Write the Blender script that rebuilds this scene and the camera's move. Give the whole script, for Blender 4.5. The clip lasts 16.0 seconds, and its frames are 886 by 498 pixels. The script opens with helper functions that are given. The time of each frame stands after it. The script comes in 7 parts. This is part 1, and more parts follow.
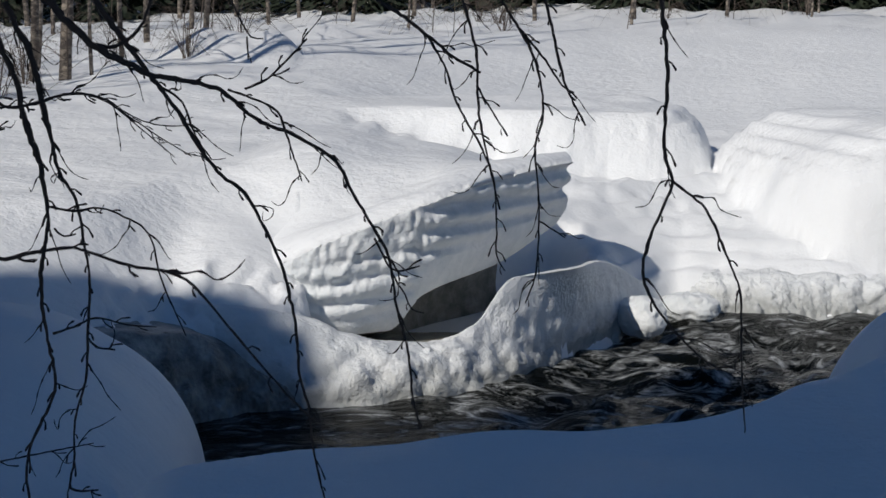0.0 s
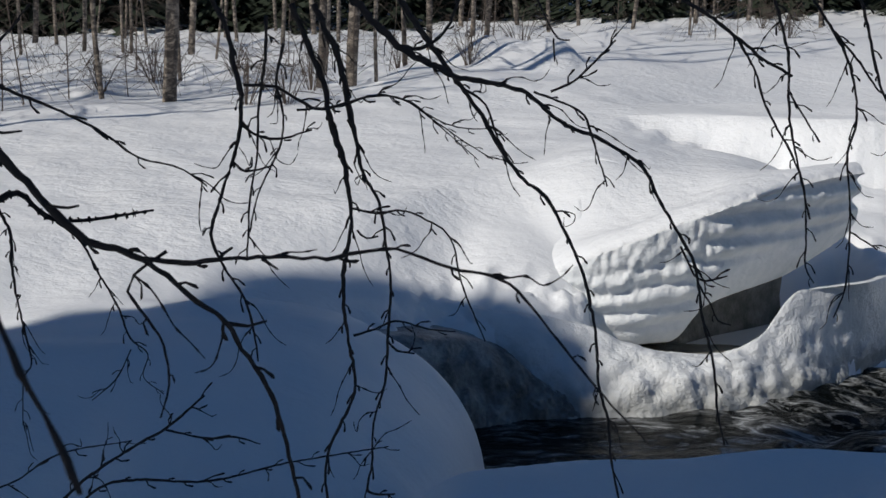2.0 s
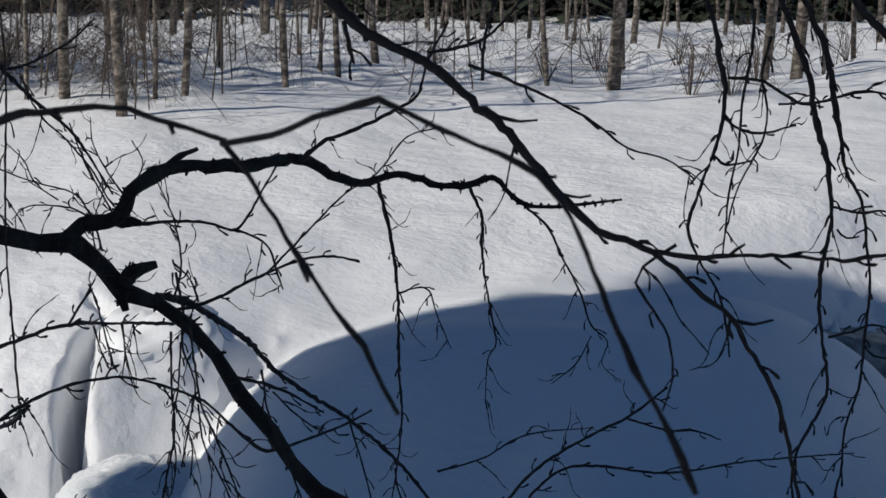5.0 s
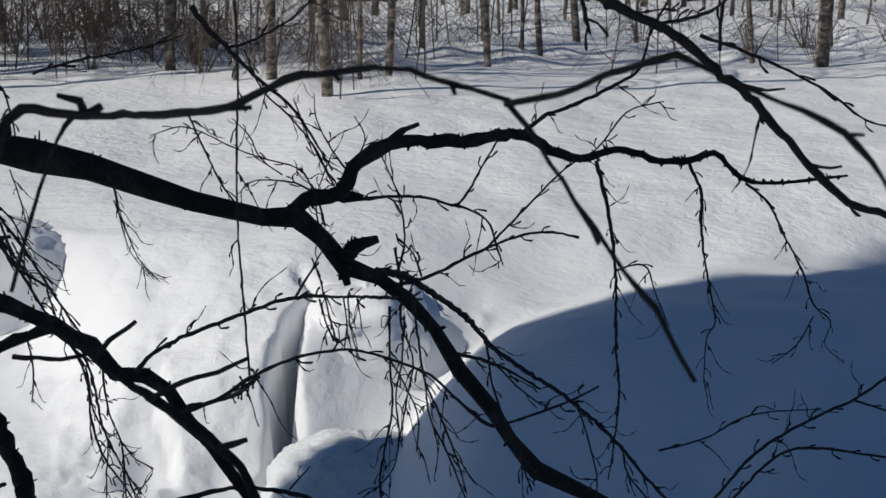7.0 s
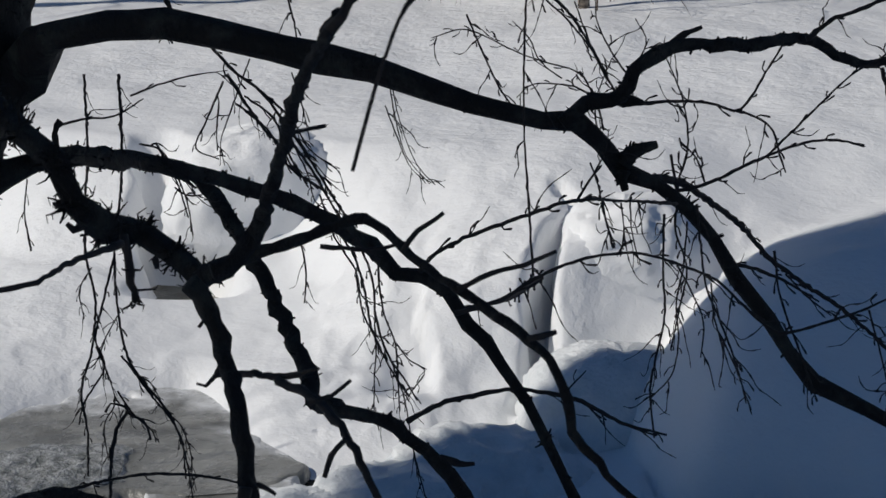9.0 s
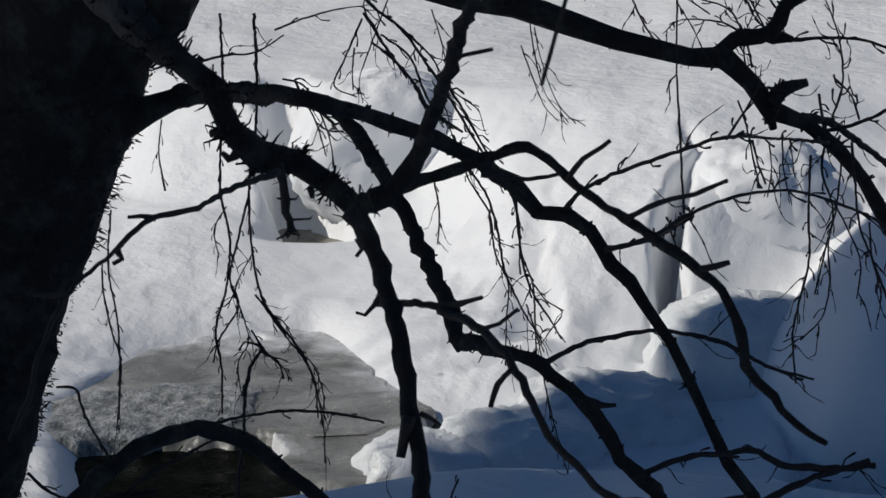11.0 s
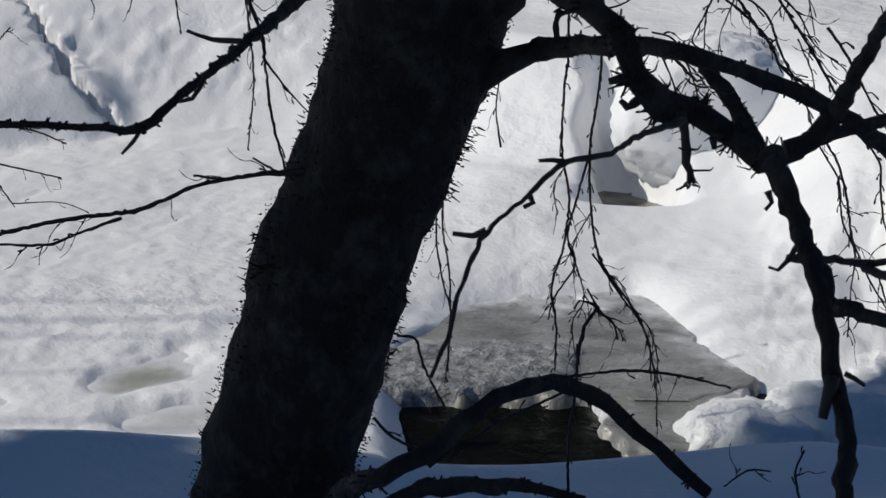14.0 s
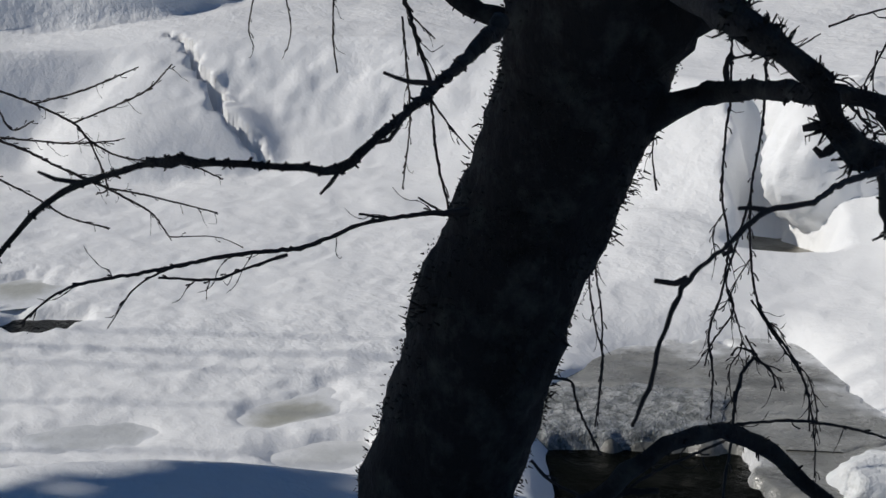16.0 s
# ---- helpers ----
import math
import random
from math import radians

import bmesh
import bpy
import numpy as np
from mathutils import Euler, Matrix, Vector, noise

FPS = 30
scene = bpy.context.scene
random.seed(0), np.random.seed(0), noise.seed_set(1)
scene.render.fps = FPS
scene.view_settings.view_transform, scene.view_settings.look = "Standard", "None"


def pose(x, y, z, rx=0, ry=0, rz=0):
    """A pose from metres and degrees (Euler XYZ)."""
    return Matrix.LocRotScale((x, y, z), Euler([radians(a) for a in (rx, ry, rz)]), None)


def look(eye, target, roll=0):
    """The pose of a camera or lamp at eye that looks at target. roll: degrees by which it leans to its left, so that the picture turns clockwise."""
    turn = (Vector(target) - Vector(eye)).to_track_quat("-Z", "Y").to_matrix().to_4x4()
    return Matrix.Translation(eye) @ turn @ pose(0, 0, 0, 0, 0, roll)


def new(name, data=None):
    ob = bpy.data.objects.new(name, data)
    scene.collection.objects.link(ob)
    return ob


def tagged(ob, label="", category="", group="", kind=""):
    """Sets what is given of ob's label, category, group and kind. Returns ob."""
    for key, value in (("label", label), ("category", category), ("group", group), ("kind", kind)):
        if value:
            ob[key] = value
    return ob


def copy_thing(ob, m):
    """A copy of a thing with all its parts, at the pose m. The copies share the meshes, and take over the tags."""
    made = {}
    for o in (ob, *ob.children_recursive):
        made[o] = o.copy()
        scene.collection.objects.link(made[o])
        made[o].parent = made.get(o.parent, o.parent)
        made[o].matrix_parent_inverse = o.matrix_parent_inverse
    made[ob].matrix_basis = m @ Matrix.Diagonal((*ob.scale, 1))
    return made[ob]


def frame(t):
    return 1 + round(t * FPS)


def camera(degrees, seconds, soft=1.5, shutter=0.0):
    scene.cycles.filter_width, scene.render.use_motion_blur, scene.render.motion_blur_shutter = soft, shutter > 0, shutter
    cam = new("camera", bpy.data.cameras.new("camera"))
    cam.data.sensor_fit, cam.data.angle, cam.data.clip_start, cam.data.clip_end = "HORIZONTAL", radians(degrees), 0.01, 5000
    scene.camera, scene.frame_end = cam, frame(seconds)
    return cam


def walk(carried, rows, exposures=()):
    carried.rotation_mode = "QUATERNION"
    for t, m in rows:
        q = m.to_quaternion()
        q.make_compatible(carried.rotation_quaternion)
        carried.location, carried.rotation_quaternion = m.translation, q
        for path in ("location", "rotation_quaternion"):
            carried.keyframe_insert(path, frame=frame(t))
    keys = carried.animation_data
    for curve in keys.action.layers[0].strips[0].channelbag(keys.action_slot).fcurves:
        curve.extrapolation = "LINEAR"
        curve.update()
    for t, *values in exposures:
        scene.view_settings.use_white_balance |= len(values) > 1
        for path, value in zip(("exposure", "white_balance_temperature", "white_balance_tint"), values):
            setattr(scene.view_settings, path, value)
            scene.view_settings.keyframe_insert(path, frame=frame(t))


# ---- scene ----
cam = camera(30.26, 16.0)
cam.data.dof.use_dof, cam.data.dof.focus_distance, cam.data.dof.aperture_fstop = True, 5.0, 27.0

# seconds, eye, then yaw to the left, pitch up and roll in degrees
PATH = [
    (0, 0.053, 0.080, 2.711, -4.50, -8.67, 0.72),
    (0.5, 0.040, 0.106, 2.705, -3.11, -8.89, 0.70),
    (1, 0.034, 0.125, 2.703, -1.74, -8.82, 0.58),
    (1.5, 0.017, 0.142, 2.696, 0.28, -8.45, 0.53),
    (2, -0.013, 0.166, 2.694, 5.10, -8.48, 0.46),
    (2.5, -0.035, 0.182, 2.694, 8.55, -8.69, 0.73),
    (3, -0.091, 0.195, 2.690, 13.91, -9.44, 1.08),
    (3.2, -0.099, 0.187, 2.691, 15.43, -9.54, 1.21),
    (5.3, -0.122, 0.154, 2.698, 20.76, -8.89, 0.76),
    (5.5, -0.132, 0.158, 2.698, 21.37, -8.76, 0.62),
    (6, -0.142, 0.154, 2.694, 23.25, -8.63, 0.34),
    (6.5, -0.159, 0.153, 2.689, 25.37, -9.03, 0.24),
    (7, -0.176, 0.156, 2.682, 27.01, -9.79, 0.12),
    (7.5, -0.196, 0.150, 2.676, 29.36, -10.87, -0.20),
    (8, -0.216, 0.142, 2.669, 31.71, -11.50, -0.39),
    (8.5, -0.236, 0.134, 2.661, 33.94, -11.95, -0.43),
    (8.7, -0.240, 0.130, 2.658, 34.75, -12.26, -0.46),
    (10.8, -0.299, 0.123, 2.627, 39.27, -14.31, -0.99),
    (11, -0.309, 0.119, 2.622, 39.91, -14.41, -0.93),
    (11.5, -0.336, 0.125, 2.608, 40.70, -15.07, -0.69),
    (12, -0.367, 0.109, 2.604, 42.13, -14.91, -0.57),
    (12.5, -0.376, 0.105, 2.599, 43.25, -15.04, -0.57),
    (13, -0.388, 0.094, 2.598, 44.29, -15.01, -0.74),
    (13.5, -0.411, 0.068, 2.593, 47.57, -15.24, -1.18),
    (14, -0.432, 0.052, 2.593, 50.65, -15.39, -1.46),
    (14.5, -0.454, 0.031, 2.594, 52.46, -15.17, -1.43),
    (15, -0.468, 0.021, 2.595, 53.83, -14.88, -1.39),
    (15.5, -0.475, 0.016, 2.597, 54.42, -14.30, -1.43),
    (16, -0.484, 0.002, 2.598, 55.46, -13.90, -1.44),
]
walk(cam, [(t, pose(x, y, z, 90 + pitch, 0, yaw) @ pose(0, 0, 0, 0, 0, roll)) for t, x, y, z, yaw, pitch, roll in PATH],
     [(0, -0.02), (2, -0.02), (3, -0.02), (6.5, 0.0), (8.2, -0.15), (11, -0.17), (12.5, -0.06), (16, -0.03)])

# ---------------------------------------------------------------- light
SUN_AZ, SUN_EL = 137.0, 37.0  # degrees to the left of +y, degrees above the horizon
world = bpy.data.worlds.new("sky")
scene.world = world
world.use_nodes = True
wn = world.node_tree.nodes
sky = wn.new("ShaderNodeTexSky")
sky.sky_type, sky.sun_disc = "NISHITA", False
sky.sun_elevation, sky.sun_rotation = radians(SUN_EL), radians(-SUN_AZ)
sky.air_density, sky.dust_density, sky.ozone_density = 1.0, 0.0, 6.0
wn["Background"].inputs["Strength"].default_value = 0.045
tint = wn.new("ShaderNodeMix")
tint.data_type, tint.blend_type = "RGBA", "MULTIPLY"
tint.inputs[0].default_value, tint.inputs[7].default_value = 1.0, (0.80, 0.92, 1.0, 1)
world.node_tree.links.new(sky.outputs["Color"], tint.inputs[6])
world.node_tree.links.new(tint.outputs[2], wn["Background"].inputs["Color"])
sun = new("sun", bpy.data.lights.new("sun", "SUN"))
sun.data.energy, sun.data.angle, sun.data.color = 2.92, radians(0.53), (1.0, 0.955, 0.88)
sa, se = radians(SUN_AZ), radians(SUN_EL)
sun.matrix_world = look((-30 * math.sin(sa) * math.cos(se), 30 * math.cos(sa) * math.cos(se), 30 * math.sin(se)), (0, 0, 0))
scene.view_settings.exposure = 0.0


# ---------------------------------------------------------------- materials
class Mat:
    """A node material with a few short-hands."""

    def __init__(self, name, rough=0.6, color=(0.8, 0.8, 0.8)):
        self.m = bpy.data.materials.new(name)
        self.m.use_nodes = True
        self.t = self.m.node_tree
        self.b = self.t.nodes["Principled BSDF"]
        self.b.inputs["Roughness"].default_value = rough
        self.b.inputs["Base Color"].default_value = (*color, 1)
        self.place = self.t.nodes.new("ShaderNodeNewGeometry").outputs["Position"]

    def link(self, a, b):
        self.t.links.new(a, b)

    def noise(self, scale, detail=4.0, rough=0.55, stretch=(1, 1, 1), warp=0.0):
        mp = self.t.nodes.new("ShaderNodeMapping")
        mp.inputs["Scale"].default_value = stretch
        self.link(self.place, mp.inputs["Vector"])
        n = self.t.nodes.new("ShaderNodeTexNoise")
        n.inputs["Scale"].default_value, n.inputs["Detail"].default_value = scale, detail
        n.inputs["Roughness"].default_value, n.inputs["Distortion"].default_value = rough, warp
        self.link(mp.outputs["Vector"], n.inputs["Vector"])
        return n.outputs["Fac"]

    def ramp(self, fac, *stops):
        r = self.t.nodes.new("ShaderNodeValToRGB")
        while len(r.color_ramp.elements) < len(stops):
            r.color_ramp.elements.new(0.5)
        for e, (at, c) in zip(r.color_ramp.elements, stops):
            e.position, e.color = at, (*c, 1) if not isinstance(c, (int, float)) else (c, c, c, 1)
        self.link(fac, r.inputs["Fac"])
        return r.outputs["Color"]

    def mix(self, fac, a, b, how="MIX"):
        n = self.t.nodes.new("ShaderNodeMix")
        n.data_type, n.blend_type = "RGBA", how
        for value, socket in ((fac, n.inputs[0]), (a, n.inputs[6]), (b, n.inputs[7])):
            if isinstance(value, bpy.types.NodeSocket):
                self.link(value, socket)
            else:
                socket.default_value = value if isinstance(value, (int, float)) else (*value, 1)
        return n.outputs[2]

    def math(self, op, a, b=0.0):
        n = self.t.nodes.new("ShaderNodeMath")
        n.operation = op
        for value, socket in ((a, n.inputs[0]), (b, n.inputs[1])):
            if isinstance(value, bpy.types.NodeSocket):
                self.link(value, socket)
            else:
                socket.default_value = value
        return n.outputs[0]

    def color(self, c):
        self.link(c, self.b.inputs["Base Color"])
        return self

    def frosted(self, c, start=0.45, full=0.85):
        """Base colour c, dusted with snow towards the edge of a sheet."""
        a = self.t.nodes.new("ShaderNodeAttribute")
        a.attribute_name = "frost"
        k = self.ramp(self.math("ADD", a.outputs["Fac"], self.math("MULTIPLY", self.math("SUBTRACT", self.noise(5, 6, 0.65), 0.5), 0.9)), (start, 0.0), (full, 1.0))
        return self.color(self.mix(k, c, (0.86, 0.87, 0.88)))

    def rough(self, c):
        self.link(c, self.b.inputs["Roughness"])
        return self

    def bump(self, *layers):
        """layers: (height, depth in metres)."""
        last = None
        for height, depth in layers:
            n = self.t.nodes.new("ShaderNodeBump")
            n.inputs["Strength"].default_value, n.inputs["Distance"].default_value = 1.0, depth
            self.link(height, n.inputs["Height"])
            if last is not None:
                self.link(last, n.inputs["Normal"])
            last = n.outputs["Normal"]
        self.link(last, self.b.inputs["Normal"])
        return self


def snow_material():
    m = Mat("snow", 0.55)
    m.color(m.mix(m.noise(1.3, 5), (0.88, 0.89, 0.90), (0.93, 0.935, 0.94)))
    m.b.inputs["Specular IOR Level"].default_value = 0.25
    # wind ripples in patches, fine grain everywhere
    patch = m.ramp(m.noise(0.55, 2), (0.38, 0.15), (0.66, 1.0))
    ripple = m.math("MULTIPLY", m.noise(9, 4, 0.55, (0.9, 1.15, 1.0)), patch)
    at = m.t.nodes.new("ShaderNodeSeparateXYZ")
    m.link(m.place, at.inputs[0])
    high = m.math("MULTIPLY", m.noise(8, 4, 0.6, (0.95, 1.1, 1.0)), m.ramp(m.math("MULTIPLY", at.outputs[2], 0.5), (0.50, 0.0), (0.60, 1.0)))
    m.bump((m.noise(1.7, 3, 0.5, (1.0, 1.4, 1.0)), 0.018), (high, 0.022), (ripple, 0.022), (m.noise(28, 3, 0.6, (0.9, 1.1, 1.0)), 0.004), (m.noise(90, 3, 0.6), 0.0016))
    return m.m


def packed_snow_material():
    m = Mat("packed snow", 0.5)
    m.color(m.mix(m.ramp(m.noise(5, 6, 0.65), (0.35, 0.0), (0.6, 1.0)), (0.74, 0.77, 0.78), (0.88, 0.89, 0.89)))
    m.b.inputs["Specular IOR Level"].default_value = 0.3
    m.bump((m.noise(7, 5, 0.6), 0.03), (m.noise(40, 4, 0.65), 0.008))
    return m.m


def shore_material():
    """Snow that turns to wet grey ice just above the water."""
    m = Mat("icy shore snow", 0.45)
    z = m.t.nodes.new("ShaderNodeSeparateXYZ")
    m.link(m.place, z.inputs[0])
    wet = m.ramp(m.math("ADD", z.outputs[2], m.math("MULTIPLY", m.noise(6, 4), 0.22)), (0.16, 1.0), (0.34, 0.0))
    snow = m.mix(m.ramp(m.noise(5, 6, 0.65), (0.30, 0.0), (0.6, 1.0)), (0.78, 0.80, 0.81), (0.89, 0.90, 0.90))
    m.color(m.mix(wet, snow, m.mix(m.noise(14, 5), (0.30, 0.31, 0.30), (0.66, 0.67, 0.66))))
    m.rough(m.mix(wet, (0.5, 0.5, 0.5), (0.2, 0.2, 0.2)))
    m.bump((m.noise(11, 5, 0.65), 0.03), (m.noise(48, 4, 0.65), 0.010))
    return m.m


def water_material():
    m = Mat("river water", 0.05, (0.006, 0.008, 0.006))
    m.b.inputs["IOR"].default_value = 1.33
    streak = m.noise(2.6, 9, 0.72, (0.9, 1.7, 1.0), 1.6)
    foam = m.ramp(streak, (0.50, 0.0), (0.59, 0.40), (0.68, 1.0))
    at = m.t.nodes.new("ShaderNodeSeparateXYZ")
    m.link(m.place, at.inputs[0])
    # reflections of the bright banks are painted darker in the calm bend
    calm = m.math("ADD", m.math("MULTIPLY", at.outputs[0], 0.2), 0.8)
    m.link(m.ramp(calm, (0.05, (0.12, 0.13, 0.12)), (0.6, (0.40, 0.42, 0.41))), m.b.inputs["Specular Tint"])
    m.link(m.ramp(calm, (0.05, 0.025), (0.6, 0.10)), m.b.inputs["Specular IOR Level"])
    # the rapids foam, the calm bend does not
    foam = m.math("MULTIPLY", foam, m.ramp(m.math("ADD", m.math("MULTIPLY", at.outputs[0], 0.25), 0.5), (0.1, 0.0), (0.7, 1.0)))
    m.color(m.mix(foam, m.mix(m.noise(1.1, 3), (0.002, 0.0026, 0.0022), (0.005, 0.006, 0.0045)), (0.62, 0.64, 0.64)))
    m.rough(m.mix(foam, (0.05, 0.05, 0.05), (0.55, 0.55, 0.55)))
    m.bump((m.noise(4, 6, 0.62, (1, 1.8, 1), 1.0), 0.05), (m.noise(24, 4, 0.6, (1, 1.5, 1)), 0.010))
    return m.m


def ice_material():
    m = Mat("wet grey ice", 0.25)
    m.frosted(m.mix(m.ramp(m.noise(2.2, 6, 0.6, (1, 1, 1), 0.8), (0.35, 0.0), (0.62, 1.0)), (0.13, 0.13, 0.118), (0.31, 0.31, 0.29)), 0.58, 1.04)
    m.rough(m.ramp(m.noise(6, 4), (0.3, 0.12), (0.7, 0.45)))
    m.bump((m.noise(14, 5, 0.65), 0.012), (m.noise(60, 3), 0.003))
    return m.m


def rim_material():
    m = Mat("bubbly clear ice", 0.12)
    m.color(m.mix(m.ramp(m.noise(16, 6, 0.7), (0.38, 0.0), (0.62, 1.0)), (0.17, 0.18, 0.17), (0.52, 0.53, 0.53)))
    m.b.inputs["Specular IOR Level"].default_value = 0.7
    m.bump((m.noise(16, 5, 0.7), 0.04), (m.noise(70, 3), 0.014))
    return m.m


def slush_material(name="olive slush ice", dark=(0.34, 0.335, 0.27), pale=(0.62, 0.62, 0.57)):
    m = Mat(name, 0.3)
    m.frosted(m.mix(m.noise(5, 5, 0.6, (1, 1, 1), 0.6), dark, pale), 0.22, 0.70)
    m.bump((m.noise(18, 4), 0.006))
    return m.m


def bark_material():
    m = Mat("dark lichened birch bark", 0.85)
    patch = m.ramp(m.noise(9, 6, 0.65), (0.50, 0.0), (0.66, 1.0))
    base = m.mix(m.noise(30, 5, 0.6, (1, 1, 0.35)), (0.005, 0.0035, 0.0026), (0.018, 0.0135, 0.010))
    m.color(m.mix(patch, base, (0.046, 0.045, 0.036)))
    m.bump((m.noise(26, 6, 0.7, (1, 1, 0.4)), 0.02), (m.noise(110, 4, 0.6), 0.004))
    return m.m


def twig_material():
    m = Mat("dark brown twig bark", 0.7)
    m.color(m.mix(m.noise(60, 4), (0.012, 0.009, 0.007), (0.04, 0.028, 0.022)))
    m.bump((m.noise(220, 3), 0.0015))
    return m.m


def birch_material():
    m = Mat("pale birch bark", 0.75)
    marks = m.ramp(m.noise(9, 6, 0.75, (0.8, 0.8, 1.5), 0.6), (0.46, 0.0), (0.60, 1.0))
    m.color(m.mix(marks, (0.05, 0.04, 0.034), m.mix(m.noise(1.3, 3), (0.17, 0.135, 0.105), (0.44, 0.38, 0.31))))
    m.bump((m.noise(30, 4), 0.006))
    return m.m


def needle_material():
    m = Mat("dark spruce needles", 0.8)
    m.color(m.mix(m.noise(5, 4), (0.012, 0.018, 0.010), (0.035, 0.05, 0.028)))
    return m.m


SNOW, PACKED, WATER, ICE = snow_material(), packed_snow_material(), water_material(), ice_material()
GLAZE = slush_material("pale glazed ice", (0.52, 0.53, 0.52), (0.78, 0.79, 0.79))


# brown-grey lining of the hollows, with part of their shade in the colour
def hollow_material():
    m = Mat("brown-grey hollow with its shade", 0.5)
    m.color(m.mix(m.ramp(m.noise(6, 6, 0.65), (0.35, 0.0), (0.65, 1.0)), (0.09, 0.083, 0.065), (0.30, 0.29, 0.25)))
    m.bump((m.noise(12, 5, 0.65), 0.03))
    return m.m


HOLLOW = hollow_material()


# grey-brown wet ice, its colour darkened further for the cast shadow on it
def shaded_ice_material():
    m = Mat("grey-brown wet ice with shade", 0.35)
    m.color(m.mix(m.ramp(m.noise(4, 6, 0.7), (0.36, 0.0), (0.68, 1.0)), (0.10, 0.095, 0.085), (0.46, 0.46, 0.44)))
    m.bump((m.noise(10, 5, 0.65), 0.03), (m.noise(45, 4, 0.65), 0.008))
    return m.m


SHADED_ICE = shaded_ice_material()
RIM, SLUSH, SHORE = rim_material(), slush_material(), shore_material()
def thicket_material():
    m = Mat("brown brushwood", 0.7)
    m.color(m.mix(m.noise(30, 4), (0.05, 0.036, 0.028), (0.15, 0.115, 0.09)))
    return m.m


BRUSH = thicket_material()
BARK, TWIG, BIRCH, NEEDLE = bark_material(), twig_material(), birch_material(), needle_material()


# ---------------------------------------------------------------- helpers of this scene
def mesh_of(name, verts, faces, material, smooth=True):
    me = bpy.data.meshes.new(name)
    me.from_pydata([tuple(v) for v in verts], [], [tuple(f) for f in faces])
    me.materials.append(material)
    if smooth:
        me.polygons.foreach_set("use_smooth", [True] * len(me.polygons))
    me.update()
    return me


def grid_mesh(name, p, material, keep=None):
    """A mesh over an array of points p[i, j]; keep: which quads stay."""
    n, k = p.shape[:2]
    at = np.arange(n * k).reshape(n, k)
    quads = np.stack([at[:-1, :-1], at[1:, :-1], at[1:, 1:], at[:-1, 1:]], -1)
    quads = quads[keep] if keep is not None else quads.reshape(-1, 4)
    me = bpy.data.meshes.new(name)
    me.vertices.add(n * k)
    me.vertices.foreach_set("co", p.reshape(-1).astype(np.float32))
    me.loops.add(quads.size)
    me.loops.foreach_set("vertex_index", quads.reshape(-1).astype(np.int32))
    me.polygons.add(len(quads))
    me.polygons.foreach_set("loop_start", np.arange(0, quads.size, 4, dtype=np.int32))
    me.materials.append(material)
    me.update(calc_edges=True)
    me.polygons.foreach_set("use_smooth", np.ones(len(quads), bool))
    return me


def part(name, me, parent, label=""):
    ob = new(name, me)
    ob.parent = parent
    ob.matrix_parent_inverse = Matrix.Translation(-parent.location)
    return tagged(ob, label)


def smooth01(x):
    x = np.clip(x, 0, 1)
    return x * x * (3 - 2 * x)


_rng = np.random.RandomState(7)
_LAT = _rng.rand(64, 64)


def wave2(x, y):
    """Smooth value noise in 0..1 on arrays."""
    i, j = np.floor(x).astype(int), np.floor(y).astype(int)
    u, v = smooth01(x - i), smooth01(y - j)
    i0, i1, j0, j1 = i % 64, (i + 1) % 64, j % 64, (j + 1) % 64
    return (_LAT[i0, j0] * (1 - u) + _LAT[i1, j0] * u) * (1 - v) + (_LAT[i0, j1] * (1 - u) + _LAT[i1, j1] * u) * v


def cubic(x, xs, ys):
    """A monotone cubic through (xs, ys), on arrays; ys may have columns beside x."""
    xs, ys = np.asarray(xs, float), np.asarray(ys, float)
    h, d = np.diff(xs), np.diff(ys) / np.diff(xs)
    m = np.zeros_like(ys)
    same = d[:-1] * d[1:] > 0
    m[1:-1] = np.where(same, 2 * d[:-1] * d[1:] / np.where(same, d[:-1] + d[1:], 1), 0)
    m[0], m[-1] = d[0], d[-1]
    k = np.clip(np.searchsorted(xs, x) - 1, 0, len(h) - 1)
    s = np.clip((x - xs[k]) / h[k], 0, 1)
    return ys[k] * (1 + 2 * s) * (1 - s) ** 2 + h[k] * m[k] * s * (1 - s) ** 2 + ys[k + 1] * s * s * (3 - 2 * s) + h[k] * m[k + 1] * s * s * (s - 1)


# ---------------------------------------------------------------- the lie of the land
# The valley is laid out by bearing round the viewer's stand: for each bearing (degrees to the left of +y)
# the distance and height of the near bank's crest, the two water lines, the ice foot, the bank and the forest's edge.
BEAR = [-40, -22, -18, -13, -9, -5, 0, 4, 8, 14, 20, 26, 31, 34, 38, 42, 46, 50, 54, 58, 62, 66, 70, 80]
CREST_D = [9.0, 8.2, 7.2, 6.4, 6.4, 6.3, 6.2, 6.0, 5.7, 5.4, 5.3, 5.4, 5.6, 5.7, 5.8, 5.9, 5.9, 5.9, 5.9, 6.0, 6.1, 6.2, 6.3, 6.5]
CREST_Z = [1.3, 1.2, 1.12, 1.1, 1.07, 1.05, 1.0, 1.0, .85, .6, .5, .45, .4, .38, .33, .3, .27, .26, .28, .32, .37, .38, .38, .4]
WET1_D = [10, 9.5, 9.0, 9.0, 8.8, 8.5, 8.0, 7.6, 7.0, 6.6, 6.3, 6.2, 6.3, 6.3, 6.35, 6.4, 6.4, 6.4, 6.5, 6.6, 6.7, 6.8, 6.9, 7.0]
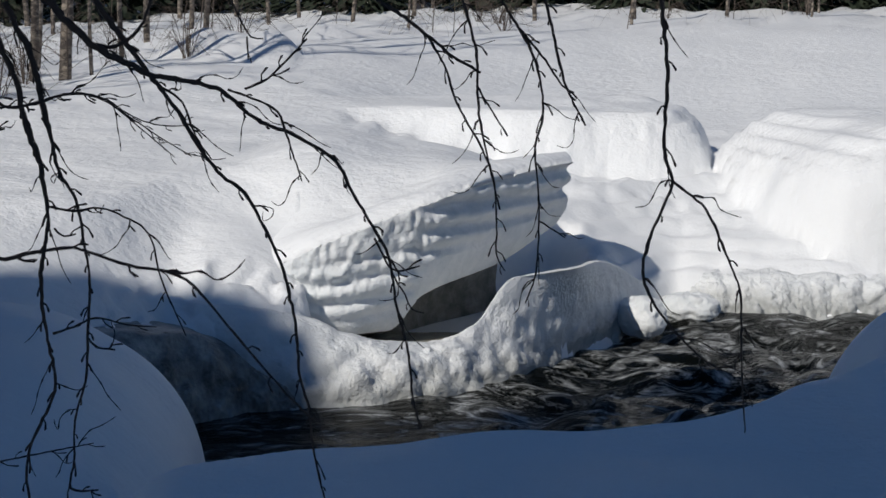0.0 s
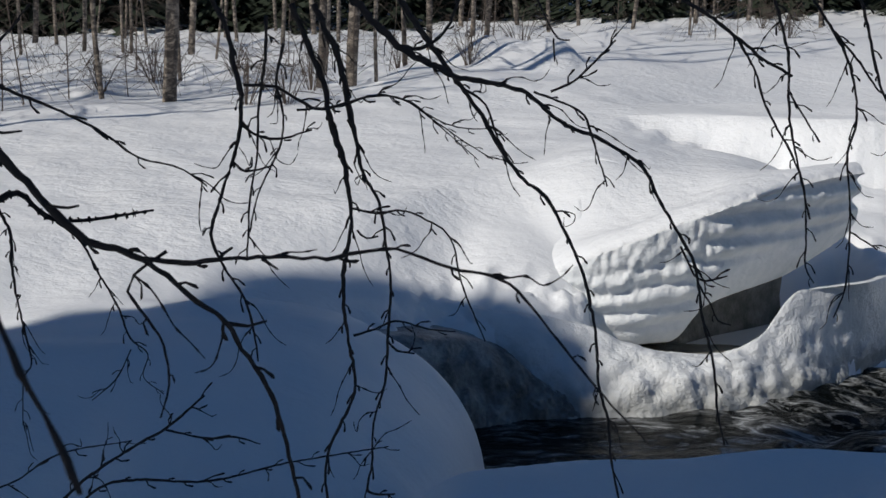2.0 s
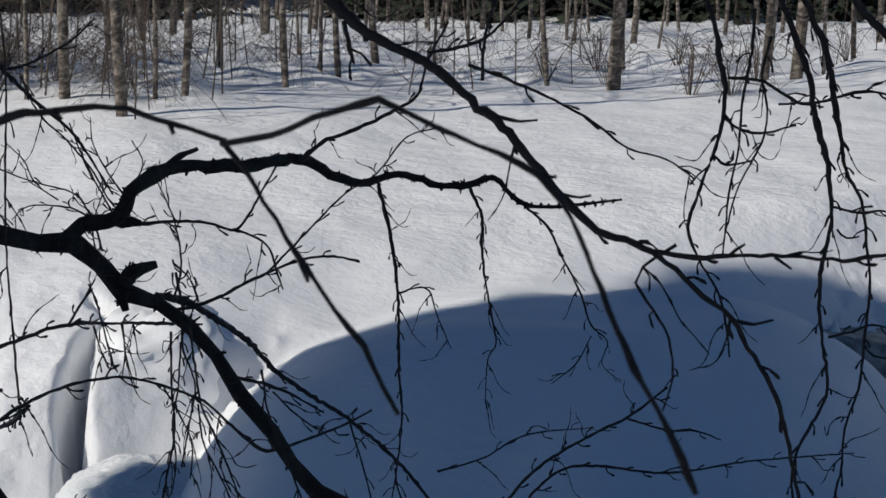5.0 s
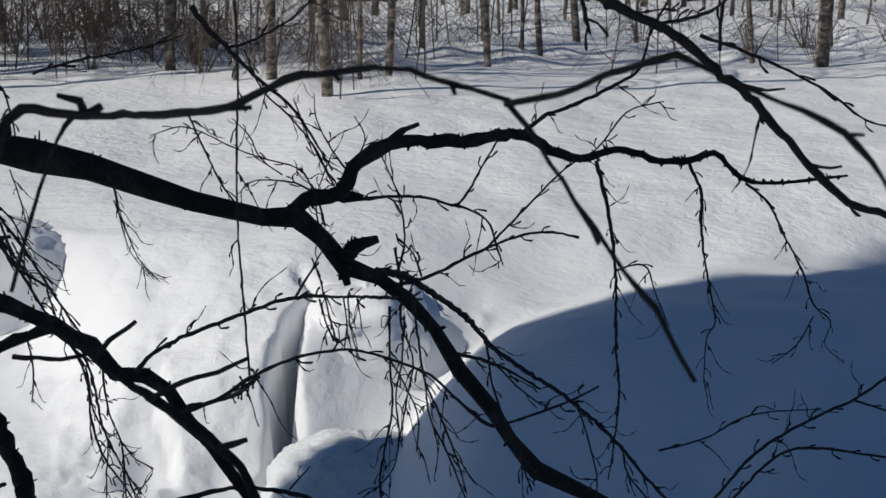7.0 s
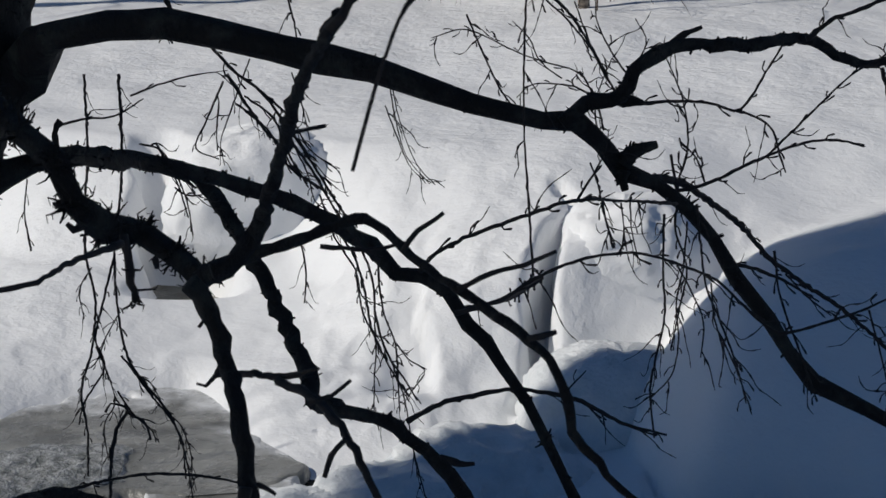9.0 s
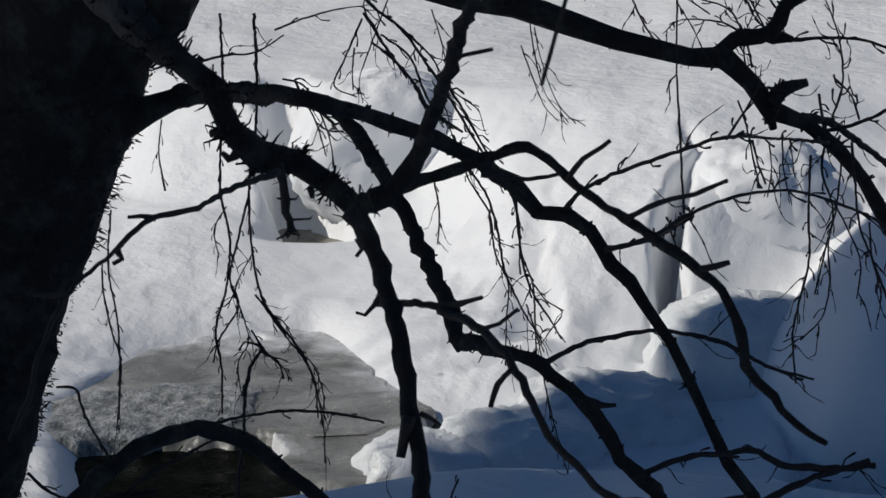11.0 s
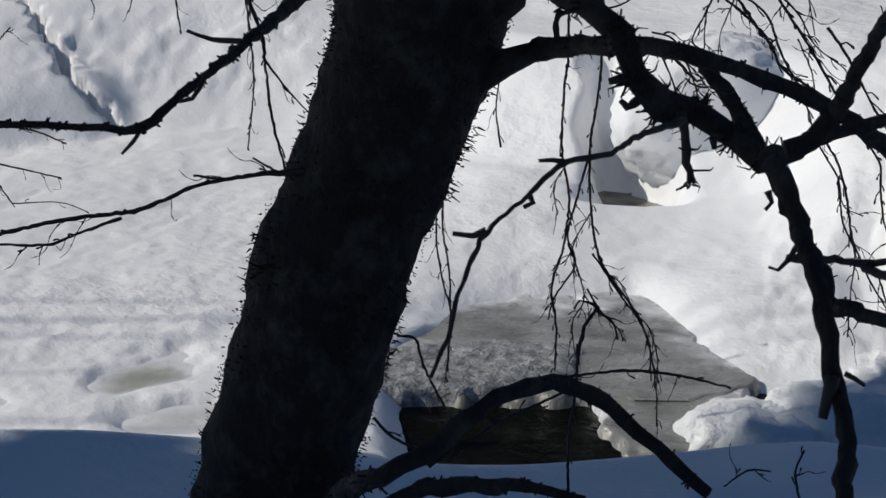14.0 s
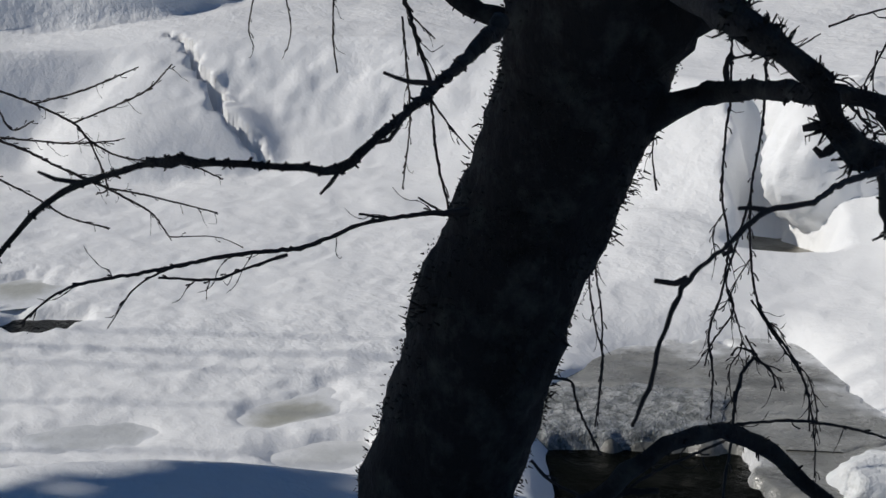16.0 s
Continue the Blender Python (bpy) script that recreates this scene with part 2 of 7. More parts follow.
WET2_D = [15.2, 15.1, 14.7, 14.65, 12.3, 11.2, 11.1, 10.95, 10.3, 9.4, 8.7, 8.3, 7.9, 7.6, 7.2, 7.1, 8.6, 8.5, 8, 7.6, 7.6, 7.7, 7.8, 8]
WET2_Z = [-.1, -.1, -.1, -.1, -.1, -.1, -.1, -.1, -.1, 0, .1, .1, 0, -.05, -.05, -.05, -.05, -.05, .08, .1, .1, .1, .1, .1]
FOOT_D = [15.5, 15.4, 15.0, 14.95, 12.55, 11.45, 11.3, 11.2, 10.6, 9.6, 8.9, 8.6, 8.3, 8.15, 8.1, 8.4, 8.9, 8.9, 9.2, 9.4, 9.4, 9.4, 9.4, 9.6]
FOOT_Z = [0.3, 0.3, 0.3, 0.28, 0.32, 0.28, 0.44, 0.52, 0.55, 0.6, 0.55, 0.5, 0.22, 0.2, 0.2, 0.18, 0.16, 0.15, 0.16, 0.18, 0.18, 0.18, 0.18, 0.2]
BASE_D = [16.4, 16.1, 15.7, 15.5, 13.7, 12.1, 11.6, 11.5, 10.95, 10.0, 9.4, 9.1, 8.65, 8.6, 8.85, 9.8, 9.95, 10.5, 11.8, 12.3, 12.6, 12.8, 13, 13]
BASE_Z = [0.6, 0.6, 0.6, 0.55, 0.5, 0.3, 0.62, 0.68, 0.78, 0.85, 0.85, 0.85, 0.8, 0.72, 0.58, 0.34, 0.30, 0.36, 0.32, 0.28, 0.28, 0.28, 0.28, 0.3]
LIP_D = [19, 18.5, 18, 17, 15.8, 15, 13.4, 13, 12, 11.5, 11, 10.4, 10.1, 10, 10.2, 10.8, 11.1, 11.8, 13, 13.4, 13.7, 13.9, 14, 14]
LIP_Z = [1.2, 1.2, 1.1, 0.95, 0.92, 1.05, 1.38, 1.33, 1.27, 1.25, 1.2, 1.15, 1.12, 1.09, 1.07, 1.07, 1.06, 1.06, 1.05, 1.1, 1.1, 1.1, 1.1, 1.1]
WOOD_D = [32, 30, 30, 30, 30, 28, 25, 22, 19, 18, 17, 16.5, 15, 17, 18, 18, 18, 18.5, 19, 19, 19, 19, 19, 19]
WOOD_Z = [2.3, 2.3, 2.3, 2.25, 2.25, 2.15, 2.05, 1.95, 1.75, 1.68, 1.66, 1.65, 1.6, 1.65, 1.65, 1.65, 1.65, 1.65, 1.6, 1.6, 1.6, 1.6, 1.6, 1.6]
# rounded snow pillows: x, y, half length, half width, turn in degrees, top height, how square, how steep-sided
PILLOWS = [
    (-2.36, 8.3, 1.82, 2.4, 4, 1.03, 3.2, 3.2),
    (0.75, 13.9, 1.55, 2.0, -6, 1.44, 3.0, 3.0),
    (-0.62, 12.15, 0.62, 0.95, 8, 0.90, 2.4, 2.2),
    (1.9, 18.2, 2.5, 1.5, -6, 1.62, 5.0, 12.0),
    (6.9, 16.6, 2.8, 2.1, 8, 1.62, 3.6, 5.0),
    (-1.1, 22.6, 1.3, 0.7, -10, 2.30, 3.0, 5.0),
    (3.9, 9.2, 0.9, 0.7, 0, 1.05, 2.5, 2.5),
    (-12.45, 5.45, 1.5, 1.2, 30, 0.98, 2.0, 1.3),
    (-15.2, 5.4, 2.3, 1.3, 62, 1.60, 4.0, 6.0),
]
# gullies and hollows cut into the banks: bearing, its drift a metre, soft edges to the left and right in degrees,
# from and to distance, floor height
GULLIES = [
    (33.2, -1.0, 0.46, 0.50, 7.8, 9.5, 0.03),
    (37.3, 0.4, 1.5, 0.34, 7.9, 8.9, 0.10),
    (45.3, 0.8, 1.35, 1.3, 9.7, 11.4, 0.05),
    (63.6, 1.5, 0.20, 0.14, 12.4, 14.3, 0.2),
]
# shallow basins that hold ice or open water: bearing, distance, half width in degrees, half length, level
BASINS = [
    (62.3, 7.66, 2.4, 0.25, 0.09),
    (69.6, 7.45, 2.6, 0.16, 0.10),
    (62.0, 7.05, 2.4, 0.22, 0.06),
    (71.3, 9.3, 1.5, 0.17, 0.10),
    (71.3, 9.95, 2.0, 0.34, 0.15),
    (45.4, 10.25, 1.2, 0.28, 0.12),
]


# the plan of the undercut block's rim, from its tip in the bank round its nose to its far end
RIM_X = [-0.35, -0.12, 0.10, 0.36, 0.65, 0.90, 1.22, 1.60, 1.95, 2.17]
RIM_Y = [11.95, 11.80, 11.72, 11.74, 11.84, 11.92, 12.25, 12.68, 13.08, 13.40]


def heights(x, y, cut=True):
    """The snow's height over the plan, on arrays; cut: with the hollow under the undercut block."""
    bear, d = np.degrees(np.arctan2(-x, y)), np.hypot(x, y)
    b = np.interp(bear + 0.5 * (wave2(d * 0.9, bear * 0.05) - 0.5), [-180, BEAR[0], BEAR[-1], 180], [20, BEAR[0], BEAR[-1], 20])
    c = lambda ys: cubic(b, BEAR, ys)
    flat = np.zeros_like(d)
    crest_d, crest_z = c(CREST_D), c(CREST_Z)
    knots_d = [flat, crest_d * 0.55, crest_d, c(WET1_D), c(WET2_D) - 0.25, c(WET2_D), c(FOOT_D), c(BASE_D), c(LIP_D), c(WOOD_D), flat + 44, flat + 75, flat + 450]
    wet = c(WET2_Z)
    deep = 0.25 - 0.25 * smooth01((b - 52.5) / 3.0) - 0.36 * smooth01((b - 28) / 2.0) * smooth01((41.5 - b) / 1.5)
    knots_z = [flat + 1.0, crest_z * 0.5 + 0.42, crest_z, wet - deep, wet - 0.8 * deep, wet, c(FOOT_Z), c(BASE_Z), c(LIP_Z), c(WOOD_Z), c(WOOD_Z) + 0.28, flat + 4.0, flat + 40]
    z = np.zeros_like(d)
    for k in range(len(knots_d) - 1):
        s = (d - knots_d[k]) / np.maximum(knots_d[k + 1] - knots_d[k], 1e-3)
        on = (s >= 0) & (s <= 1)
        z = np.where(on, knots_z[k] + (knots_z[k + 1] - knots_z[k]) * (0.45 * np.clip(s, 0, 1) + 0.55 * smooth01(s)), z)
    for px, py, a, w, turn, top, square, steep in PILLOWS:
        co, si = math.cos(radians(turn)), math.sin(radians(turn))
        u, v = ((x - px) * co + (y - py) * si) / a, (-(x - px) * si + (y - py) * co) / w
        u, v = u + 0.10 * (wave2(y * 2.3 + 9, x) - 0.5), v + 0.10 * (wave2(x * 2.3, y + 5) - 0.5)
        r = np.clip((np.abs(u) ** square + np.abs(v) ** square) ** (1 / square), 0, 1.2)
        cap = top * np.clip(1 - r**steep, 0, 1) ** (0.4 if steep > 4 else 0.55) - 1.5 * np.clip(r - 1, 0, 1)
        k = 0.5 if px == 0.75 else 0.25 if px == -0.62 else 0.05 if steep >= 5 else 0.12
        h = np.clip(0.5 + 0.5 * (cap - z) / k, 0, 1)
        z = np.where(r < 1.15, z * (1 - h) + cap * h + k * h * (1 - h), z)
    for mid, drift, left, right, near, far, floor in GULLIES:
        wob = bear - drift * (d - near - 0.5) + 1.0 * (wave2(d * 3.4, z * 3) - 0.5) + 0.45 * (wave2(d * 11.0, z * 7) - 0.5)
        wide = 1.5 - 1.1 * np.clip((d - near) / (far - near), 0, 1)
        side = smooth01(1.3 - (wob - mid) / (left * wide)) * (wob >= mid) + smooth01(1.3 - (mid - wob) / (right * wide)) * (wob < mid)
        along = smooth01((d - near) / 0.25) * smooth01((far - d) / 0.9)
        k = side * along
        z = z * (1 - k) + np.minimum(z, floor) * k
    roll = 0.10 * (wave2(x * 0.8 + 3, y * 0.8) - 0.5) + 0.04 * (wave2(x * 2.7, y * 2.7 + 11) - 0.5)
    roll = roll + smooth01((d - c(WOOD_D) + 0.5) / 3.0) * (0.28 * (wave2(x * 0.9 + 5, y * 0.9) - 0.5) + 0.14 * (wave2(x * 2.1, y * 2.1 + 7) - 0.5))
    dry = smooth01((z - 0.05) / 0.3)
    z = z + roll * dry * np.clip(d / 5, 0.2, 1)
    strata = np.sin(z * 2 * math.pi / 0.13 + 4 * wave2(x * 0.9, y * 0.9)) * (0.4 + wave2(x * 2.1 + 4, y * 2.1))
    far = smooth01((-6.5 - bear) / 2) * smooth01((d - 13.0) / 0.5) + smooth01((d - 16.2) / 0.4) * smooth01((4 - bear) / 1.5)
    z = z + 0.030 * strata * np.clip(far, 0, 1) * smooth01((z - 0.12) / 0.2) * smooth01((1.72 - z) / 0.25) * smooth01((20 - d) / 1.5)
    crumb = (wave2(x * 7.0, y * 7.0 + 3) - 0.5) * 0.07 + (wave2(x * 15 + 2, y * 15) - 0.5) * 0.045
    z = z + crumb * np.clip(far, 0, 1) * smooth01((z - 0.1) / 0.2) * smooth01((1.45 - z) / 0.3) * smooth01((19 - d) / 1.5) * (0.15 + 0.75 * smooth01((d - 15.3) / 0.8))
    # broken, lumpy edges above the water and rough faces of the banks
    shore = smooth01((z + 0.02) / 0.12) * smooth01((0.95 - z) / 0.25) * smooth01((d - c(WET2_D) + 0.25) / 0.2) * smooth01((c(BASE_D) + 0.5 - d) / 0.5)
    shore = shore * np.where(bear < 7, 1.0 - 0.75 * smooth01((-8.5 - bear) / 2.0), np.where((bear > 26) & (bear < 41), 0.28, 0.10))
    face = smooth01((z - 0.35) / 0.2) * smooth01((1.12 - z) / 0.15) * smooth01((d - c(BASE_D)) / 0.3) * smooth01((c(LIP_D) - d) / 0.2) * smooth01((bear - 31) / 2)
    wx, wy = x + 0.12 * wave2(x * 5, y * 5), y + 0.12 * wave2(x * 5 + 9, y * 5 + 3)
    lump = (wave2(wx * 4.2, wy * 4.2 + 4) - 0.5) * 0.20 + (wave2(wx * 9 + 7, wy * 9) - 0.5) * 0.12 + (wave2(wx * 21, wy * 21 + 5) - 0.5) * 0.06
    broken = face * smooth01((bear - 54) / 3) * smooth01((65 - bear) / 0.6)
    z = z + lump * (shore + face * 0.14) + broken * ((wave2(wx * 6, wy * 6) - 0.5) * 0.04 + (wave2(wx * 13, wy * 13) - 0.5) * 0.035)
    crust = (wave2(wx * 11, wy * 11) - 0.5) * 0.010 + (wave2(wx * 26 + 2, wy * 26) - 0.5) * 0.008
    z = z + crust * smooth01((bear - 52) / 3) * smooth01((0.35 - z) / 0.15) * smooth01((d - c(WET1_D)) / 0.3)
    if cut:
        k = smooth01((np.interp(x, RIM_X, RIM_Y) + 1.45 - y) / 0.2) * smooth01((x + 0.05) / 0.15) * smooth01((2.5 - x) / 0.45) * (y > 10.2)
        z = z * (1 - k) + np.minimum(z, np.where(y > np.interp(x, [-0.95, -0.34, 0.23, 0.88, 1.58, 1.98, 2.4], [11.9, 11.5, 11.22, 11.35, 12.02, 12.35, 13.2]), 0.1, -0.15)) * k
    for b0, d0, hb, hd, level in BASINS:
        r = np.hypot((bear - b0) / hb, (d - d0) / hd) + 0.9 * (wave2(x * 4, y * 4) - 0.5) + 0.5 * (wave2(x * 13, y * 13) - 0.5)
        k = smooth01((1.5 - r) / 1.0)
        z = z * (1 - k) + np.minimum(z, level - 0.03) * k
    return z


def height(x, y):
    return float(heights(np.array([x], float), np.array([y], float))[0])


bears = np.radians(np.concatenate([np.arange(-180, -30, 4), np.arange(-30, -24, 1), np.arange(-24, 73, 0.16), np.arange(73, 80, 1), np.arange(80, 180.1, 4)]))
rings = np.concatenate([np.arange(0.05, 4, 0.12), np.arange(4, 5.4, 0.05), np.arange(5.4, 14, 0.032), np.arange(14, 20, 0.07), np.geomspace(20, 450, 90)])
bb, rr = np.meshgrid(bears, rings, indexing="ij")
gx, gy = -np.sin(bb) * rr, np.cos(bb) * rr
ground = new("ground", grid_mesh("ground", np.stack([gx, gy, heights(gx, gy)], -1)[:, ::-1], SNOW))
tagged(ground, "deep wind-packed white snow over both river banks", "snow", kind="structure")

# ---------------------------------------------------------------- water
wx, wy = np.meshgrid(np.arange(-9.5, 8.5, 0.06), np.arange(1.0, 15.5, 0.06), indexing="ij")
wild = 0.25 + smooth01((wx - 0.2) / 1.5)
wz = wild * (0.14 * (wave2(wx * 1.4, wy * 2.4) - 0.5) + 0.09 * (wave2(wx * 4 + 3, wy * 6) - 0.5)) - 0.03
river = new("water", grid_mesh("water", np.stack([wx, wy, wz], -1), WATER))
tagged(river, "dark fast river water with white foam streaks", "river", kind="structure")


# ---------------------------------------------------------------- the undercut snow block over the far shore
def layered_block(name, rim_z, foot_in, foot_z):
    """A wind-cut snow block: its top runs back into the bank, its face stands out in ledges over a hollow."""
    n = 190
    u = np.linspace(0, 1, n)
    st = np.linspace(0, 1, len(RIM_X))
    rx, ry, rz = cubic(u, st, RIM_X), cubic(u, st, RIM_Y), cubic(u, st, rim_z)
    fi, fz = cubic(u, st, foot_in), cubic(u, st, foot_z)
    tx, ty = np.gradient(rx), np.gradient(ry)
    tl = np.hypot(tx, ty)
    ox, oy = ty / tl, -tx / tl
    rows = []
    for o in (1.7, 1.5, 1.3, 1.1, 0.9, 0.75, 0.6, 0.48, 0.36, 0.26, 0.17, 0.1, 0.05, 0.015):
        x, y = rx - 0.25 * o, ry + o
        k = smooth01((o - 0.1) / 0.95)
        z = (rz + 0.10 * np.sin(min(o / 0.35, 1.0) * 1.57) - 0.05 + 0.05 * min(o / 0.05, 1.0)) * (1 - k) + heights(x, y, False) * k
        rows.append(np.stack([x, y, z + 0.012 - 0.06 * smooth01((o - 1.3) / 0.4)], -1))
    lit = smooth01((0.56 - u) / 0.06)
    for s in np.linspace(0, 1, 60):
        z = rz * (1 - s) + fz * s
        wavy = z + 0.06 * (wave2(u * 5, z * 0 + 2) - 0.5) - 0.10 * u * lit
        ledge = np.sin(wavy * 2 * math.pi / 0.165 + 2.0 * wave2(u * 3 + 1, z * 0)) * 0.5 + 0.5
        deep = lit * 0.065 * smooth01((s - 0.14) / 0.2) * smooth01((0.95 - s) / 0.2) * (0.45 + 0.55 * wave2(u * 5 + 3, wavy * 7)) + (1 - lit) * 0.055 * smooth01((0.72 - s) / 0.25)
        knob = 0.034 * (wave2(u * 60, wavy * 17) - 0.5) * np.clip(1.4 - 1.5 * s, 0.15, 1) + 0.05 * (wave2(u * 11 + 5, z * 5) - 0.5) * math.sin(math.pi * s)
        out = -fi * s**2.2 - deep * ledge**1.3 + knob
        rows.append(np.stack([rx + ox * out, ry + oy * out, z], -1))
    edge = rows[-1]
    for o, dz in ((0.10, 0.0), (0.30, 0.01), (0.55, -0.04), (0.72, -0.16), (0.78, -0.4), (0.7, -0.62)):
        p = edge.copy()
        p[:, 0] -= ox * o * 0.7
        p[:, 1] += o * 0.25 - oy * o * 0.3
        p[:, 2] += dz + 0.05 * (wave2(u * 14, u * 0 + o * 9) - 0.5)
        if dz < -0.3:
            p[:, 2] = 0.32 if dz > -0.5 else -0.1
        rows.append(p)
    me = grid_mesh(name, np.stack(rows, 1), SNOW)
    me.materials.append(PACKED)
    # inside of the hollow: darker than the snow, shade included in the colour
    me.materials.append(HOLLOW)
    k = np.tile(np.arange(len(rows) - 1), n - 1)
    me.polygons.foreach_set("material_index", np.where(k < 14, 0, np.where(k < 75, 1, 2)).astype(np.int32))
    return new(name, me)


block = layered_block("snow_cornice", [0.72, 0.84, 0.96, 1.06, 1.17, 1.24, 1.32, 1.37, 1.40, 1.40], [0.02, 0.08, 0.16, 0.22, 0.26, 0.22, 0.20, 0.24, 0.22, 0.16], [0.62, 0.48, 0.34, 0.25, 0.25, 0.47, 0.57, 0.61, 0.74, 0.86])
tagged(block, "overhanging layered snow block undercut by the river", "snow block")


def shore_ridge(name, wet, ridge, behind, label, seed, material=None):
    """Rough snow and ice piled along the water: from the water line up over a ridge and down behind it."""
    n, m = 230, 60
    u = np.linspace(0, 1, n)
    line = lambda pts: np.stack([cubic(u, np.linspace(0, 1, len(pts)), [p[k] for p in pts]) for k in range(len(pts[0]))], -1)
    w, r, b = line([(*p, -0.12) for p in wet]), line(ridge), line(behind)
    rows = []
    for s in np.linspace(0, 1.6, m):
        if s <= 1:
            p = w + (r - w) * s
            p[:, 2] = -0.12 + (r[:, 2] + 0.12) * math.sin(s * 1.571) ** 0.85
        else:
            k = (s - 1) / 0.6
            p = r + (b - r) * k
            p[:, 2] = r[:, 2] + (b[:, 2] - r[:, 2]) * k**1.5
        rows.append(p)
    q = np.stack(rows, 1)
    for i in range(n):
        for j in range(m):
            v = Vector(q[i, j]) + Vector((seed * 5.0, 0, 0))
            low = max(0.1, 1.0 - q[i, j, 2] * 1.6)
            k = ((abs(noise.noise(v * 4.0)) - 0.22) * 0.13 + noise.noise(v * 9.0) * 0.055) * (0.3 + 0.7 * low) + (abs(noise.noise(v * 19.0)) - 0.2) * 0.05 * low + noise.noise(v * 40.0) * 0.016 * low
            e = min(1.0, i / 14, (n - 1 - i) / 14)
            q[i, j] += np.array([0.1, -0.75, 0.65]) * k * e * (0.45 + 0.55 * low)
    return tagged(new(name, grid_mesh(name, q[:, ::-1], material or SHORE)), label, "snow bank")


shore_ridge(
    "snow_ridge",
    [(-0.75, 11.12), (-0.5, 11.02), (-0.3, 10.93), (-0.1, 10.84), (0.25, 10.80), (0.64, 10.93), (1.0, 11.15), (1.5, 11.6), (1.83, 12.1), (2.11, 12.6), (2.5, 13.2), (2.95, 13.85)],
    [(-0.80, 11.35, 0.62), (-0.58, 11.28, 0.60), (-0.34, 11.25, 0.58), (-0.02, 11.3, 0.52), (0.23, 11.22, 0.42), (0.55, 11.25, 0.34), (0.88, 11.35, 0.31), (1.17, 11.6, 0.38), (1.52, 11.95, 0.68), (1.98, 12.2, 0.70), (2.4, 13.2, 0.60), (2.95, 14.1, 0.26)],
    [(-0.8, 12.2, 0.5), (-0.5, 12.1, 0.5), (-0.2, 11.9, 0.4), (0.15, 11.95, 0.1), (0.4, 12.0, 0.08), (0.7, 12.1, 0.08), (1.0, 12.2, 0.08), (1.45, 12.3, 0.3), (1.8, 12.55, 0.6), (2.1, 12.8, 0.62), (2.4, 13.8, 0.45), (2.8, 14.5, 0.3)],
    "rough icy snow ridge along the open river", 1)
# wet ice wall; its slanting right end follows the edge of the shadow
shore_ridge(
    "ice_wall",
    [(-2.1, 9.7), (-1.6, 9.95), (-1.2, 10.15), (-0.9, 10.35), (-0.6, 10.6), (-0.3, 10.78), (-0.02, 10.86)],
    [(-2.1, 10.2, 0.60), (-1.6, 10.42, 0.58), (-1.2, 10.62, 0.56), (-0.95, 10.76, 0.53), (-0.68, 10.9, 0.46), (-0.36, 10.92, 0.24), (-0.05, 10.9, 0.0)],
    [(-2.1, 10.9, 0.58), (-1.6, 11.1, 0.56), (-1.2, 11.3, 0.52), (-0.9, 11.4, 0.46), (-0.6, 11.4, 0.3), (-0.3, 11.3, 0.0), (0.0, 11.2, -0.2)],
    "wet ice wall undercut by the river, darkened for its shade", 4, SHADED_ICE)
shore_ridge(
    "snow_ridge",
    [(2.7, 14.3), (3.1, 14.42), (3.55, 14.22), (4.1, 14.0), (4.65, 13.95), (5.4, 14.0)],
    [(2.7, 14.6, 0.2), (3.1, 14.75, 0.30), (3.6, 14.56, 0.28), (4.15, 14.34, 0.32), (4.75, 14.28, 0.30), (5.5, 14.3, 0.3)],
    [(2.8, 15.2, 0.2), (3.2, 15.4, 0.3), (3.8, 15.3, 0.32), (4.3, 15.1, 0.34), (4.9, 15.0, 0.34), (5.6, 15.0, 0.34)],
    "low wet snow edge along the far shore", 7)


# ---------------------------------------------------------------- ice on the river
def ice_sheet(name, b0, b1, d0, d1, level, material, label, lift=0.0, ragged=0.0, skew=0.0, bare=False):
    """A sheet of ice between two bearings and two distances with a ragged outline; lift: how bumpy it is; bare: no frost at the near edge."""
    b, d = np.meshgrid(np.radians(np.linspace(b0, b1, 150)), np.linspace(d0, d1, 70), indexing="ij")
    u, v = (b - b.min()) / np.ptp(b) * 2 - 1, (d - d0) / (d1 - d0) * 2 - 1
    b = b - np.radians(skew) * (1 - v) / 2
    x, y = -np.sin(b) * d, np.cos(b) * d
    edge = (np.abs(u) ** 4 + np.abs(v) ** 4) ** 0.25 + ragged * (wave2(x * 4, y * 4) - 0.5) + 0.5 * ragged * (wave2(x * 13, y * 13) - 0.5)
    z = level + 0.014 * (wave2(x * 3, y * 3) - 0.5) - 0.10 * smooth01((edge - 0.88) / 0.16)
    z = z + lift * (0.4 + wave2(x * 9, y * 9) + 0.6 * wave2(x * 24, y * 24)) * smooth01((0.95 - edge) / 0.3)
    edge = edge * smooth01((v + 1.3) / 1.2) if bare else edge
    me = grid_mesh(name, np.stack([x, y, z], -1)[:, ::-1], material)
    me.attributes.new("frost", "FLOAT", "POINT").data.foreach_set("value", edge[:, ::-1].astype(np.float32).reshape(-1))
    return tagged(new(name, me), label, "ice", kind="structure")


ice_sheet("ice", 43.2, 57.0, 7.12, 8.75, 0.034, ICE, "smooth wet grey ice over the calm river bend", ragged=0.34, skew=2.4, bare=True)
ice_sheet("ice_skin", 41.8, 47.6, 6.5, 8.0, 0.028, ICE, "thin grey ice ending at dark water", ragged=0.28, bare=True)
ice_sheet("ice_rim", 47.6, 56.2, 7.22, 7.92, 0.045, RIM, "bubbly glittering ice shelf along open water", lift=0.022, ragged=0.30)
# sheet added so the floor under the block looks as dark as its shade
ice_sheet("cave_floor", -6.2, -0.8, 11.75, 12.7, 0.14, HOLLOW, "brown-grey floor under the snow block, darkened for shade", ragged=0.2)
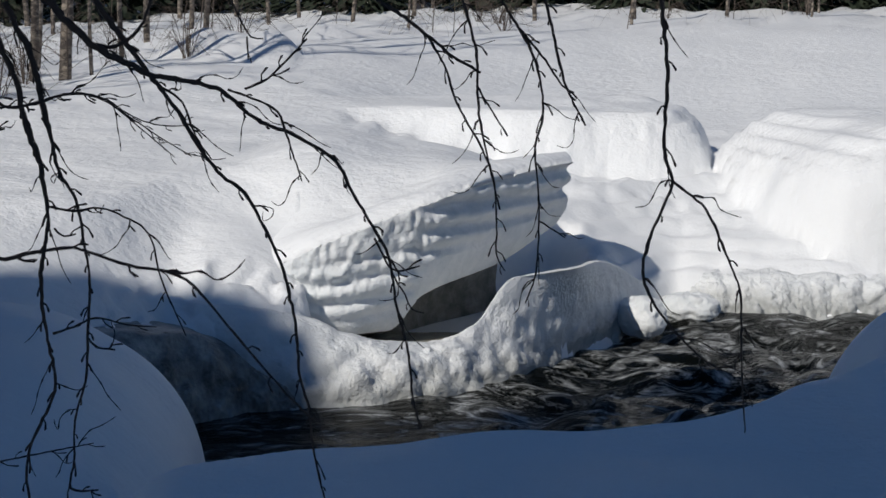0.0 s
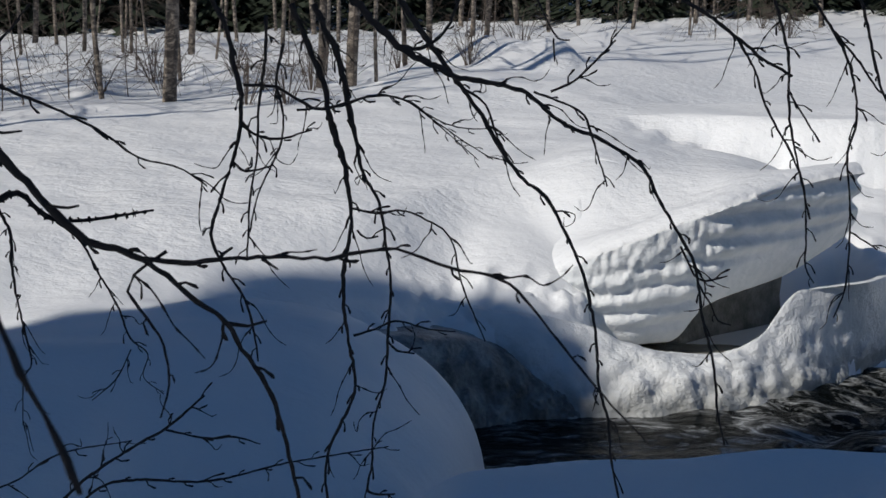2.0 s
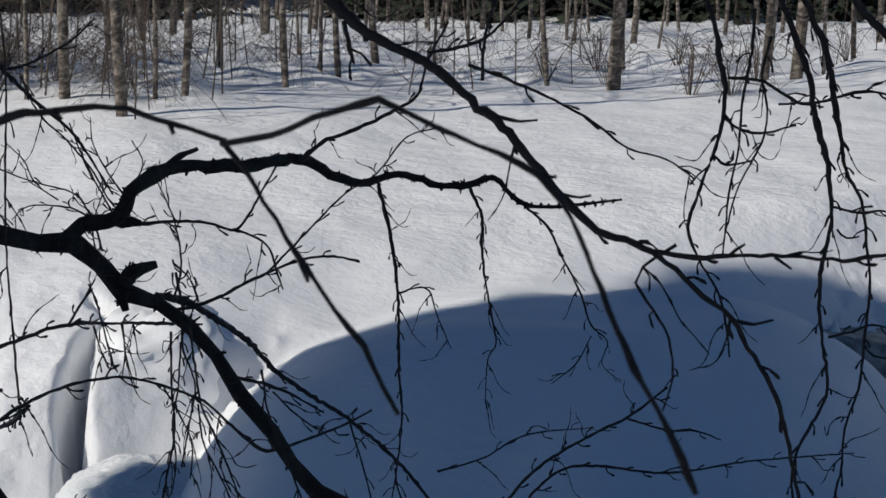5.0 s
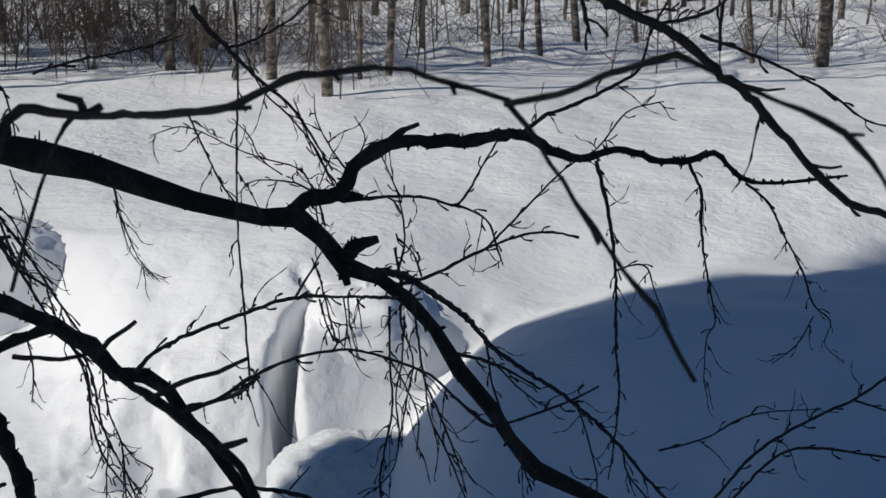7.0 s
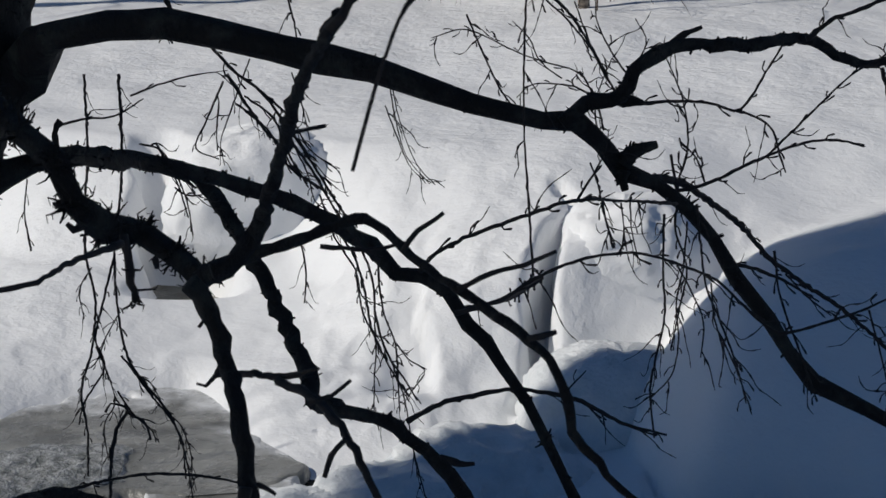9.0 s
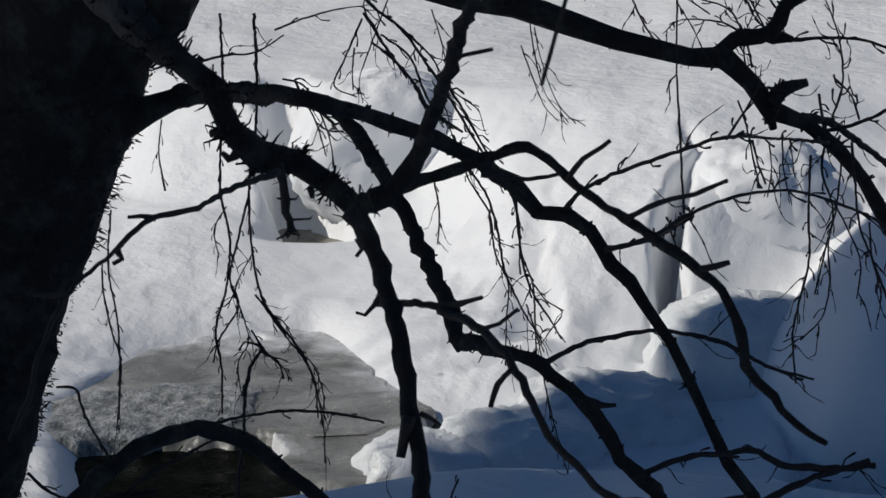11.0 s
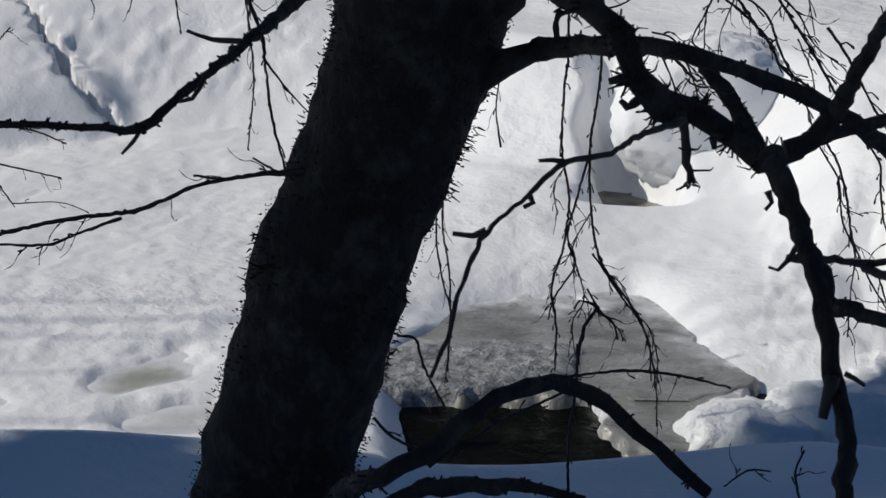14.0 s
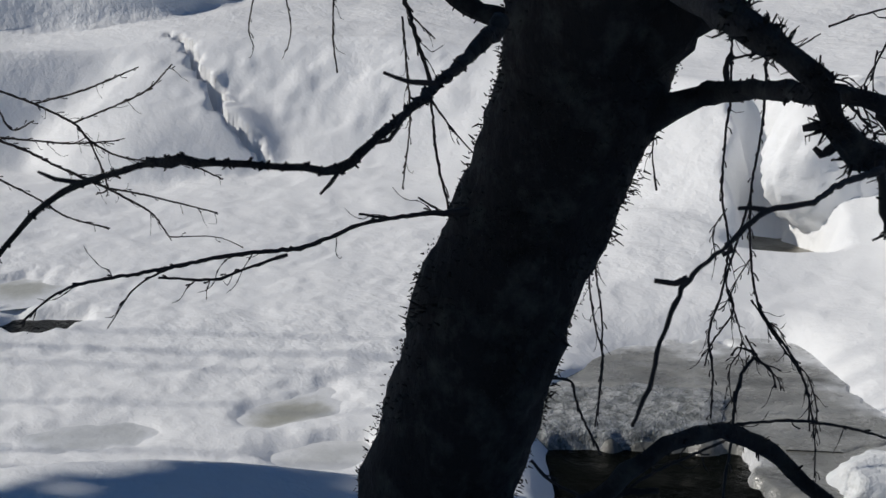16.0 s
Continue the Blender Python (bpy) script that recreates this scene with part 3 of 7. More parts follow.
ice_sheet("slush", 60.2, 65.0, 7.30, 7.94, 0.072, SLUSH, "olive slush pool melted into river ice", ragged=0.5)
ice_sheet("wet_ice", 66.2, 73.0, 7.22, 7.70, 0.08, GLAZE, "grey wet ice at the snow bank", ragged=0.7)
ice_sheet("glaze", 59.2, 64.6, 6.78, 7.34, 0.055, GLAZE, "pale glazed ice beside the near bank", ragged=0.5)
ice_sheet("thin_ice", 69.0, 74.0, 9.55, 10.4, 0.14, SLUSH, "beige thin ice round an open hole", ragged=0.5)
ice_sheet("open_hole", 69.4, 73.4, 9.08, 9.52, 0.09, WATER, "dark open water in the river ice", ragged=0.4)
# wet patch in the hollow's colour, which also darkens the shaded hole
ice_sheet("seep", 43.6, 47.4, 9.85, 10.75, 0.13, HOLLOW, "small wet patch under the snow bank", ragged=0.5)


# ---------------------------------------------------------------- lumps and blocks of snow
def snow_lump(x, y, z, wide, deep, high, turn=0.0, square=2.4, rough=0.16, seed=0, material=None, label="rounded lump of packed snow on the ice"):
    """A lump standing on the snow or ice: a rounded block with an uneven, broken surface."""
    n, m = 72, 40
    a, e = np.meshgrid(np.linspace(0, 2 * math.pi, n), np.linspace(-math.pi / 2, math.pi / 2, m), indexing="ij")
    ex = 2.0 / square
    po = lambda v: np.sign(v) * np.abs(v) ** ex
    p = np.stack([po(np.cos(e)) * po(np.cos(a)), po(np.cos(e)) * po(np.sin(a)), po(np.sin(e))], -1)
    off = Vector((seed * 3.7, seed * 1.3, 0))
    for i in range(n):
        for j in range(m):
            v = Vector(p[i, j])
            q = Vector((v.x * wide, v.y * deep, v.z * high)) + off
            k = noise.noise(q * 2.6) * 0.8 + (0.3 - abs(noise.noise(q * 6.5))) * 1.1 + (0.3 - abs(noise.noise(q * 15.0))) * 0.5 + noise.noise(q * 34.0) * 0.12
            p[i, j] *= 1 + rough * k
    p[-1] = p[0]
    co, si = math.cos(radians(turn)), math.sin(radians(turn))
    px, py, pz = p[..., 0] * wide, p[..., 1] * deep, p[..., 2] * high
    w = np.stack([x + px * co - py * si, y + px * si + py * co, z + pz], -1)
    return tagged(new("snow_lump", grid_mesh("snow_lump", w, material or PACKED)), label, "snow lump", group="snow lumps along the river")


def lump_at(bear, d, z, *sizes, **more):
    return snow_lump(-math.sin(radians(bear)) * d, math.cos(radians(bear)) * d, z, *sizes, turn=bear + more.pop("turn", 0), **more)


lump_at(30.3, 7.82, -0.02, 0.50, 0.42, 0.46, square=3.0, rough=0.12, seed=3, label="shaded snow shoulder sloping to the ice")
lump_at(42.5, 10.62, 0.62, 0.64, 0.46, 0.52, square=2.3, rough=0.11, seed=4, label="snow lump hanging over a hollow", material=SNOW)
lump_at(30.25, 9.0, 0.52, 0.36, 0.46, 0.46, square=3.0, rough=0.13, seed=6, material=SNOW, label="broken block of snow leaning over a crack")
for bear, d, z, wide, high, seed in ((41.6, 6.78, 0.0, 0.34, 0.14, 7), (38.6, 6.9, 0.0, 0.38, 0.17, 8), (35.6, 7.25, 0.0, 0.44, 0.22, 9), (33.2, 7.1, 0.0, 0.24, 0.16, 5)):
    lump_at(bear, d, z, wide, wide * 0.8, high, rough=0.22, seed=seed)
for x, y, z, wide, high, seed in ((2.75, 13.35, 0.12, 0.22, 0.16, 13), (3.3, 13.95, 0.08, 0.26, 0.12, 19)):
    snow_lump(x, y, z, wide, wide * 0.7, high, turn=seed * 37, rough=0.26, seed=seed, label="rough icy snow lump at the water's edge")


# ---------------------------------------------------------------- trees
def spline(points, step):
    """Points (x, y, z, radius) along a smooth line through the given ones, about step apart."""
    p = np.array(points, float)
    p = np.vstack([2 * p[0] - p[1], p, 2 * p[-1] - p[-2]])
    out = []
    for a, b, c, d in zip(p[:-3], p[1:-2], p[2:-1], p[3:]):
        n = max(1, int(np.linalg.norm((c - b)[:3]) / step))
        for s in np.arange(n) / n:
            out.append(0.5 * (2 * b + (c - a) * s + (2 * a - 5 * b + 4 * c - d) * s * s + (3 * b - a - 3 * c + d) * s**3))
    out.append(p[-2])
    return np.array(out)


class Tubes:
    """Gathers tubes into one mesh."""

    def __init__(self):
        self.v, self.f = [], []

    def tube(self, path, sides=6, rough=0.0, rng=None):
        path = np.asarray(path, float)
        c, r = path[:, :3], np.maximum(path[:, 3], 0.0004)
        tan = np.gradient(c, axis=0)
        tan /= np.linalg.norm(tan, axis=1)[:, None] + 1e-9
        up = np.array([0.31, 0.17, 0.93]) if abs(tan[0, 2]) < 0.9 else np.array([0.9, 0.3, 0.1])
        side = np.cross(tan, up)
        side /= np.linalg.norm(side, axis=1)[:, None] + 1e-9
        over = np.cross(side, tan)
        a = np.arange(sides) * 2 * math.pi / sides
        k = np.ones((len(c), sides))
        if rough:
            k += rough * (rng.rand(len(c), sides) - 0.5)
        ring = c[:, None] + (np.cos(a)[None, :, None] * side[:, None] + np.sin(a)[None, :, None] * over[:, None]) * (r[:, None] * k)[..., None]
        base = len(self.v)
        self.v.extend(ring.reshape(-1, 3))
        for i in range(len(c) - 1):
            for j in range(sides):
                q = base + i * sides
                self.f.append((q + j, q + (j + 1) % sides, q + sides + (j + 1) % sides, q + sides + j))
        self.f.append(tuple(base + j for j in reversed(range(sides))))
        self.f.append(tuple(base + (len(c) - 1) * sides + j for j in range(sides)))

    def mesh(self, name, material):
        return mesh_of(name, self.v, self.f, material)


def limb(tree, name, points, material=None, spurs=0.0, rough=0.25, seed=0, lichen=0):
    """A branch of a tree through points (x, y, z, radius): knobbly bark, spur shoots every so often and hanging side twigs."""
    rng = np.random.RandomState(seed + len(points) * 17)
    thick = max(p[3] for p in points)
    path = spline(points, max(0.012, thick * 1.2))
    wob = rng.randn(len(path), 3) * np.minimum(path[:, 3:4] * 0.22, 0.003)
    path[1:-1, :3] += wob[1:-1]
    path[:, 3] *= 1 + rough * (rng.rand(len(path)) - 0.35)
    t = Tubes()
    t.tube(path, 9 if thick > 0.012 else 6, rough, rng)
    if thick > 0.014:
        near = min(1.0, max(0.3, np.hypot(*path[:, :2].mean(0)) / 3.4))
        for _ in range(int(len(path) * 11)):
            i = rng.randint(1, len(path) - 1)
            out = rng.randn(3)
            out /= np.linalg.norm(out)
            p, r = path[i, :3] + out * path[i, 3] * 0.9, near * rng.uniform(0.0013, 0.0042)
            t.tube([(*p, r), (*(p + (out * rng.uniform(0.001, 0.014) + rng.randn(3) * 0.003) * near * min(1.0, thick / 0.028) * max(0.3, 0.7 + 1.6 * noise.noise(Vector(p) * 22.0))), r * 0.6)], 4)
    for _ in range(lichen):
        i = rng.randint(len(path) // 2, len(path))
        out = rng.randn(3) + np.array([0, 0, 0.3])
        out /= np.linalg.norm(out)
        p, n = path[i, :3] + out * path[i, 3] * 0.8, rng.uniform(0.006, 0.018)
        tip = p + out * n + rng.randn(3) * 0.004
        t.tube([(*p, 0.0022), (*tip, 0.0016), (*(tip + rng.randn(3) * 0.006), 0.0006)], 3)
    if spurs:
        length = np.r_[0, np.cumsum(np.linalg.norm(np.diff(path[:, :3], axis=0), axis=1))]
        at, side = spurs * 0.5, 1
        while at < length[-1]:
            i = min(np.searchsorted(length, at), len(path) - 2)
            tan = path[i + 1, :3] - path[i, :3]
            tan /= np.linalg.norm(tan) + 1e-9
            out = np.cross(tan, [0.2, 0.95, 0.2]) * side + 0.4 * rng.randn(3)
            out /= np.linalg.norm(out)
            n, r0 = rng.uniform(0.010, 0.036) * (1.0 if thick < 0.008 else 0.6), min(path[i, 3] * 0.75, 0.0022)
            a = path[i, :3]
            b = a + (0.75 * out + 0.55 * tan) * n * 0.6
            c = b + (0.35 * out + 0.9 * tan) * n * 0.6
            t.tube([(*a, r0), (*b, r0 * 0.8), (*c, r0 * 1.25), (*(c + tan * 0.004), r0 * 0.5)], 5)
            # now and then a fine side twig with buds, curling upwards at its end
            if thick < 0.03 and rng.rand() < 0.36:
                reach, q, way = rng.uniform(0.05, 0.14), a, 0.8 * out + 0.6 * tan
                line = [(*q, min(r0, 0.0016))]
                for k in range(5):
                    way = way + 0.22 * rng.randn(3) + np.array([0, 0, -0.25 if k < 3 else 0.5])
                    q = q + way / np.linalg.norm(way) * reach / 5
                    line.append((*q, 0.0013 - 0.00016 * k))
                fine = spline(line, 0.006)
                fine[3::5, 3] *= 1.9
                t.tube(fine, 5)
            at, side = at + 0.8 * spurs * rng.uniform(0.5, 1.5), -side
    return part(name, t.mesh(name, material or (BARK if thick > 0.011 else TWIG)), tree)


def trunk_mesh(points, rng, flakes=0):
    path = spline(points, 0.02)
    t = Tubes()
    t.tube(path, 44, 0.035, rng)
    # broad swellings of the bark
    for k, v in enumerate(t.v):
        i = min(k // 44, len(path) - 1)
        away = v - path[i, :3]
        w = Vector(v)
        t.v[k] = v + away * (0.10 * noise.noise(w * 5.0) + 0.05 * noise.noise(w * 14.0) + 0.03 * noise.noise(w * 33.0))
    # curls of loose bark and lichen along the stem, in tufts
    for _ in range(flakes):
        i = rng.randint(1, len(path) - 1)
        a = rng.uniform(0, 2 * math.pi)
        out = np.array([math.cos(a), math.sin(a), rng.uniform(-0.5, 0.5)])
        p = path[i, :3] + out * path[i, 3] * 0.97
        tuft = max(0.15, 0.5 + 1.2 * noise.noise(Vector(p) * 6.0))
        r = rng.uniform(0.0012, 0.0035)
        t.tube([(*p, r), (*(p + (out * rng.uniform(0.004, 0.022) + rng.randn(3) * 0.007) * tuft), r * 0.4)], 4)
    return t.mesh("trunk", BARK)


old_birch = tagged(new("birch_tree"), "old leaning birch with dark lichened bark and bare drooping branches", "tree")
TRUNK = [(-3.968, 2.152, 0.267, 0.2650), (-3.934, 2.208, 0.520, 0.2360), (-3.890, 2.277, 0.795, 0.2146), (-3.874, 2.301, 0.928, 0.2043), (-3.843, 2.348, 1.117, 0.2043), (-3.811, 2.394, 1.273, 0.2015), (-3.788, 2.427, 1.441, 0.2034), (-3.745, 2.485, 1.575, 0.1931), (-3.694, 2.552, 1.780, 0.2015), (-3.651, 2.606, 1.981, 0.2099), (-3.631, 2.630, 2.122, 0.2249), (-3.590, 2.680, 2.396, 0.2239), (-3.548, 2.729, 2.660, 0.2174)]
old_birch.location = TRUNK[0][:3]
bpy.context.view_layer.update()
part("trunk", trunk_mesh(TRUNK, np.random.RandomState(3), 16000), old_birch)
limb(old_birch, "branch", [(-3.489, 2.648, 2.102, 0.0787), (-3.352, 2.754, 2.225, 0.0678), (-3.137, 2.641, 2.320, 0.0339), (-3.036, 2.718, 2.339, 0.0337), (-2.931, 2.790, 2.340, 0.0334), (-2.823, 2.858, 2.319, 0.0332), (-2.712, 2.922, 2.291, 0.0330), (-2.617, 2.966, 2.272, 0.0327), (-2.486, 2.986, 2.248, 0.0289), (-2.372, 3.039, 2.205, 0.0263), (-2.279, 3.079, 2.170, 0.0236), (-2.139, 3.137, 2.140, 0.0211), (-2.100, 3.213, 2.136, 0.0226), (-2.066, 3.277, 2.072, 0.0203), (-2.035, 3.325, 2.010, 0.0218), (-1.988, 3.392, 1.978, 0.0169), (-1.930, 3.430, 1.924, 0.0170), (-1.880, 3.452, 1.846, 0.0170), (-1.824, 3.472, 1.754, 0.0183), (-1.755, 3.499, 1.664, 0.0158), (-1.706, 3.515, 1.600, 0.0158), (-1.645, 3.536, 1.531, 0.0185), (-1.541, 3.588, 1.469, 0.0160), (-1.462, 3.624, 1.420, 0.0148), (-1.331, 3.677, 1.342, 0.0135)], spurs=0, seed=1)
limb(old_birch, "branch", [(-2.101, 3.158, 2.133, 0.0161), (-2.064, 3.194, 2.172, 0.0149), (-2.005, 3.242, 2.186, 0.0187), (-1.987, 3.264, 2.241, 0.0163), (-1.950, 3.297, 2.279, 0.0163), (-1.899, 3.335, 2.299, 0.0138), (-1.862, 3.397, 2.297, 0.0127), (-1.822, 3.514, 2.288, 0.0143), (-1.790, 3.601, 2.296, 0.0132), (-1.756, 3.685, 2.287, 0.0121), (-1.713, 3.774, 2.240, 0.0123), (-1.670, 3.863, 2.222, 0.0097), (-1.620, 3.926, 2.239, 0.0084), (-1.552, 3.985, 2.213, 0.0085), (-1.485, 4.043, 2.203, 0.0086), (-1.423, 4.098, 2.224, 0.0065), (-1.366, 4.135, 2.161, 0.0058), (-1.294, 4.189, 2.145, 0.0043), (-1.138, 4.307, 2.160, 0.0030)], spurs=0, seed=2)
limb(old_birch, "branch", [(-1.957, 3.386, 2.294, 0.0084), (-1.933, 3.402, 2.316, 0.0073), (-1.901, 3.421, 2.332, 0.0042)], spurs=0, seed=3)
limb(old_birch, "branch", [(-2.061, 3.309, 2.174, 0.0140), (-2.022, 3.331, 2.167, 0.0115), (-2.003, 3.342, 2.165, 0.0064)], spurs=0, seed=4)
limb(old_birch, "branch", [(-2.028, 3.302, 2.029, 0.0192), (-2.013, 3.316, 2.054, 0.0166), (-1.993, 3.330, 2.069, 0.0153), (-1.967, 3.346, 2.074, 0.0090)], spurs=0, seed=5)
limb(old_birch, "branch", [(-2.025, 3.301, 2.016, 0.0166), (-2.026, 3.294, 1.991, 0.0128), (-2.017, 3.295, 1.972, 0.0076)], spurs=0, seed=6)
limb(old_birch, "branch", [(-1.729, 3.592, 2.299, 0.0070), (-1.683, 3.617, 2.341, 0.0053), (-1.613, 3.650, 2.371, 0.0043), (-1.543, 3.681, 2.410, 0.0043), (-1.485, 3.707, 2.450, 0.0038), (-1.464, 3.719, 2.532, 0.0032), (-1.420, 3.738, 2.622, 0.0027)], spurs=0.06, seed=7)
limb(old_birch, "branch", [(-1.748, 4.117, 2.184, 0.0061), (-1.721, 4.115, 2.090, 0.0055), (-1.702, 4.110, 2.017, 0.0049), (-1.683, 4.099, 1.916, 0.0043), (-1.672, 4.083, 1.815, 0.0042), (-1.660, 4.060, 1.701, 0.0036), (-1.641, 4.037, 1.587, 0.0030), (-1.639, 4.000, 1.461, 0.0024), (-1.641, 3.971, 1.378, 0.0018)], spurs=0.045, seed=8)
limb(old_birch, "twig", [(-1.680, 4.098, 1.902, 0.0031), (-1.640, 4.116, 1.917, 0.0025), (-1.605, 4.128, 1.911, 0.0025), (-1.579, 4.124, 1.846, 0.0018), (-1.537, 4.120, 1.762, 0.0012)], spurs=0.04, seed=9)
limb(old_birch, "twig", [(-1.554, 4.294, 2.169, 0.0050), (-1.521, 4.295, 2.096, 0.0044), (-1.515, 4.286, 2.022, 0.0049), (-1.501, 4.275, 1.934, 0.0031), (-1.479, 4.265, 1.846, 0.0031), (-1.457, 4.253, 1.758, 0.0024), (-1.475, 4.238, 1.714, 0.0019), (-1.470, 4.210, 1.599, 0.0013)], spurs=0.04, seed=10)
limb(old_birch, "twig", [(-1.439, 4.428, 2.108, 0.0039), (-1.378, 4.439, 2.057, 0.0039), (-1.329, 4.439, 1.969, 0.0031), (-1.278, 4.437, 1.880, 0.0032), (-1.242, 4.428, 1.793, 0.0025), (-1.195, 4.431, 1.751, 0.0019), (-1.204, 4.415, 1.691, 0.0013), (-1.149, 4.417, 1.644, 0.0013)], spurs=0.04, seed=11)
limb(old_birch, "twig", [(-1.239, 4.423, 1.764, 0.0019), (-1.274, 4.397, 1.688, 0.0019), (-1.333, 4.367, 1.633, 0.0013)], spurs=0.05, seed=12)
limb(old_birch, "twig", [(-2.032, 3.324, 2.160, 0.0052), (-1.939, 3.379, 2.169, 0.0037), (-1.871, 3.414, 2.165, 0.0031), (-1.814, 3.442, 2.152, 0.0031), (-1.772, 3.474, 2.231, 0.0026), (-1.742, 3.497, 2.294, 0.0020)], spurs=0.06, seed=13)
limb(old_birch, "twig", [(-1.819, 3.439, 2.152, 0.0031), (-1.753, 3.466, 2.117, 0.0026), (-1.726, 3.467, 2.053, 0.0026), (-1.711, 3.467, 2.016, 0.0015)], spurs=0.06, seed=14)
limb(old_birch, "branch", [(-2.009, 3.503, 1.936, 0.0055), (-1.941, 3.545, 1.956, 0.0044), (-1.860, 3.595, 2.003, 0.0039), (-1.780, 3.642, 2.043, 0.0033), (-1.708, 3.678, 2.063, 0.0033), (-1.627, 3.710, 2.051, 0.0027)], spurs=0.06, seed=15)
limb(old_birch, "twig", [(-1.826, 3.616, 2.022, 0.0027), (-1.738, 3.676, 2.129, 0.0027), (-1.669, 3.717, 2.210, 0.0022), (-1.603, 3.751, 2.257, 0.0022), (-1.540, 3.785, 2.345, 0.0022), (-1.461, 3.816, 2.371, 0.0017)], spurs=0.05, seed=16)
limb(old_birch, "branch", [(-2.033, 3.384, 1.986, 0.0097), (-2.018, 3.520, 1.960, 0.0100), (-1.995, 3.648, 1.899, 0.0080), (-1.959, 3.793, 1.803, 0.0070), (-1.922, 3.848, 1.729, 0.0066), (-1.844, 3.887, 1.664, 0.0059), (-1.752, 3.931, 1.597, 0.0054), (-1.670, 3.963, 1.525, 0.0048), (-1.615, 3.979, 1.469, 0.0049), (-1.542, 3.995, 1.385, 0.0042), (-1.470, 4.011, 1.315, 0.0036)], spurs=0.05, seed=17)
limb(old_birch, "branch", [(-1.977, 3.703, 1.736, 0.0051), (-1.899, 3.737, 1.719, 0.0046), (-1.834, 3.761, 1.693, 0.0035), (-1.751, 3.785, 1.647, 0.0024)], spurs=0.05, seed=18)
limb(old_birch, "branch", [(-2.076, 2.597, 1.917, 0.0054), (-2.049, 2.615, 1.955, 0.0045), (-1.978, 2.646, 1.995, 0.0040), (-1.895, 2.678, 2.031, 0.0040), (-1.801, 2.709, 2.067, 0.0035), (-1.815, 2.917, 2.032, 0.0028), (-1.816, 3.154, 1.987, 0.0039)], spurs=0.07, seed=19)
limb(old_birch, "branch", [(-1.870, 2.424, 1.903, 0.0050), (-1.809, 2.476, 1.925, 0.0037), (-1.765, 2.518, 1.961, 0.0033), (-1.703, 2.569, 1.994, 0.0029), (-1.636, 2.614, 2.006, 0.0025), (-1.592, 2.639, 2.001, 0.0025), (-1.547, 2.660, 1.986, 0.0025), (-1.491, 2.684, 1.962, 0.0025), (-1.451, 2.694, 1.928, 0.0025), (-1.391, 2.709, 1.879, 0.0034), (-1.354, 2.727, 1.881, 0.0025), (-1.266, 2.777, 1.916, 0.0021), (-1.215, 2.806, 1.946, 0.0017)], spurs=0.07, seed=20)
limb(old_birch, "twig", [(-1.857, 2.626, 2.643, 0.0017), (-1.850, 2.626, 2.522, 0.0017), (-1.847, 2.613, 2.370, 0.0021), (-1.837, 2.596, 2.220, 0.0017), (-1.819, 2.582, 2.098, 0.0021), (-1.793, 2.560, 1.954, 0.0021)], spurs=0.12, seed=21)
limb(old_birch, "twig", [(-2.030, 3.313, 2.233, 0.0026), (-2.056, 3.303, 2.270, 0.0021), (-2.091, 3.290, 2.340, 0.0016), (-2.099, 3.291, 2.403, 0.0011)], spurs=0.04, seed=22)
limb(old_birch, "twig", [(-2.083, 3.272, 2.177, 0.0021), (-2.119, 3.259, 2.233, 0.0021), (-2.172, 3.227, 2.253, 0.0016), (-2.236, 3.188, 2.279, 0.0016), (-2.330, 3.128, 2.329, 0.0016), (-2.393, 3.079, 2.312, 0.0011)], spurs=0.04, seed=23)
limb(old_birch, "twig", [(-2.040, 3.298, 2.176, 0.0021), (-2.070, 3.289, 2.233, 0.0021), (-2.107, 3.276, 2.309, 0.0016), (-2.137, 3.266, 2.390, 0.0016)], spurs=0.04, seed=24)
limb(old_birch, "twig", [(-2.021, 3.318, 2.233, 0.0026), (-1.997, 3.341, 2.296, 0.0016), (-2.010, 3.338, 2.336, 0.0016)], spurs=0.04, seed=25)
limb(old_birch, "twig", [(-2.062, 3.273, 2.107, 0.0026), (-2.083, 3.271, 2.170, 0.0021), (-2.127, 3.249, 2.203, 0.0021), (-2.201, 3.201, 2.209, 0.0016), (-2.231, 3.176, 2.179, 0.0010)], spurs=0.04, seed=26)
limb(old_birch, "twig", [(-2.031, 3.282, 2.058, 0.0021), (-2.073, 3.267, 2.108, 0.0021), (-2.082, 3.271, 2.170, 0.0015), (-2.070, 3.289, 2.233, 0.0015)], spurs=0.04, seed=27)
limb(old_birch, "twig", [(-1.761, 3.054, 2.055, 0.0028), (-1.746, 3.063, 2.126, 0.0023), (-1.751, 3.059, 2.196, 0.0019), (-1.771, 3.049, 2.265, 0.0015), (-1.801, 3.032, 2.334, 0.0015)], spurs=0.04, seed=28)
limb(old_birch, "twig", [(-1.715, 3.079, 2.055, 0.0028), (-1.730, 3.071, 2.102, 0.0019), (-1.761, 3.054, 2.138, 0.0015)], spurs=0.04, seed=29)
limb(old_birch, "twig", [(-2.150, 3.237, 2.221, 0.0021), (-2.194, 3.214, 2.260, 0.0016), (-2.216, 3.205, 2.309, 0.0016), (-2.249, 3.187, 2.348, 0.0011)], spurs=0.04, seed=30)
limb(old_birch, "twig", [(-1.675, 2.967, 2.032, 0.0028), (-1.666, 2.971, 1.951, 0.0023), (-1.655, 2.977, 1.870, 0.0023), (-1.625, 2.992, 1.788, 0.0023), (-1.594, 3.007, 1.695, 0.0018), (-1.579, 3.015, 1.629, 0.0015)], spurs=0.04, seed=31)
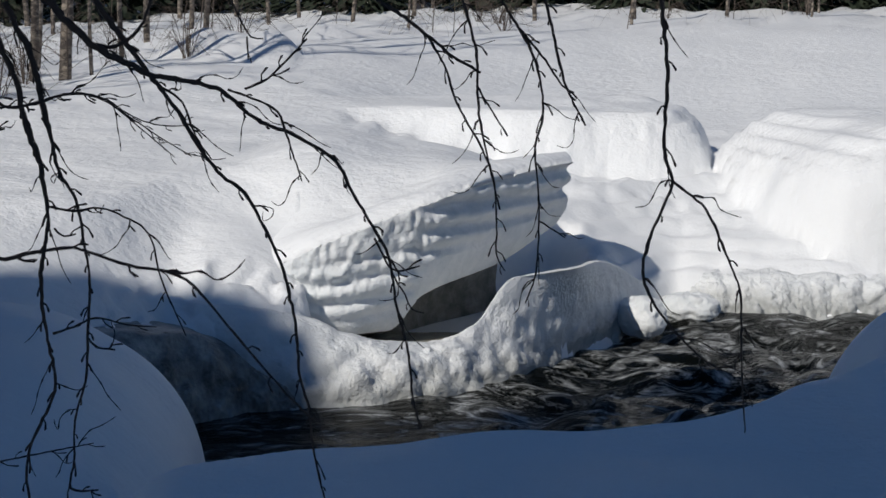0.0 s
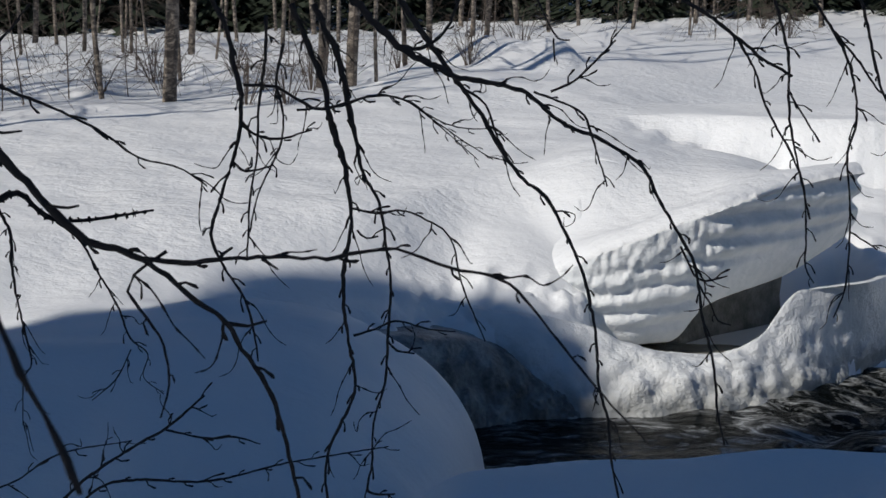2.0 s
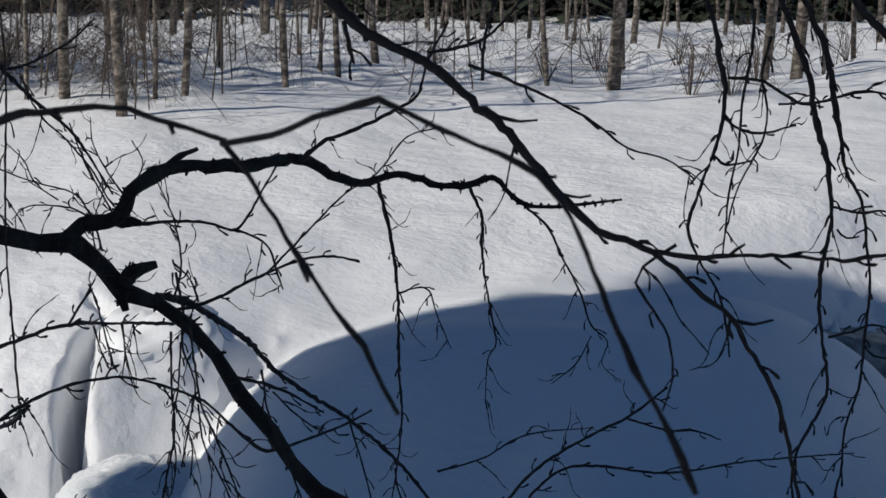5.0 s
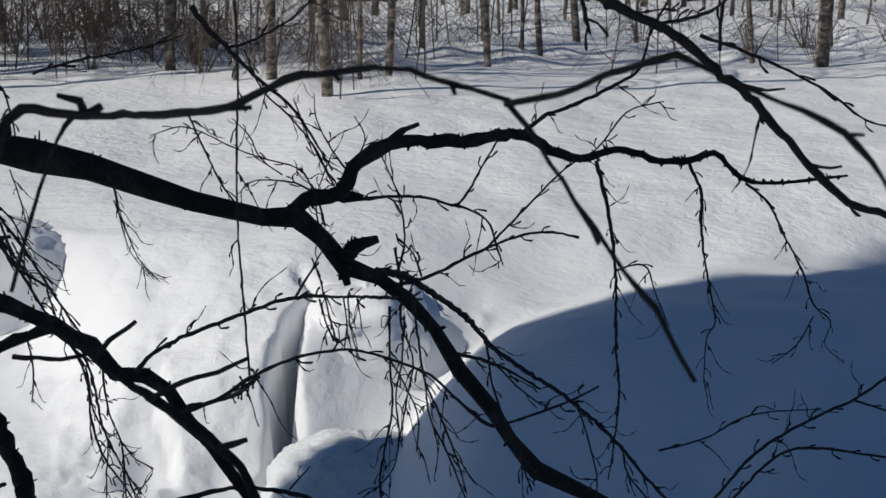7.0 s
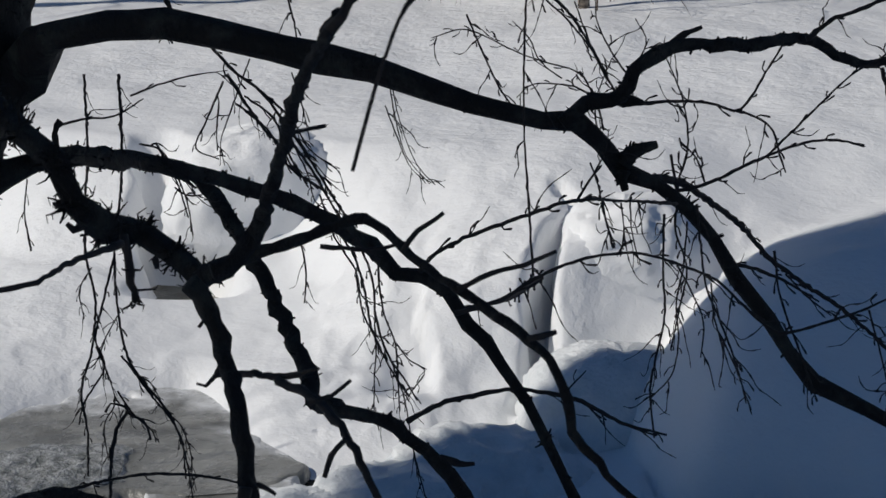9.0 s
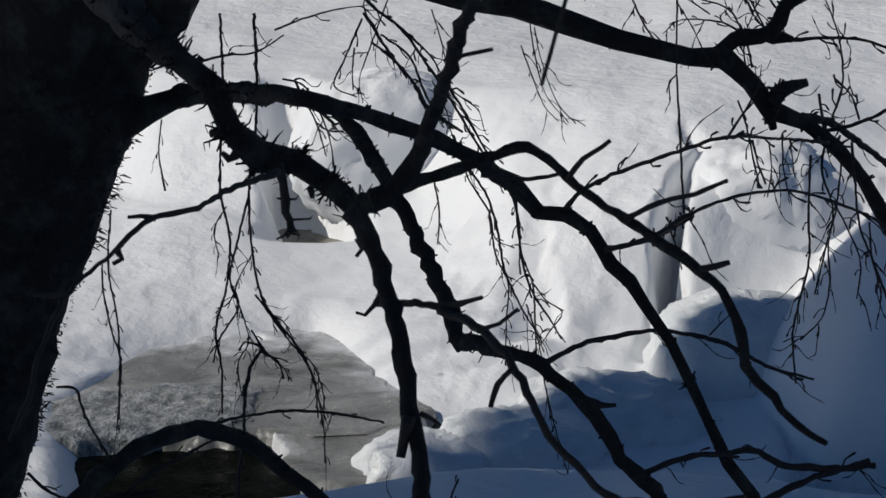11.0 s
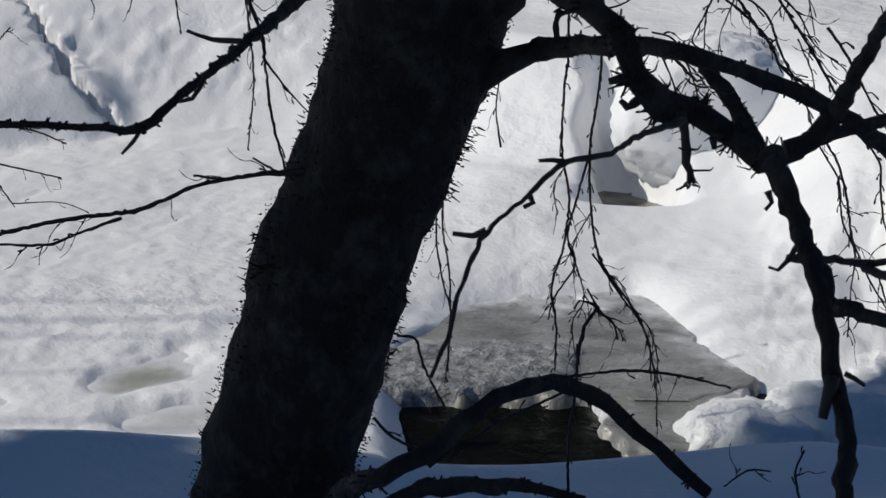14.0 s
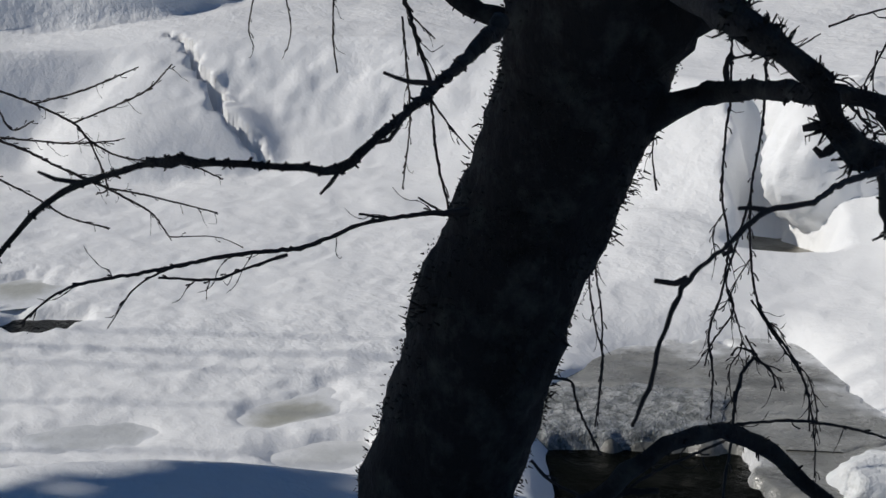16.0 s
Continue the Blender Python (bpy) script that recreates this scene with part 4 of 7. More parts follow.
limb(old_birch, "twig", [(-1.690, 2.958, 1.997, 0.0023), (-1.695, 2.956, 1.905, 0.0018), (-1.705, 2.950, 1.836, 0.0018), (-1.700, 2.952, 1.753, 0.0018), (-1.711, 2.947, 1.682, 0.0015), (-1.745, 2.927, 1.635, 0.0015)], spurs=0.04, seed=32)
limb(old_birch, "twig", [(-1.443, 2.819, 1.995, 0.0026), (-1.433, 2.823, 1.921, 0.0021), (-1.413, 2.833, 1.856, 0.0021), (-1.393, 2.842, 1.801, 0.0021), (-1.364, 2.855, 1.715, 0.0017)], spurs=0.04, seed=33)
limb(old_birch, "twig", [(-1.245, 2.777, 1.923, 0.0020), (-1.225, 2.785, 1.851, 0.0016), (-1.209, 2.791, 1.778, 0.0016), (-1.213, 2.790, 1.725, 0.0013)], spurs=0.04, seed=34)
limb(old_birch, "twig", [(-1.490, 2.663, 1.961, 0.0020), (-1.482, 2.668, 1.888, 0.0016), (-1.455, 2.682, 1.825, 0.0016), (-1.422, 2.698, 1.731, 0.0013)], spurs=0.04, seed=35)
limb(old_birch, "twig", [(-1.543, 2.635, 1.992, 0.0020), (-1.518, 2.649, 1.940, 0.0016), (-1.500, 2.658, 1.888, 0.0016), (-1.503, 2.656, 1.825, 0.0013)], spurs=0.04, seed=36)
limb(old_birch, "twig", [(-1.424, 2.828, 1.953, 0.0021), (-1.385, 2.846, 1.910, 0.0017), (-1.347, 2.862, 1.879, 0.0013)], spurs=0.04, seed=37)
limb(old_birch, "twig", [(-1.148, 2.752, 1.860, 0.0020), (-1.138, 2.755, 1.810, 0.0016), (-1.100, 2.769, 1.760, 0.0016)], spurs=0.04, seed=38)
limb(old_birch, "twig", [(-1.878, 2.848, 2.033, 0.0028), (-1.849, 2.867, 2.090, 0.0023), (-1.830, 2.879, 2.135, 0.0014), (-1.825, 2.881, 2.179, 0.0009)], spurs=0.04, seed=39)
limb(old_birch, "twig", [(-1.836, 2.875, 2.033, 0.0023), (-1.826, 2.881, 1.987, 0.0018), (-1.812, 2.889, 1.947, 0.0023)], spurs=0.05, seed=40)
limb(old_birch, "twig", [(-1.787, 2.903, 2.038, 0.0018), (-1.783, 2.905, 1.975, 0.0014), (-1.768, 2.915, 1.906, 0.0010)], spurs=0.06, seed=41)
limb(old_birch, "twig", [(-2.668, 3.295, 2.155, 0.0017), (-2.654, 3.306, 2.071, 0.0012), (-2.625, 3.329, 1.972, 0.0012), (-2.588, 3.357, 1.918, 0.0012)], spurs=0.05, seed=42)
limb(old_birch, "twig", [(-2.932, 3.226, 2.189, 0.0017), (-2.915, 3.243, 2.104, 0.0017), (-2.902, 3.253, 2.018, 0.0012)], spurs=0.05, seed=43)
limb(old_birch, "twig", [(-2.651, 3.603, 2.581, 0.0084), (-2.612, 3.631, 2.517, 0.0073), (-2.560, 3.668, 2.452, 0.0054), (-2.513, 3.698, 2.394, 0.0048), (-2.441, 3.745, 2.320, 0.0043), (-2.393, 3.775, 2.233, 0.0030), (-2.355, 3.797, 2.158, 0.0024)], spurs=0.05, seed=44)
limb(old_birch, "twig", [(-2.584, 3.651, 2.473, 0.0042), (-2.523, 3.691, 2.495, 0.0036), (-2.438, 3.746, 2.552, 0.0030), (-2.388, 3.777, 2.609, 0.0024)], spurs=0.05, seed=45)
limb(old_birch, "twig", [(-2.499, 2.824, 2.459, 0.0030), (-2.445, 2.868, 2.481, 0.0030), (-2.373, 2.927, 2.498, 0.0025), (-2.308, 2.978, 2.516, 0.0020), (-2.250, 3.020, 2.539, 0.0015)], spurs=0.05, seed=46)
limb(old_birch, "twig", [(-2.164, 2.331, 2.200, 0.0030), (-2.137, 2.356, 2.148, 0.0025), (-2.103, 2.385, 2.064, 0.0021), (-2.075, 2.409, 2.009, 0.0017), (-2.044, 2.434, 1.976, 0.0013)], spurs=0.05, seed=47)
limb(old_birch, "twig", [(-2.150, 2.500, 1.994, 0.0027), (-2.128, 2.518, 1.905, 0.0022), (-2.126, 2.520, 1.839, 0.0022), (-2.108, 2.534, 1.760, 0.0022), (-2.085, 2.554, 1.713, 0.0018), (-2.065, 2.569, 1.667, 0.0014)], spurs=0.05, seed=48)
limb(old_birch, "twig", [(-1.313, 3.419, 1.649, 0.0026), (-1.222, 3.453, 1.680, 0.0020), (-1.130, 3.483, 1.736, 0.0020), (-0.989, 3.523, 1.759, 0.0010)], spurs=0.05, seed=49)
limb(old_birch, "branch", [(-1.281, 3.723, 1.454, 0.0038), (-1.187, 3.753, 1.578, 0.0038), (-1.061, 3.791, 1.668, 0.0033), (-0.985, 3.810, 1.711, 0.0033), (-0.896, 3.831, 1.788, 0.0027)], spurs=0.06, seed=50)
limb(old_birch, "branch", [(-1.243, 3.735, 1.454, 0.0033), (-1.148, 3.766, 1.565, 0.0033), (-1.060, 3.791, 1.591, 0.0033), (-0.891, 3.831, 1.582, 0.0027), (-0.697, 3.869, 1.624, 0.0022), (-0.471, 3.899, 1.661, 0.0016)], spurs=0.07, seed=51)
limb(old_birch, "twig", [(-0.984, 3.810, 1.708, 0.0027), (-0.894, 3.831, 1.686, 0.0027), (-0.829, 3.845, 1.687, 0.0022), (-0.770, 3.856, 1.669, 0.0016)], spurs=0.06, seed=52)
limb(old_birch, "branch", [(-1.082, 1.140, 2.537, 0.0046), (-1.075, 1.148, 2.550, 0.0046), (-1.058, 1.156, 2.570, 0.0046), (-1.000, 1.161, 2.567, 0.0036), (-0.894, 1.129, 2.576, 0.0029), (-0.828, 1.106, 2.586, 0.0030), (-0.777, 1.099, 2.606, 0.0029), (-0.737, 1.098, 2.613, 0.0026), (-0.705, 1.095, 2.616, 0.0024), (-0.678, 1.093, 2.616, 0.0022), (-0.643, 1.088, 2.608, 0.0022), (-0.601, 1.080, 2.600, 0.0019)], spurs=0, seed=53)
limb(old_birch, "branch", [(-0.603, 1.078, 2.598, 0.0021), (-0.576, 1.071, 2.603, 0.0020), (-0.549, 1.062, 2.611, 0.0020), (-0.515, 1.050, 2.623, 0.0020), (-0.479, 1.036, 2.633, 0.0026), (-0.464, 1.042, 2.627, 0.0016), (-0.447, 1.049, 2.618, 0.0016), (-0.413, 1.062, 2.603, 0.0016), (-0.390, 1.069, 2.590, 0.0025), (-0.364, 1.050, 2.569, 0.0014), (-0.339, 1.023, 2.535, 0.0015), (-0.318, 0.998, 2.509, 0.0018), (-0.310, 0.989, 2.500, 0.0025), (-0.305, 0.985, 2.493, 0.0014), (-0.293, 0.975, 2.481, 0.0013), (-0.277, 0.961, 2.461, 0.0023), (-0.273, 0.957, 2.455, 0.0027), (-0.267, 0.951, 2.447, 0.0013)], spurs=0, seed=54)
limb(old_birch, "branch", [(-0.601, 1.079, 2.597, 0.0020), (-0.583, 1.073, 2.583, 0.0016), (-0.567, 1.066, 2.564, 0.0016), (-0.547, 1.057, 2.544, 0.0015), (-0.531, 1.049, 2.529, 0.0026), (-0.523, 1.046, 2.522, 0.0015), (-0.508, 1.040, 2.506, 0.0015), (-0.483, 1.030, 2.487, 0.0022), (-0.475, 1.025, 2.476, 0.0015), (-0.455, 1.014, 2.453, 0.0016)], spurs=0, seed=55)
limb(old_birch, "branch", [(-1.020, 1.173, 2.567, 0.0021), (-1.030, 1.162, 2.546, 0.0016), (-1.038, 1.149, 2.508, 0.0016), (-1.044, 1.134, 2.464, 0.0016), (-1.048, 1.123, 2.430, 0.0018)], spurs=0, seed=56)
limb(old_birch, "branch", [(-1.014, 1.178, 2.565, 0.0045), (-1.018, 1.176, 2.577, 0.0032), (-1.031, 1.165, 2.582, 0.0018)], spurs=0, seed=57)
limb(old_birch, "branch", [(-1.014, 1.178, 2.565, 0.0045), (-1.004, 1.187, 2.573, 0.0027)], spurs=0, seed=58)
limb(old_birch, "branch", [(-0.817, 1.091, 2.585, 0.0020), (-0.805, 1.100, 2.586, 0.0018)], spurs=0, seed=59)
limb(old_birch, "branch", [(-0.643, 1.082, 2.610, 0.0019), (-0.640, 1.083, 2.602, 0.0016)], spurs=0, seed=60)
limb(old_birch, "branch", [(-0.734, 1.088, 2.614, 0.0021), (-0.729, 1.091, 2.607, 0.0015)], spurs=0, seed=61)
limb(old_birch, "branch", [(-0.558, 1.067, 2.608, 0.0017), (-0.547, 1.072, 2.613, 0.0016)], spurs=0, seed=62)
limb(old_birch, "branch", [(-0.391, 1.070, 2.590, 0.0016), (-0.380, 1.072, 2.590, 0.0012)], spurs=0, seed=63)
limb(old_birch, "branch", [(-0.529, 1.037, 2.534, 0.0016), (-0.523, 1.037, 2.522, 0.0014)], spurs=0, seed=64)
limb(old_birch, "branch", [(-3.544, 2.614, 1.906, 0.0428), (-3.492, 2.681, 1.917, 0.0385), (-3.451, 2.740, 1.956, 0.0342), (-3.407, 2.797, 1.983, 0.0285), (-3.165, 2.707, 2.030, 0.0227), (-2.722, 2.438, 2.101, 0.0197), (-2.509, 2.348, 2.123, 0.0174), (-2.512, 2.449, 2.086, 0.0167), (-2.495, 2.567, 2.044, 0.0171), (-2.471, 2.684, 1.996, 0.0164), (-2.440, 2.798, 1.928, 0.0168), (-2.433, 2.892, 1.864, 0.0172), (-2.362, 2.896, 1.818, 0.0183), (-2.294, 2.908, 1.818, 0.0157), (-2.235, 2.906, 1.791, 0.0144), (-2.170, 2.895, 1.730, 0.0142), (-2.088, 2.889, 1.660, 0.0141), (-2.031, 2.898, 1.584, 0.0129), (-1.991, 2.926, 1.499, 0.0118), (-1.959, 2.946, 1.413, 0.0119), (-1.913, 2.966, 1.319, 0.0133), (-1.871, 2.991, 1.246, 0.0134), (-1.843, 3.006, 1.172, 0.0123)], spurs=0, seed=65)
limb(old_birch, "branch", [(-2.777, 2.722, 2.018, 0.0175), (-2.685, 2.695, 1.964, 0.0183), (-2.590, 2.664, 1.894, 0.0168), (-2.494, 2.628, 1.817, 0.0164), (-2.404, 2.581, 1.758, 0.0150), (-2.302, 2.520, 1.695, 0.0179), (-2.226, 2.450, 1.671, 0.0163), (-2.125, 2.411, 1.678, 0.0148), (-2.052, 2.417, 1.677, 0.0125), (-2.024, 2.450, 1.653, 0.0136), (-1.981, 2.482, 1.604, 0.0137), (-1.946, 2.508, 1.555, 0.0138), (-1.917, 2.542, 1.485, 0.0139), (-1.879, 2.586, 1.412, 0.0141), (-1.840, 2.629, 1.340, 0.0132), (-1.823, 2.666, 1.285, 0.0122)], spurs=0, seed=66)
limb(old_birch, "branch", [(-2.513, 2.800, 1.534, 0.0102), (-2.512, 2.790, 1.510, 0.0082), (-2.503, 2.793, 1.498, 0.0051)], spurs=0, seed=67)
limb(old_birch, "branch", [(-2.577, 1.872, 2.412, 0.0393), (-2.325, 1.746, 2.369, 0.0311), (-2.085, 1.607, 2.355, 0.0239), (-1.973, 1.572, 2.330, 0.0183), (-1.906, 1.565, 2.292, 0.0179), (-1.893, 1.586, 2.239, 0.0187), (-1.921, 1.656, 2.192, 0.0202), (-1.915, 1.717, 2.168, 0.0166), (-1.837, 1.711, 2.146, 0.0147), (-1.771, 1.693, 2.127, 0.0143)], spurs=0, seed=68, lichen=420)
limb(old_birch, "branch", [(-1.731, 1.643, 2.142, 0.0132), (-1.688, 1.654, 2.163, 0.0123), (-1.642, 1.666, 2.189, 0.0085), (-1.586, 1.676, 2.209, 0.0077), (-1.531, 1.684, 2.230, 0.0069), (-1.484, 1.688, 2.244, 0.0068), (-1.433, 1.679, 2.227, 0.0054), (-1.385, 1.667, 2.204, 0.0053), (-1.330, 1.652, 2.191, 0.0051), (-1.267, 1.633, 2.175, 0.0063), (-1.195, 1.607, 2.156, 0.0055), (-1.169, 1.597, 2.150, 0.0048), (-1.135, 1.585, 2.116, 0.0054), (-1.115, 1.574, 2.074, 0.0054), (-1.077, 1.565, 2.047, 0.0047), (-1.047, 1.557, 2.027, 0.0041), (-1.007, 1.549, 2.017, 0.0029)], spurs=0, seed=69)
limb(old_birch, "branch", [(-1.180, 1.585, 2.162, 0.0040), (-1.153, 1.602, 2.171, 0.0030)], spurs=0, seed=70)
limb(old_birch, "branch", [(-1.304, 1.629, 2.192, 0.0036), (-1.272, 1.653, 2.211, 0.0031), (-1.241, 1.673, 2.221, 0.0026), (-1.210, 1.693, 2.237, 0.0023)], spurs=0, seed=71)
limb(old_birch, "branch", [(-1.387, 1.633, 2.225, 0.0032), (-1.373, 1.648, 2.249, 0.0029), (-1.350, 1.667, 2.271, 0.0024)], spurs=0, seed=72)
limb(old_birch, "branch", [(-1.536, 1.661, 2.209, 0.0034), (-1.489, 1.695, 2.204, 0.0025), (-1.450, 1.723, 2.213, 0.0023)], spurs=0, seed=73)
limb(old_birch, "branch", [(-1.608, 1.501, 2.185, 0.0126), (-1.593, 1.520, 2.145, 0.0114), (-1.570, 1.517, 2.101, 0.0113), (-1.509, 1.470, 2.067, 0.0103), (-1.465, 1.435, 2.025, 0.0101), (-1.441, 1.415, 1.989, 0.0106), (-1.390, 1.370, 1.956, 0.0097), (-1.338, 1.300, 1.910, 0.0093)], spurs=0, seed=74)
limb(old_birch, "branch", [(-1.429, 1.394, 1.997, 0.0080), (-1.428, 1.384, 1.975, 0.0062), (-1.426, 1.376, 1.955, 0.0055)], spurs=0, seed=75)
limb(old_birch, "branch", [(-1.420, 1.403, 2.000, 0.0036), (-1.401, 1.413, 1.989, 0.0020)], spurs=0, seed=76)
limb(old_birch, "branch", [(-1.591, 1.541, 2.085, 0.0039), (-1.597, 1.529, 2.065, 0.0034), (-1.604, 1.518, 2.051, 0.0023), (-1.613, 1.511, 2.055, 0.0019)], spurs=0, seed=77)
limb(old_birch, "branch", [(-1.691, 1.602, 2.118, 0.0041), (-1.685, 1.603, 2.104, 0.0032), (-1.689, 1.596, 2.095, 0.0021)], spurs=0, seed=78)
limb(old_birch, "branch", [(-1.610, 1.543, 2.060, 0.0056), (-1.540, 1.529, 2.075, 0.0049), (-1.466, 1.509, 2.090, 0.0042), (-1.401, 1.491, 2.115, 0.0025)], spurs=0, seed=79)
limb(old_birch, "branch", [(-1.473, 1.503, 2.085, 0.0053), (-1.403, 1.479, 2.084, 0.0051), (-1.359, 1.461, 2.078, 0.0050), (-1.315, 1.440, 2.060, 0.0044), (-1.276, 1.425, 2.029, 0.0043), (-1.251, 1.421, 1.999, 0.0043), (-1.223, 1.421, 1.982, 0.0043), (-1.188, 1.420, 1.960, 0.0043), (-1.152, 1.425, 1.956, 0.0047), (-1.101, 1.435, 1.963, 0.0042), (-1.041, 1.448, 1.984, 0.0032)], spurs=0, seed=80)
limb(old_birch, "branch", [(-1.340, 1.404, 2.109, 0.0029), (-1.322, 1.420, 2.117, 0.0024), (-1.308, 1.435, 2.132, 0.0019)], spurs=0, seed=81)
limb(old_birch, "branch", [(-1.308, 1.425, 2.069, 0.0029), (-1.318, 1.410, 2.052, 0.0034), (-1.319, 1.400, 2.030, 0.0029)], spurs=0, seed=82)
limb(old_birch, "branch", [(-2.213, 2.848, 1.436, 0.0089), (-2.175, 2.867, 1.423, 0.0075), (-2.148, 2.885, 1.424, 0.0045)], spurs=0, seed=83)
limb(old_birch, "branch", [(-1.649, 1.582, 2.178, 0.0118), (-1.624, 1.614, 2.201, 0.0119), (-1.602, 1.629, 2.239, 0.0110), (-1.547, 1.586, 2.293, 0.0093), (-1.490, 1.540, 2.346, 0.0082), (-1.398, 1.456, 2.416, 0.0076), (-1.289, 1.357, 2.478, 0.0064), (-1.157, 1.244, 2.541, 0.0057)], spurs=0, seed=84)
limb(old_birch, "branch", [(-1.455, 1.510, 2.376, 0.0030), (-1.422, 1.541, 2.385, 0.0022)], spurs=0, seed=85)
limb(old_birch, "branch", [(-1.882, 1.655, 2.185, 0.0063), (-1.870, 1.651, 2.133, 0.0063), (-1.859, 1.649, 2.092, 0.0050)], spurs=0, seed=86, lichen=12)
limb(old_birch, "branch", [(-1.976, 1.670, 2.216, 0.0103), (-1.992, 1.653, 2.217, 0.0079), (-2.003, 1.641, 2.213, 0.0047)], spurs=0, seed=87)
limb(old_birch, "branch", [(-1.968, 1.671, 2.192, 0.0078), (-1.981, 1.655, 2.179, 0.0059), (-1.989, 1.649, 2.188, 0.0032)], spurs=0, seed=88)
limb(old_birch, "branch", [(-1.847, 1.678, 2.151, 0.0050), (-1.843, 1.678, 2.136, 0.0031)], spurs=0, seed=89)
limb(old_birch, "branch", [(-3.296, 2.792, 2.092, 0.0102), (-3.304, 2.777, 2.064, 0.0080), (-3.298, 2.776, 2.024, 0.0069)], spurs=0, seed=90)
limb(old_birch, "branch", [(-3.259, 2.758, 2.091, 0.0033), (-3.218, 2.803, 2.103, 0.0028), (-3.172, 2.852, 2.107, 0.0022), (-3.126, 2.904, 2.146, 0.0017)], spurs=0.12, seed=91)
limb(old_birch, "branch", [(-1.846, 1.617, 2.183, 0.0054), (-1.805, 1.499, 2.188, 0.0040), (-1.751, 1.390, 2.189, 0.0032), (-1.760, 1.327, 2.187, 0.0034), (-1.757, 1.264, 2.160, 0.0029), (-1.744, 1.190, 2.132, 0.0030), (-1.714, 1.129, 2.094, 0.0027), (-1.692, 1.087, 2.046, 0.0027), (-1.674, 1.049, 2.018, 0.0019)], spurs=0, seed=92)
limb(old_birch, "branch", [(-1.732, 1.179, 2.138, 0.0044), (-1.741, 1.165, 2.134, 0.0034), (-1.754, 1.150, 2.137, 0.0025)], spurs=0, seed=93)
limb(old_birch, "branch", [(-1.801, 1.367, 2.174, 0.0044), (-1.812, 1.355, 2.177, 0.0034), (-1.823, 1.342, 2.177, 0.0025)], spurs=0, seed=94)
limb(old_birch, "branch", [(-1.803, 1.307, 2.146, 0.0044), (-1.798, 1.309, 2.136, 0.0034), (-1.804, 1.300, 2.131, 0.0025)], spurs=0, seed=95)
limb(old_birch, "branch", [(-3.830, 2.350, 0.600, 0.0300), (-3.204, 2.192, 1.036, 0.0220), (-2.992, 2.137, 1.145, 0.0190), (-2.857, 2.142, 1.193, 0.0160), (-2.716, 2.149, 1.231, 0.0130), (-2.609, 2.189, 1.227, 0.0090)], spurs=0.09, seed=230)
limb(old_birch, "branch", [(-3.820, 2.360, 0.700, 0.0330), (-3.421, 2.160, 0.970, 0.0270), (-3.020, 1.900, 1.205, 0.0230), (-2.741, 1.770, 1.356, 0.0205), (-2.704, 1.861, 1.393, 0.0192), (-2.683, 1.928, 1.434, 0.0186), (-2.698, 2.027, 1.457, 0.0190), (-2.717, 2.131, 1.452, 0.0183), (-2.753, 2.239, 1.427, 0.0177), (-2.776, 2.371, 1.360, 0.0171), (-2.768, 2.462, 1.283, 0.0162), (-2.671, 2.465, 1.241, 0.0148), (-2.539, 2.482, 1.174, 0.0122)], spurs=0.09, seed=96)
limb(old_birch, "branch", [(-3.284, 2.697, 1.167, 0.0053), (-3.212, 2.786, 1.188, 0.0035), (-3.135, 2.870, 1.197, 0.0035), (-3.051, 2.947, 1.187, 0.0035), (-2.947, 3.028, 1.162, 0.0024)], spurs=0.08, seed=97)
limb(old_birch, "branch", [(-3.464, 2.467, 0.957, 0.0132), (-3.432, 2.534, 0.997, 0.0103), (-3.362, 2.623, 1.002, 0.0066)], spurs=0.06, seed=98)
limb(old_birch, "branch", [(-3.432, 2.513, 0.965, 0.0054), (-3.390, 2.612, 1.037, 0.0042), (-3.337, 2.702, 1.083, 0.0036), (-3.289, 2.776, 1.120, 0.0030)], spurs=0.06, seed=99)
limb(old_birch, "branch", [(-1.900, 2.597, 1.421, 0.0054), (-1.843, 2.645, 1.450, 0.0054), (-1.773, 2.691, 1.464, 0.0054), (-1.728, 2.718, 1.473, 0.0062), (-1.677, 2.734, 1.452, 0.0063), (-1.603, 2.769, 1.449, 0.0063), (-1.522, 2.810, 1.463, 0.0058)], spurs=0.07, seed=100)
limb(old_birch, "branch", [(-1.726, 2.659, 1.344, 0.0071), (-1.682, 2.705, 1.392, 0.0072), (-1.617, 2.755, 1.433, 0.0058), (-1.533, 2.809, 1.471, 0.0049)], spurs=0.07, seed=101)
limb(old_birch, "branch", [(-2.287, 2.827, 1.508, 0.0060), (-2.235, 2.877, 1.544, 0.0055), (-2.177, 2.922, 1.563, 0.0055), (-2.109, 2.969, 1.576, 0.0045), (-2.037, 3.009, 1.570, 0.0045), (-1.973, 3.039, 1.555, 0.0045), (-1.882, 3.071, 1.511, 0.0040), (-1.801, 3.105, 1.493, 0.0025)], spurs=0.07, seed=102)
limb(old_birch, "branch", [(-2.356, 3.136, 1.683, 0.0053), (-2.272, 3.192, 1.705, 0.0048), (-1.790, 2.586, 1.945, 0.0037)], spurs=0.07, seed=103)
limb(old_birch, "twig", [(-1.983, 2.985, 1.586, 0.0025), (-1.968, 3.001, 1.609, 0.0019), (-1.951, 3.019, 1.633, 0.0014)], spurs=0.06, seed=104)
